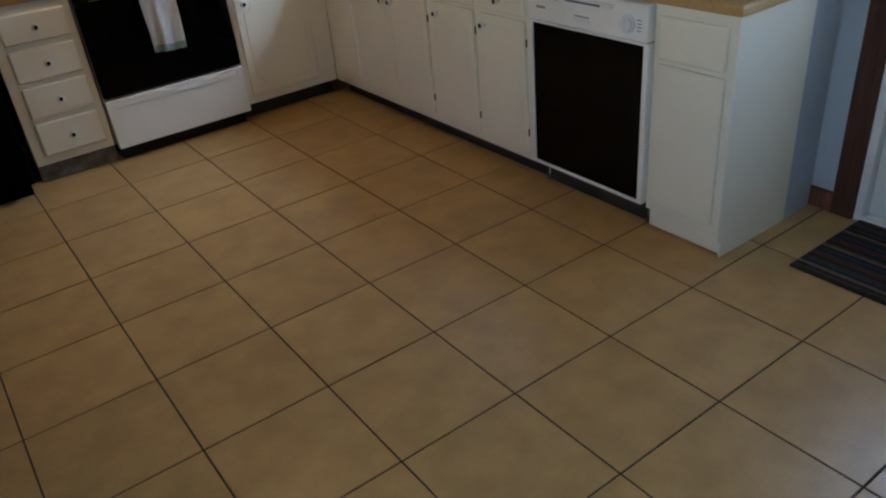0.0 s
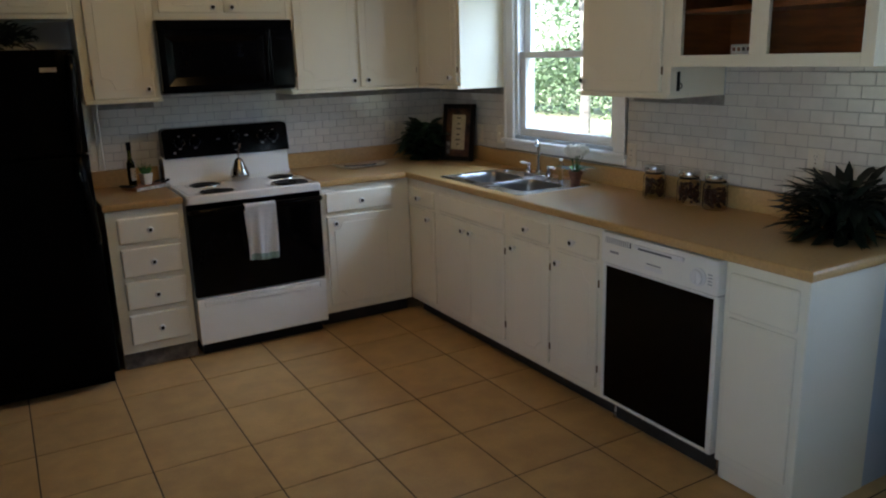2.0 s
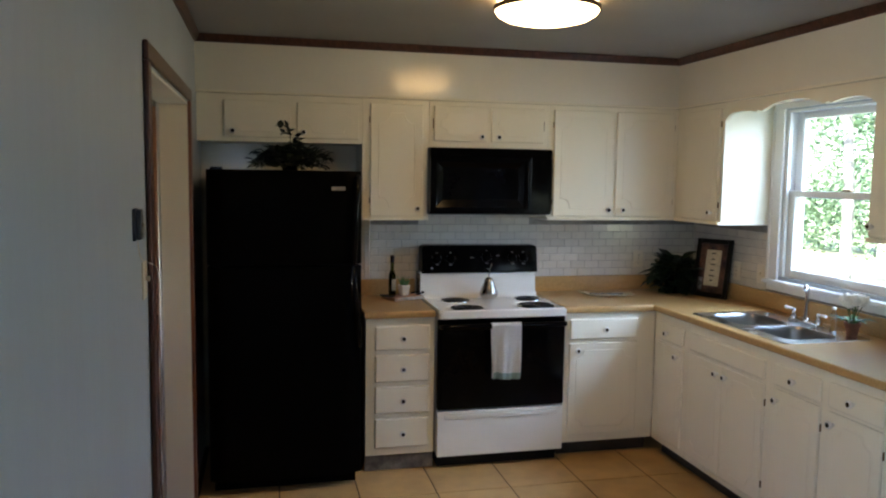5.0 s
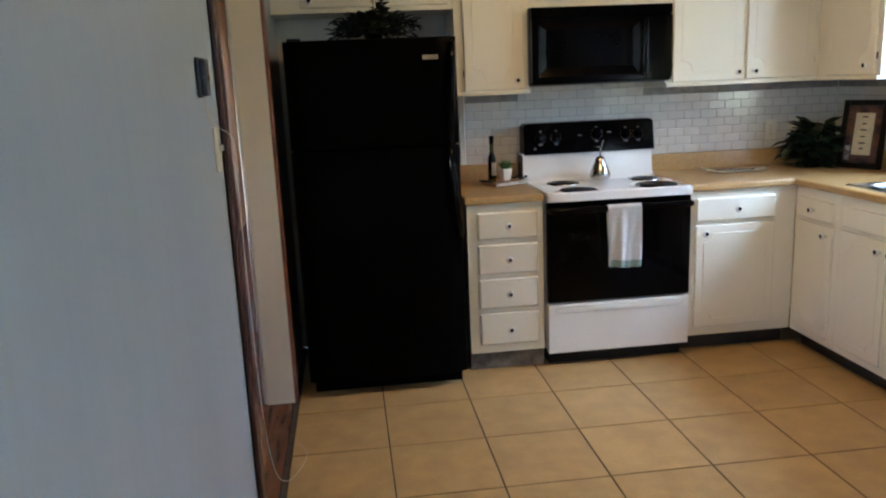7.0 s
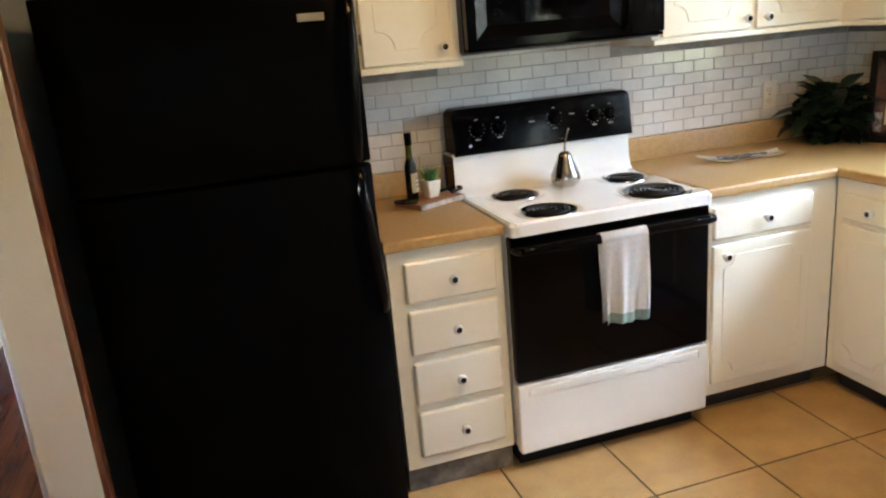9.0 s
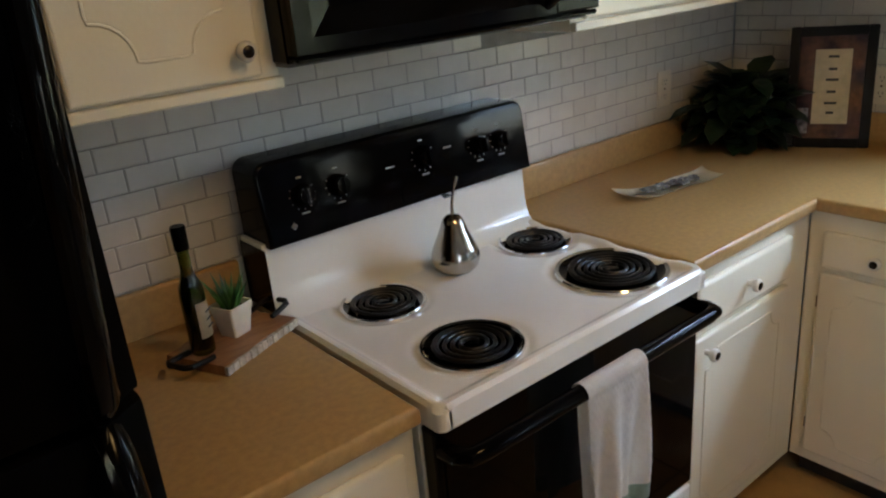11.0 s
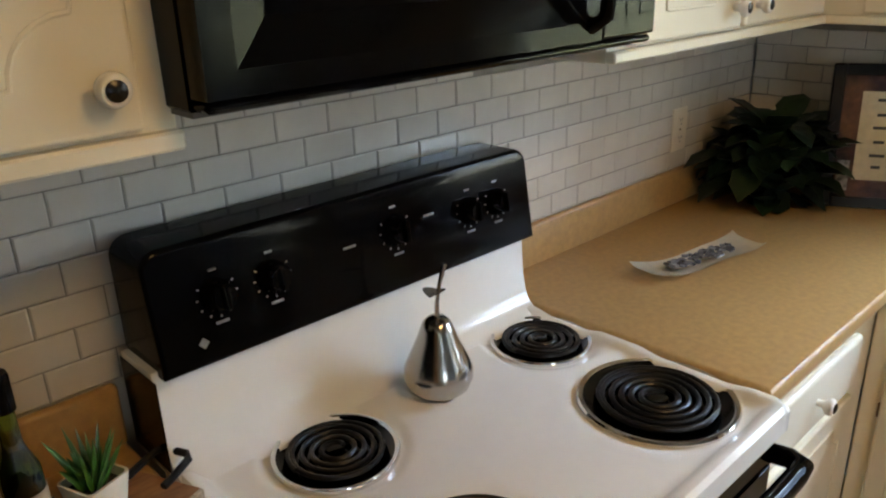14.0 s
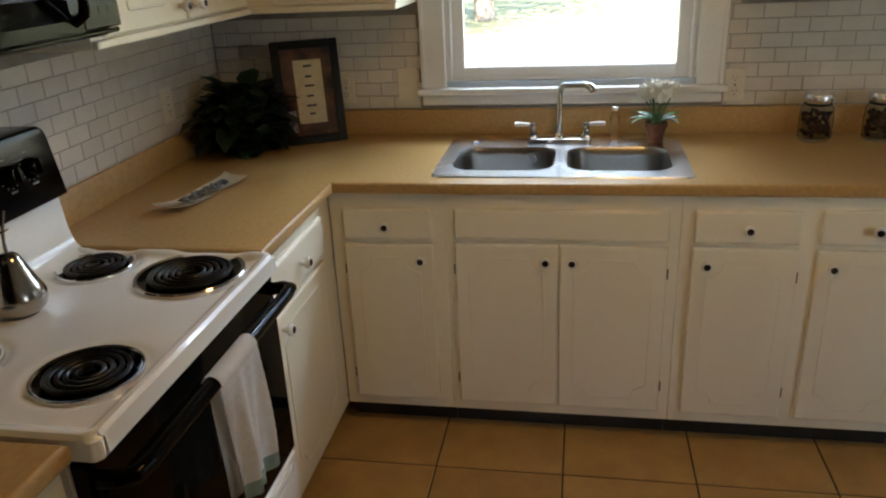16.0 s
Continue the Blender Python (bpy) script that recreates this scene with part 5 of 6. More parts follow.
def double_switch(u, z):
    c = thing("light_switch", (u, -0.001, z), "ivory double light switch plate on the grey wall", "switch", "", WESTIN)
    p = part("plate", B(u - 0.058, u + 0.058, -0.007, 0.0, z - 0.057, z + 0.057, 0.003, 2), IVORY, c)
    for du in (-0.023, 0.023):
        part("toggle", B(u + du - 0.005, u + du + 0.005, -0.022, -0.006, z - 0.002, z + 0.014, 0.002), IVORY, p)
        for dz in (-0.03, 0.03):
            part("screw", turned([(0.0035, 0), (0.0035, 0.0085)], m=T((u + du, 0, z + dz)) @ Matrix.Rotation(radians(90), 4, "X"), n=10), BRASS, p)


double_switch(-3.73, 1.408)


def intercom():
    c = thing("wall_keypad", (-2.423, -0.002, 1.46), "small grey wall remote holder with cable", "remote", "", WESTIN)
    p = part("cradle", B(-2.452, -2.394, -0.010, -0.001, 1.464, 1.556, 0.003, 2), GREYPL, c)
    q = part("handset", B(-2.449, -2.397, -0.024, -0.010, 1.467, 1.553, 0.006, 3), GREYPL, c, "grey handset with pale keys")
    for k in range(3):
        part("key", turned([(0.006, 0), (0.006, 0.002), (0.005, 0.003)], m=T((-2.423, -0.024, 1.484 + k * 0.025)) @ Matrix.Rotation(radians(90), 4, "X"), n=14), (PRINT, BRASS, PRINT)[k], q, "round key")


intercom()


def wall_cable():
    c = thing("cable", (WEST_X + 0.012, -2.0, 0), "thin white cable hanging loose from the wall to the floor", "cable")
    pts = [(WEST_X + 0.010, -2.423, 1.466), (WEST_X + 0.010, -2.39, 1.42), (WEST_X + 0.012, -2.33, 1.395), (WEST_X + 0.014, -2.24, 1.38), (WEST_X + 0.024, -2.14, 1.35), (WEST_X + 0.022, -2.08, 1.27),
           (WEST_X + 0.014, -2.05, 1.10), (WEST_X + 0.010, -2.02, 0.80), (WEST_X + 0.006, -1.95, 0.45), (WEST_X + 0.01, -1.82, 0.18), (WEST_X + 0.03, -1.66, 0.05), (WEST_X + 0.06, -1.52, 0.012), (WEST_X + 0.085, -1.40, 0.006), (WEST_X + 0.075, -1.33, 0.005), (WEST_X + 0.03, -1.22, 0.005)]
    # smooth by Catmull-Rom
    P = [Vector(p) for p in pts]
    out = []
    for i in range(len(P) - 1):
        a, b, d, e = P[max(i - 1, 0)], P[i], P[i + 1], P[min(i + 2, len(P) - 1)]
        for k in range(5):
            t = k / 5
            out.append(0.5 * ((2 * b) + (d - a) * t + (2 * a - 5 * b + 4 * d - e) * t * t + (3 * b - a - 3 * d + e) * t ** 3))
    out.append(P[-1])
    part("cord", tube(bmesh.new(), out, 0.0015, 8), IVORY, c, "", True)


wall_cable()


def floor_vent():
    x0, x1, y0, y1 = -1.072, -0.938, -2.10, -1.795
    v = thing("floor_vent", ((x0 + x1) / 2, (y0 + y1) / 2, 0), "beige metal floor register with dark slots", "vent")
    # flat black plate; its colour gives the shade of the duct below
    part("recess", B(x0 + 0.015, x1 - 0.015, y0 + 0.015, y1 - 0.015, 0.0005, 0.0025), BLACKHOLE, v, "black plate standing for the shaded opening")
    part("frame", boxes((x0, x0 + 0.018, y0, y1, 0.0005, 0.007), (x1 - 0.018, x1, y0, y1, 0.0005, 0.007), (x0 + 0.018, x1 - 0.018, y0, y0 + 0.02, 0.0005, 0.007), (x0 + 0.018, x1 - 0.018, y1 - 0.02, y1, 0.0005, 0.007), bevel=0.002), VENTIRON, v)
    for k in range(9):
        x = x0 + 0.024 + k * (x1 - x0 - 0.048) / 8
        part("slat", B(x - 0.0025, x + 0.0025, y0 + 0.02, y1 - 0.02, 0.002, 0.006, 0.001), VENTIRON, v)


floor_vent()

# ---- plants ----


def leaf(bm, base, direction, length, width, droop=0.3, fold=0.25, seg=4, up=Vector((0, 0, 1))):
    """One bent, folded leaf blade."""
    d = Vector(direction).normalized()
    side = d.cross(up)
    side = side.normalized() if side.length > 1e-3 else Vector((1, 0, 0))
    nrm = side.cross(d)
    L, M, R = [], [], []
    p = Vector(base)
    for k in range(seg + 1):
        u = k / seg
        w = width * math.sin(math.pi * min(1, 0.10 + 0.9 * u)) ** 0.8 * 0.5
        if k == seg:
            w = 0.0008
        M.append(bm.verts.new(p))
        L.append(bm.verts.new(p + side * w + nrm * w * fold))
        R.append(bm.verts.new(p - side * w + nrm * w * fold))
        d = (d + Vector((0, 0, -droop / seg))).normalized()
        nrm = side.cross(d)
        p = p + d * (length / seg)
    for k in range(seg):
        bm.faces.new((L[k], L[k + 1], M[k + 1], M[k]))
        bm.faces.new((M[k], M[k + 1], R[k + 1], R[k]))


def bushy_plant(name, at, spread, height, n, label, seed, leaf_len=(0.06, 0.11), wide=0.55, pot_r=0.06, mat=None, pot=True, low=0.0, flat_y=1.0, forward=None):
    rng = random.Random(seed)
    c = thing(name, at, label, "plant")
    x, y, z = at
    if pot:
        part("pot", turned([(pot_r * 0.75, 0), (pot_r, 0.09), (pot_r * 1.06, 0.09), (pot_r * 1.06, 0.10), (pot_r * 0.92, 0.10), (pot_r * 0.9, 0.085), (0.001, 0.085)], at, n=24), BLACKTEX, c, "dark pot", True)
    bm, st = bmesh.new(), bmesh.new()
    for k in range(n):
        a, e = rng.uniform(0, 2 * math.pi), rng.uniform(0.0, 1.0) ** 0.8
        h = low + (height - low) * e
        r = spread * (0.35 + 0.65 * math.sin(math.pi * min(1, 0.25 + 0.7 * e))) * rng.uniform(0.25, 0.85)
        b = Vector((x + r * math.cos(a), y + r * math.sin(a) * flat_y, z + h * 0.85 + 0.015))
        d = Vector((math.cos(a) * rng.uniform(0.4, 1), math.sin(a) * rng.uniform(0.4, 1) * flat_y, rng.uniform(-0.3, 0.9)))
        ln = rng.uniform(*leaf_len)
        leaf(bm, b, d, ln, ln * wide, rng.uniform(0.2, 1.0), 0.3, 3)
        if k % 5 == 0:
            tube(st, [(x, y, z + 0.06), (x + (b.x - x) * 0.4, y + (b.y - y) * 0.4, z + 0.06 + (b.z - z) * 0.5), tuple(b)], 0.002, 5)
    # keep leaves above the surface the plant stands on
    for v in bm.verts:
        v.co.z = max(v.co.z, z + 0.004)
    part("leaves", bm, mat or LEAF, c, "", True)
    part("stems", st, LEAF, c)
    return c


bushy_plant("potted_plant", (1.70, -0.20, COUNTER), 0.165, 0.25, 150, "dark green broad-leaved artificial plant in the worktop corner", 3, (0.08, 0.125), 0.72, mat=LEAFCORNER)


def clamp_plant(ob, x_max=None, y_max=None, y_min=None):
    for ch in ob.children:
        for v in ch.data.vertices:
            if x_max is not None:
                v.co.x = min(v.co.x, x_max - 0.004 * random.random())
            if y_max is not None:
                v.co.y = min(v.co.y, y_max - 0.004 * random.random())


clamp_plant(bpy.data.objects["potted_plant"], EAST_X - 0.03, -0.03)
big = bushy_plant("leafy_plant", (1.81, -3.16, COUNTER), 0.15, 0.20, 240, "dark spiky-leaved plant at the worktop end", 5, (0.10, 0.18), 0.24, mat=LEAF)
clamp_plant(big, EAST_X - 0.03)
ivy = bushy_plant("trailing_plant", (-0.80, -0.55, 1.68), 0.26, 0.13, 320, "dark green trailing plant on top of the refrigerator", 9, (0.03, 0.055), 0.85, pot_r=0.05, mat=LEAF, flat_y=0.7)
_rng = random.Random(21)
_bm = bmesh.new()
for _k in range(9):
    _x = -0.80 + _rng.uniform(-0.05, 0.05)
    _dx = _rng.uniform(-0.28, 0.30)
    _pts = [(_x, -0.58, 1.76), (_x + _dx * 0.4, -0.64, 1.75 + 0.05 * _rng.random()), (_x + _dx * 0.8, -0.68, 1.715), (_x + _dx, -0.70, 1.70)]
    tube(_bm, _pts, 0.002, 5)
    for _j in range(14):
        _u = _rng.random()
        _p = Vector(_pts[1]).lerp(Vector(_pts[3]), _u)
        _d = (_rng.uniform(-1, 1), _rng.uniform(-1, 0.2), _rng.uniform(-0.1, 0.8))
        _l = _rng.uniform(0.035, 0.06)
        leaf(_bm, _p, _d, _l, _l * 0.8, 0.5, 0.2, 3)
for _v in _bm.verts:
    _v.co.z = max(_v.co.z, 1.684 if _v.co.y > -0.72 else 1.70)
for _k in range(26):
    _u = _k / 25
    _p = (-0.80 + 0.03 * math.sin(5 * _u) + _rng.uniform(-0.03, 0.03), -0.60 + _rng.uniform(-0.03, 0.03), 1.80 + 0.11 * _u)
    _l = _rng.uniform(0.03, 0.05)
    leaf(_bm, _p, (_rng.uniform(-1, 1), _rng.uniform(-1, 0.3), _rng.uniform(0, 0.9)), _l, _l * 0.85, 0.5, 0.2, 3)
tube(_bm, [(-0.80, -0.58, 1.74), (-0.795, -0.595, 1.82), (-0.80, -0.60, 1.90)], 0.002, 5)
part("runner", _bm, LEAF, ivy, "leafy runner")

# ---- things beside the range ----
BOARD_M = T((-0.118, -0.195, COUNTER)) @ Matrix.Rotation(radians(24), 4, "Z")


def cutting_board():
    c = thing("serving_board", (-0.118, -0.195, COUNTER), "small rustic wooden serving board with black iron handles", "board")
    bm = bmesh.new()
    o = []
    rng = random.Random(4)
    for k in range(14):
        o.append((-0.105 + 0.21 * k / 13, -0.072 + rng.uniform(-0.004, 0.004)))
    for k in range(14):
        o.append((0.105 - 0.21 * k / 13, 0.072 + rng.uniform(-0.003, 0.003)))
    lo = [bm.verts.new(BOARD_M @ Vector((x, y, 0.001))) for x, y in o]
    hi = [bm.verts.new(BOARD_M @ Vector((x * 0.985, y * 0.97, 0.020))) for x, y in o]
    n = len(o)
    for k in range(n):
        bm.faces.new((lo[k], lo[(k + 1) % n], hi[(k + 1) % n], hi[k]))
    bm.faces.new(lo[::-1])
    top = bm.faces.new(hi)
    b = part("plank", bm, BOARD, c)
    bm = bmesh.new()
    for k in range(13):
        x0, x1 = -0.105 + 0.21 * k / 13, -0.105 + 0.21 * (k + 1) / 13
        box(bm, x0, x1 - 0.0005, -0.0775 - 0.002 * rng.random(), -0.0695, 0.0025, 0.0195, 0.001, 1, BOARD_M)
    part("bark_edge", bm, BARKEDGE, b, "pale bark edge")
    for s in (-1, 1):
        bm = bmesh.new()
        pts = [(s * 0.085, -0.030, 0.024), (s * 0.105, -0.030, 0.026), (s * 0.138, -0.028, 0.030), (s * 0.146, -0.018, 0.031), (s * 0.146, 0.018, 0.031), (s * 0.138, 0.028, 0.030), (s * 0.105, 0.030, 0.026), (s * 0.085, 0.030, 0.024)]
        tube(bm, [BOARD_M @ Vector(p) for p in pts], 0.0055, 8)
        part("handle", bm, IRON, c, "black iron loop handle", True)


cutting_board()
BT = COUNTER + 0.0205


def oil_bottle(x, y):
    c = thing("oil_bottle", (x, y, BT), "dark green glass oil bottle with cream label and black cap", "bottle")
    part("glass_body", turned([(0.020, 0.0), (0.0225, 0.003), (0.0225, 0.115), (0.0215, 0.132), (0.014, 0.152), (0.011, 0.165), (0.011, 0.215), (0.0125, 0.217), (0.0125, 0.222), (0.009, 0.222)], (x, y, BT), n=28), GREENGLASS, c, "", True)
    part("oil", turned([(0.019, 0.012), (0.0205, 0.014), (0.0205, 0.115), (0.019, 0.130), (0.011, 0.150), (0.001, 0.152)], (x, y, BT), n=24), OIL, c, "dark oil", True)
    part("cap", turned([(0.0135, 0.205), (0.0138, 0.245), (0.0125, 0.249), (0.001, 0.249)], (x, y, BT), n=20), BLACK, c, "black cap", True)
    bm = bmesh.new()
    a0, a1 = radians(-105), radians(15)
    lo, hi = [], []
    for k in range(11):
        a = a0 + (a1 - a0) * k / 10
        lo.append(bm.verts.new((x + 0.0232 * math.cos(a), y + 0.0232 * math.sin(a), BT + 0.035)))
        hi.append(bm.verts.new((x + 0.0232 * math.cos(a), y + 0.0232 * math.sin(a), BT + 0.105)))
    for k in range(10):
        bm.faces.new((lo[k], lo[k + 1], hi[k + 1], hi[k]))
    bmesh.ops.solidify(bm, geom=list(bm.faces), thickness=-0.0004)
    l = part("label", bm, PAPER, c, "cream paper label", True)
    bm = bmesh.new()
    for k in range(3):
        am = radians(-45)
        p = Vector((x + 0.0239 * math.cos(am), y + 0.0239 * math.sin(am), BT + 0.055 + 0.015 * k))
        box(bm, -0.010, 0.010, -0.0003, 0.0006, -0.0015, 0.0015, 0, 1, T(p) @ Matrix.Rotation(am + radians(90), 4, "Z"))
    part("label_text", bm, DARKPL, l, "dark printed lines")


oil_bottle(-0.185, -0.215)


def succulent(x, y):
    c = thing("succulent", (x, y, BT), "green succulent in a white square pot on the board", "plant")
    bm = bmesh.new()
    m = T((x, y, BT)) @ Matrix.Rotation(radians(20), 4, "Z")
    rings = []
    for s, z in ((0.020, 0.0), (0.022, 0.002), (0.030, 0.062), (0.030, 0.065), (0.027, 0.065), (0.026, 0.052)):
        rings.append([bm.verts.new(m @ Vector((p[0], p[1], z))) for p in rounded(-s, s, -s, s, 0.006, 3)])
    for a, b in zip(rings, rings[1:]):
        for k in range(len(a)):
            bm.faces.new((a[k], a[(k + 1) % len(a)], b[(k + 1) % len(a)], b[k]))
    bm.faces.new(rings[0][::-1])
    part("pot", bm, CERAMIC, c, "white ceramic square pot", True)
    part("soil", B(-0.0258, 0.0258, -0.0258, 0.0258, 0.045, 0.054, 0.002, 1, m), SOIL, c)
    rng = random.Random(8)
    bm = bmesh.new()
    for k in range(26):
        a = k * 2.399
        e = 0.25 + 0.75 * (1 - k / 26)
        d = Vector((math.cos(a) * e * 0.55, math.sin(a) * e * 0.55, 1.0))
        ln = rng.uniform(0.055, 0.085)
        b = Vector((x + 0.012 * math.cos(a) * e, y + 0.012 * math.sin(a) * e, BT + 0.053))
        d.normalize()
        sidev = d.cross(Vector((0, 0, 1))).normalized()
        pts = [b + d * ln * t + Vector((0, 0, -0.010 * t * t)) for t in (0, 0.3, 0.65, 1)]
        tube(bm, pts, 0.006, 6, radii=[0.006, 0.0068, 0.0045, 0.0006], flat=0.45)
    part("leaves", bm, LEAFBRIGHT, c, "pointed green leaves", True)


succulent(-0.108, -0.190)


def metal_pear(x, y):
    z = 0.9073
    c = thing("decorative_pear", (x, y, z), "polished steel decorative pear on the cooktop", "ornament")
    part("fruit", turned([(0.0224, 0.0), (0.0381, 0.003), (0.0504, 0.014), (0.0566, 0.030), (0.0560, 0.044), (0.0493, 0.062), (0.0403, 0.082), (0.0325, 0.100), (0.0269, 0.116), (0.0224, 0.127), (0.0146, 0.134), (0.0045, 0.1345)], (x, y, z), n=40), PEARSTEEL, c, "", True)
    part("stem", tube(bmesh.new(), [(x, y, z + 0.130), (x + 0.001, y, z + 0.16), (x + 0.006, y - 0.002, z + 0.19), (x + 0.016, y - 0.004, z + 0.222)], 0.004, 10, radii=[0.0045, 0.0035, 0.0032, 0.0048]), PEARSTEEL, c, "", True)
    bm = bmesh.new()
    leaf(bm, (x + 0.003, y - 0.001, z + 0.182), (-0.8, -0.5, 0.3), 0.048, 0.036, 0.3, 0.25, 6)
    bmesh.ops.solidify(bm, geom=list(bm.faces), thickness=0.001)
    part("leaf", bm, PEARSTEEL, c, "polished metal leaf", True)


metal_pear(0.415, -0.243)


def dish_towel():
    """Terry towel folded over the oven handle."""
    c = thing("dish_towel", (0.378, -0.72, 0.54), "white textured dish towel with pale green band over the oven handle", "towel")
    x0, x1 = 0.292, 0.464
    hz, hy, R = 0.832, -0.716, 0.0205
    path = []
    nb, nf = 16, 84
    for k in range(nb):
        path.append((0.008, hz - 0.30 + 0.30 * k / nb, "b"))
    for k in range(9):
        a = math.pi * k / 8
        path.append((R * math.cos(a), hz + R * math.sin(a), "t"))
    for k in range(1, nf + 1):
        path.append((-R, hz - 0.298 * k / nf, "f"))
    n = 64

    def sheet(i0, i1, grow=0.0):
        bm = bmesh.new()
        rows = []
        for i, (dy, z, kind) in enumerate(path):
            if not i0 <= i <= i1:
                continue
            row = []
            for j in range(n + 1):
                u = j / n
                drop = max(0, hz - z) / 0.30
                squeeze = 1 - 0.10 * min(1, drop * 1.5) * (0.6 + 0.4 * drop)
                x = (x0 + x1) / 2 + (u - 0.5) * (x1 - x0) * squeeze + 0.004 * math.sin(9 * z + 2) * drop
                wave = (0.010 * math.sin(u * 2 * math.pi * 1.6 + 0.8) + 0.006 * math.sin(u * 2 * math.pi * 3.3 + 2 + 3 * drop)) * min(1, drop * 1.4)
                zig = 0.0006 * math.sin(u * 46) * math.sin(z * 260 + 2.2 * math.sin(u * 46))
                y = hy + dy + (wave - 0.006 * drop + zig if kind == "f" else (wave * 0.3 + abs(zig) * 0.5 if kind == "b" else zig))
                if kind == "b":
                    y = min(y, -0.672)
                y -= grow if kind == "f" else 0
                row.append(bm.verts.new((x, y, z + (0.004 * math.sin(u * 7) * drop if kind != "t" else 0))))
            rows.append(row)
        for a, b in zip(rows, rows[1:]):
            for j in range(n):
                bm.faces.new((a[j], a[j + 1], b[j + 1], b[j]))
        bmesh.ops.solidify(bm, geom=list(bm.faces), thickness=0.004)
        return bm

    last = nb + 9 + nf - 1
    part("cloth", sheet(0, last - 10), TOWEL, c, "white waffle-textured cloth", True)
    part("band", sheet(last - 10, last, 0.0003), TOWELBAND, c, "pale green woven band", True)


dish_towel()

# ---- things on the corner and sink worktop ----


def mosaic_tray():
    c = thing("mosaic_tray", (1.183, -0.288, COUNTER), "narrow cream ceramic tray with mosaic chips", "tray")
    m = T((1.183, -0.288, COUNTER)) @ Matrix.Rotation(radians(-10.5), 4, "Z")
    bm = bmesh.new()
    nx, ny = 30, 8
    Lx, Wy = 0.172, 0.047
    g = []
    for i in range(nx + 1):
        u = -1 + 2 * i / nx
        row = []
        for j in range(ny + 1):
            v = -1 + 2 * j / ny
            w = Wy * (1 - 0.16 * math.cos(u * math.pi * 0.5) ** 2 + 0.05)
            z = 0.008 + 0.016 * abs(u) ** 4 + 0.010 * abs(v) ** 4 + 0.003 * math.sin(u * 5)
            row.append(bm.verts.new(m @ Vector((Lx * u + 0.004 * v * u, w * v, z))))
        g.append(row)
    for i in range(nx):
        for j in range(ny):
            bm.faces.new((g[i][j], g[i + 1][j], g[i + 1][j + 1], g[i][j + 1]))
    bmesh.ops.solidify(bm, geom=list(bm.faces), thickness=0.011)
    lowest = min(v.co.z for v in bm.verts)
    for v in bm.verts:
        v.co.z += COUNTER + 0.0005 - lowest
    t = part("dish", bm, CERAMIC, c, "cream glazed dish", True)
    bm = bmesh.new()
    rng = random.Random(6)
    for k in range(110):
        u = rng.uniform(-0.62, 0.62)
        v = rng.uniform(-0.5, 0.5) * math.sqrt(1 - (u / 0.66) ** 2)
        z = 0.0155 + 0.016 * abs(u) ** 4 + 0.006 * abs(v) ** 4
        s = rng.uniform(0.004, 0.0075)
        box(bm, -s, s, -s * 0.8, s * 0.8, -0.001, 0.0035, 0.001, 1, m @ T((Lx * u, Wy * v, z)) @ Matrix.Rotation(rng.uniform(0, 3), 4, "Z") @ Matrix.Rotation(rng.uniform(-0.2, 0.2), 4, "X"))
    tagged(part("mosaic_chip", bm, MOSAIC, c, "shiny grey and white mosaic chips"), kind="stuff")


mosaic_tray()


def picture_frame():
    e = Vector((0.100, -0.197, 0)).normalized()
    base = Vector((1.762, -0.315, COUNTER + 0.001))
    rot = math.atan2(e.y, e.x)
    m = T(base) @ Matrix.Rotation(rot, 4, "Z") @ Matrix.Rotation(radians(-9), 4, "X")
    W, H = 0.245, 0.375
    c = thing("picture_frame", tuple(base), "black wooden picture frame with framed card, leaning in the corner", "picture")
    fw = 0.030
    part("frame", boxes(*[(0, fw, 0, 0.02, 0, H), (W - fw, W, 0, 0.02, 0, H), (fw, W - fw, 0, 0.02, 0, fw), (fw, W - fw, 0, 0.02, H - fw, H)], bevel=0.003), FRAMEWOOD, c)
    back = part("mount", B(fw - 0.002, W - fw + 0.002, 0.006, 0.014, fw - 0.002, H - fw + 0.002), material("picture_print", (0.17, 0.075, 0.045), 0.6, vary=0.4, scale=14, fine=60, bump=0, dark=(0.05, 0.02, 0.03)), c, "brown and red printed mount")
    card = part("card", B(0.075, 0.178, 0.004, 0.0062, 0.075, 0.305, 0.0005), PAPER, c, "cream card")
    bm = bmesh.new()
    for z, w in ((0.283, 0.030), (0.245, 0.024), (0.212, 0.036), (0.175, 0.026), (0.140, 0.036), (0.110, 0.022)):
        box(bm, 0.1265 - w / 2, 0.1265 + w / 2, 0.0034, 0.0042, z - 0.004, z + 0.004)
    part("card_text", bm, DARKPL, card, "dark lines of script")
    part("painted_bottle", B(0.036, 0.066, 0.0045, 0.0058, 0.045, 0.125, 0.0005), material("picture_pale", (0.45, 0.42, 0.46), 0.6, vary=0.4, scale=30, bump=0), c, "pale painted patch")
    g = part("glass", B(fw, W - fw, 0.0015, 0.0028, fw, H - fw), PANEGLASS, c, "picture glass")
    part("easel_back", B(W / 2 - 0.02, W / 2 + 0.02, 0.02, 0.024, 0.0, H * 0.6), FRAMEWOOD, c)
    for ch in c.children:
        ch.data.transform(m)
    for ch in card.children:
        ch.data.transform(m)


picture_frame()


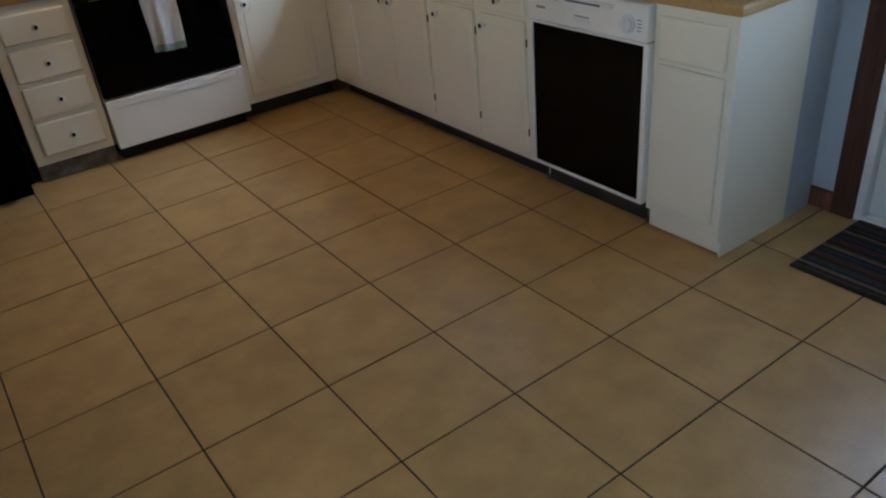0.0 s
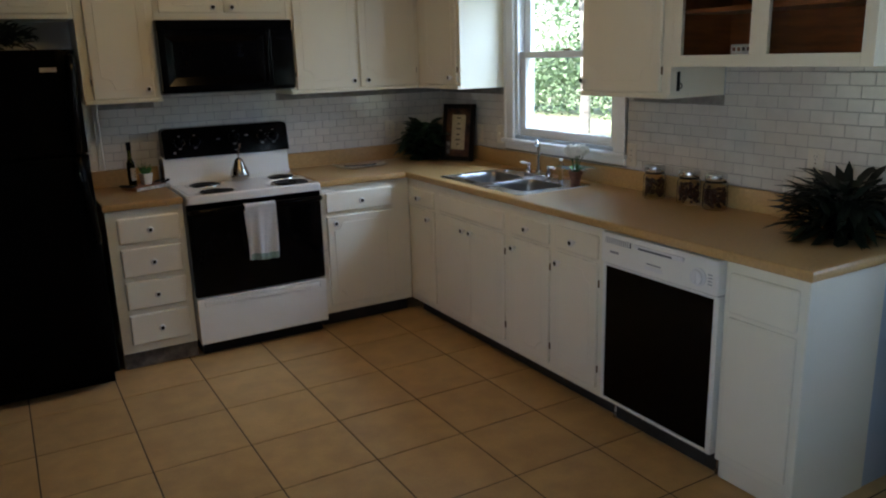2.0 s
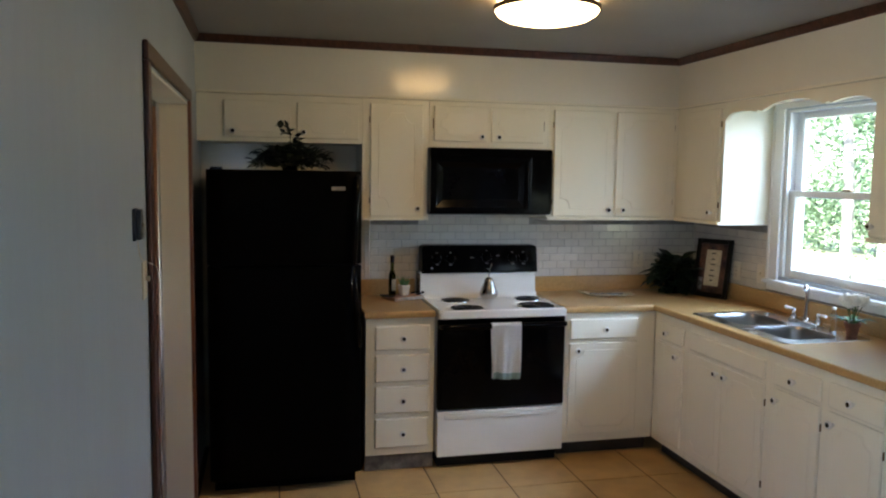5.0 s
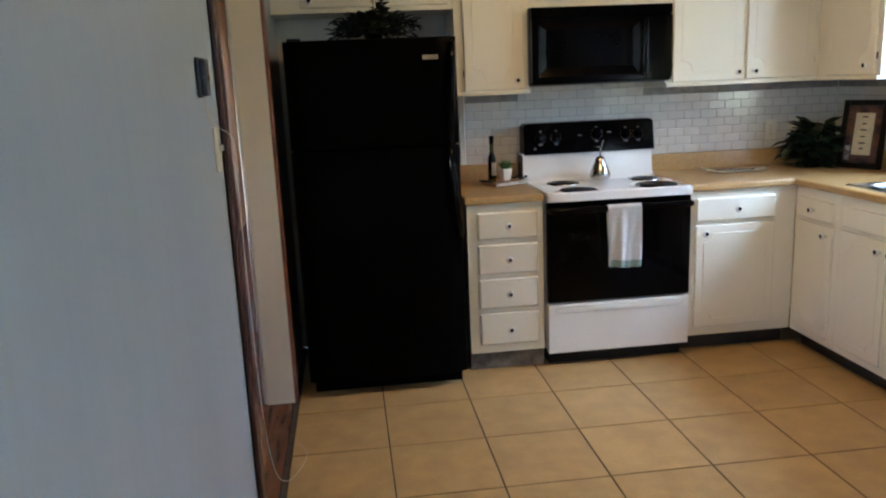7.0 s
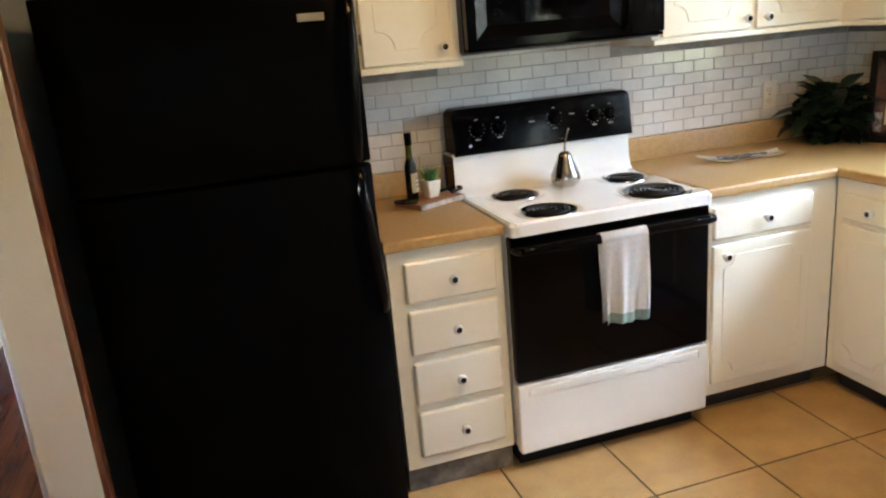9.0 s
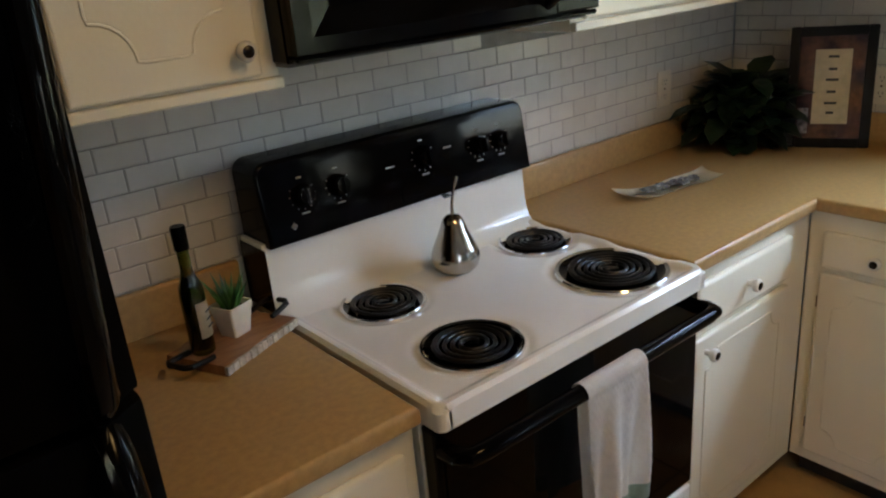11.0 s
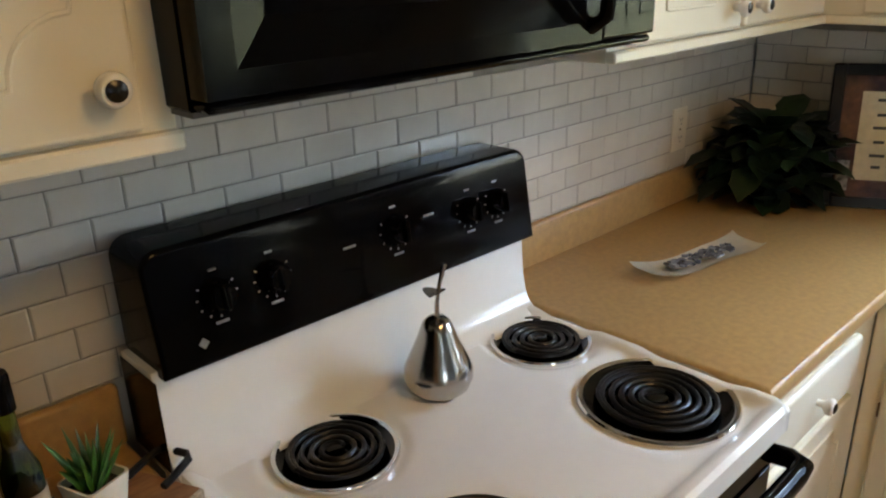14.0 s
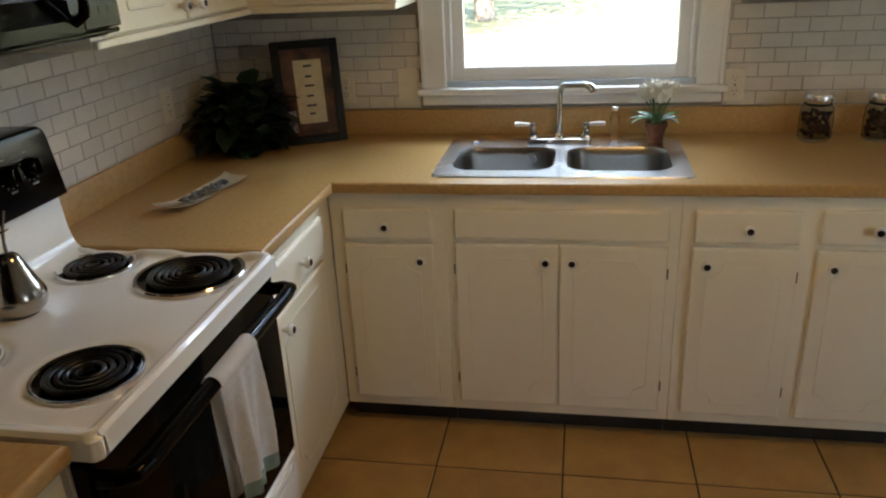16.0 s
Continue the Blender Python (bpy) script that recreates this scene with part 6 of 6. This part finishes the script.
def flower_pot(x, y):
    c = thing("flower_pot", (x, y, COUNTER + 0.004), "white artificial tulips in a small terracotta pot beside the sink", "flowers")
    z0 = COUNTER + 0.0045
    part("pot", turned([(0.024, 0), (0.033, 0.052), (0.037, 0.052), (0.038, 0.068), (0.033, 0.068), (0.032, 0.058), (0.001, 0.058)], (x, y, z0), n=24), TERRA, c, "weathered terracotta pot", True)
    part("soil", turned([(0.031, 0.058), (0.015, 0.063), (0.001, 0.064)], (x, y, z0), n=20), SOIL, c)
    rng = random.Random(12)
    st, lf = bmesh.new(), bmesh.new()
    heads = []
    for k in range(9):
        a = k * 2.4
        r = 0.010 + 0.040 * math.sqrt(k / 9)
        top = Vector((x + r * math.cos(a), y + r * math.sin(a), z0 + 0.158 + rng.uniform(-0.010, 0.010) - 0.2 * r))
        tube(st, [(x + 0.2 * r * math.cos(a), y + 0.2 * r * math.sin(a), z0 + 0.06), (x + 0.6 * r * math.cos(a), y + 0.6 * r * math.sin(a), z0 + 0.12), tuple(top)], 0.0022, 6)
        heads.append(top)
    for k in range(10):
        a = k * 2.4 + 0.5
        leaf(lf, (x + 0.012 * math.cos(a), y + 0.012 * math.sin(a), z0 + 0.062), (math.cos(a) * 0.9, math.sin(a) * 0.9, 1), rng.uniform(0.08, 0.125), 0.022, 1.2, 0.4, 5)
    part("stems", st, LEAFBRIGHT, c, "", True)
    part("leaves", lf, LEAFBRIGHT, c, "long green leaves", True)
    for h in heads:
        bm = bmesh.new()
        for j in range(6):
            a = j * math.pi / 3
            inner = 0.85 if j % 2 else 1.0
            b = h + Vector((0.003 * math.cos(a), 0.003 * math.sin(a), -0.002))
            leaf(bm, b, (math.cos(a) * 0.75 * inner, math.sin(a) * 0.75 * inner, 0.75), 0.060, 0.066, -0.9, 0.55, 4)
        part("flower", bm, PETAL, c, "white tulip flower", True)


flower_pot(1.818, -1.655)


def clear_bottle(x, y):
    c = thing("soap_bottle", (x, y, COUNTER + 0.004), "small clear glass tube bottle beside the faucet", "bottle")
    part("glass_tube", turned([(0.013, 0), (0.0145, 0.002), (0.0145, 0.085), (0.009, 0.095), (0.009, 0.108)], (x, y, COUNTER + 0.0045), n=20), CLEAR, c, "", True)
    part("cap", turned([(0.010, 0.106), (0.010, 0.118), (0.001, 0.119)], (x, y, COUNTER + 0.0045), n=16), WHITEPL, c, "", True)


clear_bottle(1.832, -1.515)


def storage_jar(x, y, seed):
    c = thing("storage_jar", (x, y, COUNTER), "glass storage jar filled with brown nuts and metal lid", "jar", "three jars on the worktop")
    z0 = COUNTER + 0.0005
    part("glass_body", turned([(0.048, 0), (0.053, 0.005), (0.054, 0.07), (0.052, 0.105), (0.042, 0.122), (0.042, 0.132), (0.039, 0.132), (0.039, 0.121), (0.0495, 0.104), (0.0515, 0.07), (0.0505, 0.008), (0.001, 0.006)], (x, y, z0), n=32, close=False), JARGLASS, c, "", True)
    lid = part("lid", turned([(0.047, 0.128), (0.048, 0.131), (0.048, 0.150), (0.045, 0.155), (0.03, 0.157), (0.001, 0.157)], (x, y, z0), n=32), STEEL, c, "brushed metal lid", True)
    part("clamp_band", turned([(0.0435, 0.117), (0.0445, 0.119), (0.0445, 0.124), (0.0435, 0.126)], (x, y, z0), n=28, close=False), IRON, c, "metal band", True)
    rng = random.Random(seed)
    bm = bmesh.new()
    for k in range(95):
        r, a = 0.042 * math.sqrt(rng.random()), rng.uniform(0, 6.28)
        if k < 55:
            r = 0.040
        zz = rng.uniform(0.014, 0.092)
        s = rng.uniform(0.008, 0.0125)
        mm = T((x + r * math.cos(a), y + r * math.sin(a), z0 + zz)) @ Matrix.Rotation(rng.uniform(0, 3), 4, (rng.random() + 0.1, rng.random(), rng.random())) @ Matrix.Diagonal((s, s * 0.8, s * 0.65, 1))
        bmesh.ops.create_icosphere(bm, subdivisions=1, radius=1, matrix=mm)
    for v in bm.verts:
        d = Vector((v.co.x - x, v.co.y - y))
        if d.length > 0.0485:
            d *= 0.0485 / d.length
            v.co.x, v.co.y = x + d.x, y + d.y
        v.co.z = max(v.co.z, z0 + 0.009)
    part("contents", bm, NUTS, c, "brown nuts", True)


storage_jar(1.862, -2.180, 1)
storage_jar(1.868, -2.385, 2)
storage_jar(1.874, -2.530, 3)


def bowl_stack(u, y, z, n, label, mat):
    c = thing("bowl", (u, y, z), label, "bowl", "", EAST)
    for k in range(n):
        part("bowl_shell", turned([(0.028, 0), (0.032, 0.004), (0.060, 0.030), (0.070, 0.048), (0.067, 0.048), (0.057, 0.031), (0.028, 0.008), (0.001, 0.007)], (u, y, z + 0.0005 + 0.016 * k), n=32), mat, c, "", True)


bowl_stack(3.16, -0.18, 1.752, 3, "stack of black bowls on the cabinet shelf", BLACK)
bowl_stack(2.77, -0.18, 1.752, 2, "dark bowls on the cabinet shelf", BLACK)


def spice_box():
    c = thing("spice_box", (2.80, -0.2, 1.566), "small white box with dark square spots on the cabinet floor", "box", "", EAST)
    b = part("box_body", B(2.725, 2.845, -0.285, -0.225, 1.5665, 1.612, 0.002), WHITEPL, c)
    for k in range(5):
        part("spot", B(2.733 + k * 0.022, 2.747 + k * 0.022, -0.2856, -0.2845, 1.587, 1.601), (NUTS, TERRA, DARKPL, NUTS, TERRA)[k], b, "dark square")


spice_box()


def cup_hook(u, z):
    c = thing("wall_hook", (u, -0.26, z), "small dark metal hook under the wall cabinet", "hook", "", EAST)
    part("hook_plate", boxes((u - 0.001, u + 0.006, -0.300, -0.284, z - 0.045, z + 0.035), bevel=0.002), IRON, c)
    part("hook_wire", tube(bmesh.new(), [(u + 0.004, -0.292, z - 0.01), (u + 0.018, -0.292, z - 0.014), (u + 0.024, -0.292, z - 0.024), (u + 0.018, -0.292, z - 0.034), (u + 0.010, -0.292, z - 0.030)], 0.0022, 8), IRON, c, "", True)


cup_hook(2.473, 1.475)

# ---- outdoors ----


def tree(x, y, h, crown_r, n, seed, leaf_size=0.16, trunk_r=0.14, lean=0.0, low=0.35):
    rng = random.Random(seed)
    c = thing("tree", (x, y, -0.3), "leafy green broadleaf tree in the yard", "tree", "trees in the yard")
    bm = bmesh.new()
    top = Vector((x + lean * h, y, h))
    tube(bm, [(x, y, -0.3), (x + lean * h * 0.25 + 0.05, y, h * 0.25), (x + lean * h * 0.6, y + 0.06, h * 0.6), tuple(top)], trunk_r, 10, radii=[trunk_r * 1.25, trunk_r, trunk_r * 0.7, trunk_r * 0.2])
    ends = []
    for k in range(9):
        u = rng.uniform(low, 0.9)
        b = Vector((x + lean * h * u, y, h * u))
        a = rng.uniform(0, 6.28)
        e = b + Vector((math.cos(a), math.sin(a), rng.uniform(0.2, 0.8))) * crown_r * rng.uniform(0.6, 0.95)
        tube(bm, [b, b.lerp(e, 0.5) + Vector((0, 0, 0.12)), e], trunk_r * 0.3, 6, radii=[trunk_r * 0.45, trunk_r * 0.28, trunk_r * 0.08])
        ends += [e, b.lerp(e, 0.6)]
    part("trunk", bm, BARK, c, "", True)
    verts, faces = [], []
    for k in range(n):
        o = rng.choice(ends)
        p = o + Vector((rng.gauss(0, 1), rng.gauss(0, 1), rng.gauss(0, 0.8))) * crown_r * 0.32
        d = Vector((rng.uniform(-1, 1), rng.uniform(-1, 1), rng.uniform(-0.8, 0.4))).normalized()
        s = d.orthogonal().normalized()
        s = Matrix.Rotation(rng.uniform(0, 6.28), 3, d) @ s
        l = leaf_size * rng.uniform(0.6, 1.2)
        i = len(verts)
        verts += [p, p + d * l * 0.5 + s * l * 0.3, p + d * l, p + d * l * 0.5 - s * l * 0.3]
        faces.append((i, i + 1, i + 2, i + 3))
    me = bpy.data.meshes.new("crown")
    me.from_pydata([tuple(v) for v in verts], [], faces)
    me.materials.append(OUTLEAF)
    ob = new("crown", me)
    ob.parent = c
    ob.matrix_parent_inverse = T(c["_off"]).inverted()


structure("ground", B(-400, 400, -400, 400, -0.62, -0.30), GRASS, "sunlit green lawn around the house", "ground")
tree(10.5, 6.2, 6.2, 2.6, 10500, 1, 0.12, 0.12, 0.05, 0.3)
tree(14.0, 11.0, 7.5, 3.2, 12000, 2, 0.15, 0.18, -0.04, 0.25)
tree(15.0, 5.6, 8.0, 3.4, 12000, 3, 0.17, 0.17, 0.02, 0.25)
tree(18.5, 14.5, 9.0, 4.0, 12000, 4, 0.20, 0.22, 0.0, 0.2)
tree(12.5, 1.6, 7.0, 2.8, 9750, 5, 0.14, 0.14, 0.03, 0.3)
tree(8.2, 5.7, 6.5, 2.4, 7000, 7, 0.12, 0.08, -0.05, 0.62)
tree(19.0, 1.0, 9.0, 3.8, 10500, 6, 0.20, 0.22, 0.0, 0.2)


def hedge(name, x0, x1, y0, y1, z1, n, seed, label):
    rng = random.Random(seed)
    verts, faces = [], []
    for k in range(n):
        u, w, v = rng.random(), rng.random(), rng.random() ** 0.7
        hump = 0.75 + 0.25 * math.sin(w * 14 + seed) * math.sin(w * 5)
        p = Vector((x0 + (x1 - x0) * u, y0 + (y1 - y0) * w, -0.3 + (z1 + 0.3) * v * hump))
        d = Vector((rng.uniform(-1, 1), rng.uniform(-1, 1), rng.uniform(-0.3, 1))).normalized()
        s = Matrix.Rotation(rng.uniform(0, 6.28), 3, d) @ d.orthogonal().normalized()
        l = rng.uniform(0.10, 0.24) * (1.5 if x0 > 20 else 0.75)
        i = len(verts)
        verts += [p, p + d * l * 0.5 + s * l * 0.28, p + d * l, p + d * l * 0.5 - s * l * 0.28]
        faces.append((i, i + 1, i + 2, i + 3))
    me = bpy.data.meshes.new(name)
    me.from_pydata([tuple(v) for v in verts], [], faces)
    me.materials.append(OUTLEAF)
    tagged(new(name, me), label, "bushes", "", "stuff")


hedge("shrubs", 13.5, 16.0, 5.5, 24.0, 2.3, 30000, 3, "tall sunlit green shrubs along the yard")
hedge("far_woods", 26, 32, -16, 50, 8.0, 24000, 5, "far sunlit green woods behind the yard")

# ---- subway tiles ----
TW, TH, GAP = 0.0995, 0.0488, 0.0022
TZ0 = COUNTER + 0.099


def tile_mesh(w, h):
    """Shallow pillow-edged tile facing -y, back at y = 0."""
    me = bpy.data.meshes.new("tile")
    b, t0, t1 = 0.0022, -0.0048, -0.0065
    v = [(0, 0, 0), (w, 0, 0), (w, 0, h), (0, 0, h), (0, t0, 0), (w, t0, 0), (w, t0, h), (0, t0, h), (b, t1, b), (w - b, t1, b), (w - b, t1, h - b), (b, t1, h - b)]
    f = [(8, 9, 10, 11)]
    for k in range(4):
        j = (k + 1) % 4
        f += [(k, j, 4 + j, 4 + k), (4 + k, 4 + j, 8 + j, 8 + k)]
    me.from_pydata(v, [], f)
    return me


_tile_cache = {}


def tile_field(name, base, x0, x1, z0, z1, holes, near, label, limit=300):
    """Running bond of tiles on a grout bed; the tiles inside near (x0, x1) are pieces of their own."""
    bed = wall_with_holes(x0, x1, z0, z1, -0.0045, -0.0015, [(max(q[0], x0), min(q[1], x1), max(q[2], z0), min(q[3], z1)) for q in holes])
    g = structure(name, bed, GROUT, label, "tiles", base=base)
    rest_v, rest_f, count = [], [], 0
    row, z = 0, z0 + 0.001
    while z < z1 - 0.006:
        h = min(TH - GAP, z1 - z - 0.001)
        x = x0 + 0.001 - (TW / 2 if row % 2 else 0)
        while x < x1 - 0.004:
            a, b = max(x, x0 + 0.001), min(x + TW - GAP, x1 - 0.001)
            x += TW
            if b - a < 0.008 or any(a < q[1] and b > q[0] and z < q[3] and z + h > q[2] for q in holes):
                # trim against holes: keep the part beside the hole
                done = b - a < 0.008
                for q in holes:
                    if not done and z < q[3] and z + h > q[2]:
                        if a < q[0] < b:
                            b = q[0] - 0.001
                        elif a < q[1] < b:
                            a = q[1] + 0.001
                        elif a >= q[0] and b <= q[1]:
                            done = True
                if done or b - a < 0.008:
                    continue
            if near[0] <= a <= near[1] and count < limit:
                key = (round(b - a, 4), round(h, 4))
                if key not in _tile_cache:
                    _tile_cache[key] = tile_mesh(*key)
                    _tile_cache[key].materials.append(SUBWAY)
                ob = new("tile", _tile_cache[key])
                ob.parent = g
                ob.matrix_basis = T((a, -0.0005 - 0.0006 * random.random(), z)) @ Matrix.Rotation(radians(random.uniform(-0.25, 0.25)), 4, "Z")
                count += 1
            else:
                i = len(rest_v)
                bb = 0.0022
                y0, y1 = -0.0053, -0.0070
                rest_v += [(a, -0.001, z), (b, -0.001, z), (b, -0.001, z + h), (a, -0.001, z + h), (a, y0, z), (b, y0, z), (b, y0, z + h), (a, y0, z + h),
                           (a + bb, y1, z + bb), (b - bb, y1, z + bb), (b - bb, y1, z + h - bb), (a + bb, y1, z + h - bb)]
                rest_f.append((i + 8, i + 9, i + 10, i + 11))
                for k in range(4):
                    j = (k + 1) % 4
                    rest_f += [(i + k, i + j, i + 4 + j, i + 4 + k), (i + 4 + k, i + 4 + j, i + 8 + j, i + 8 + k)]
        z += TH
        row += 1
    if rest_v:
        me = bpy.data.meshes.new("tile_field")
        me.from_pydata(rest_v, [], rest_f)
        me.materials.append(SUBWAYREST)
        ob = new("tile_field", me)
        ob.parent = g
        tagged(ob, "glossy white subway tiles", "", "", "stuff")
    return g


tile_field("wall_tiles_north", NORTH, -0.292, EAST_X - 0.008, TZ0, UP_Z0 + 0.05, [(-0.4, 0.012, UP_Z0 - 0.001, 2), (0.752, 2.0, UP_Z0 - 0.001, 2)], (-0.3, 1.15), "glossy white subway tile backsplash behind the range")
# tiles behind the range reach down to its console
tile_field("wall_tiles_east", EAST, 0.008, 3.325, TZ0, 1.53, [(WIN[0] - 0.087, WIN[1] + 0.087, 1.022, 3), (-0.1, 0.813, UP_Z0 - 0.001, 3), (1.923, 2.476, UP_Z0 - 0.001, 3)], (0.3, 0.81), "glossy white subway tile backsplash along the sink wall")
structure("trim_tile_edge_north", boxes((-0.326, -0.3175, -0.012, -0.001, TZ0 - 0.0, UP_Z0 - 0.002), (-0.316, -0.3085, -0.010, -0.001, TZ0, UP_Z0 - 0.002), (-0.307, -0.293, -0.013, -0.001, TZ0, UP_Z0 - 0.002), bevel=0.003), TRIMWHITE, "fluted white edge moulding beside the tiles", "trim")
structure("trim_tile_edge_east", boxes((3.326, 3.345, -0.013, -0.001, COUNTER + 0.0, 1.528), bevel=0.003), TRIMWHITE, "white edge moulding at the end of the tiles", "trim", base=EAST)

# ---- hall planks ----
plank_rng = random.Random(14)
hx = HX0 + 0.001
_pl = {}
col = 0
while hx < HX1 + 0.10:
    w = 0.0795 if hx + 0.08 < HX1 + 0.122 else HX1 + 0.122 - hx
    y = -2.3 + plank_rng.uniform(-0.8, 0)
    while y < HY1 - 0.02:
        ln = plank_rng.choice((0.9, 1.2, 1.5))
        y1 = min(y + ln, HY1 - 0.001)
        lo, hi = y, y1
        if hx + w > HX1 - 0.001:
            lo, hi = max(y, OPEN_Y0 + 0.014), min(y1, OPEN_Y1 - 0.014)
        if hi - lo > 0.05:
            key = (round(w, 4), round(hi - lo, 3))
            if key not in _pl:
                bm = B(0, w - 0.0008, 0, hi - lo - 0.0008, -0.0055, 0.0, 0.0008)
                me = bpy.data.meshes.new("plank")
                bm.to_mesh(me)
                bm.free()
                me.materials.append(HALLWOOD)
                _pl[key] = me
            ob = new("plank", _pl[key])
            ob.parent = bpy.data.objects["floor_hall"]
            ob.matrix_basis = T((hx, lo, 0.0))
        y = y1
    hx += 0.08
    col += 1

# ---- floor tiles ----
PX, PY, FX0, FY0, FG = 0.405, 0.4105, -0.058, -0.955, 0.006
_ft = {}
for i in range(-4, 6):
    for j in range(-3, 15):
        a, b = FX0 + i * PX + FG / 2, FX0 + (i + 1) * PX - FG / 2
        c, d = FY0 - (j + 1) * PY + FG / 2, FY0 - j * PY - FG / 2
        a, b, c, d = max(a, WEST_X + 0.002), min(b, EAST_X - 0.002), max(c, SOUTH_Y + 0.002), min(d, -0.002)
        if b - a < 0.02 or d - c < 0.02:
            continue
        key = (round(b - a, 4), round(d - c, 4))
        if key not in _ft:
            bm = B(0, key[0], 0, key[1], -0.0035, 0.0, 0.0016)
            me = bpy.data.meshes.new("tile")
            bm.to_mesh(me)
            bm.free()
            me.materials.append(FLOORTILE)
            _ft[key] = me
        ob = new("tile", _ft[key])
        ob.parent = bpy.data.objects["floor"]
        ob.matrix_basis = T((a, c, random.uniform(-0.0004, 0.0)))
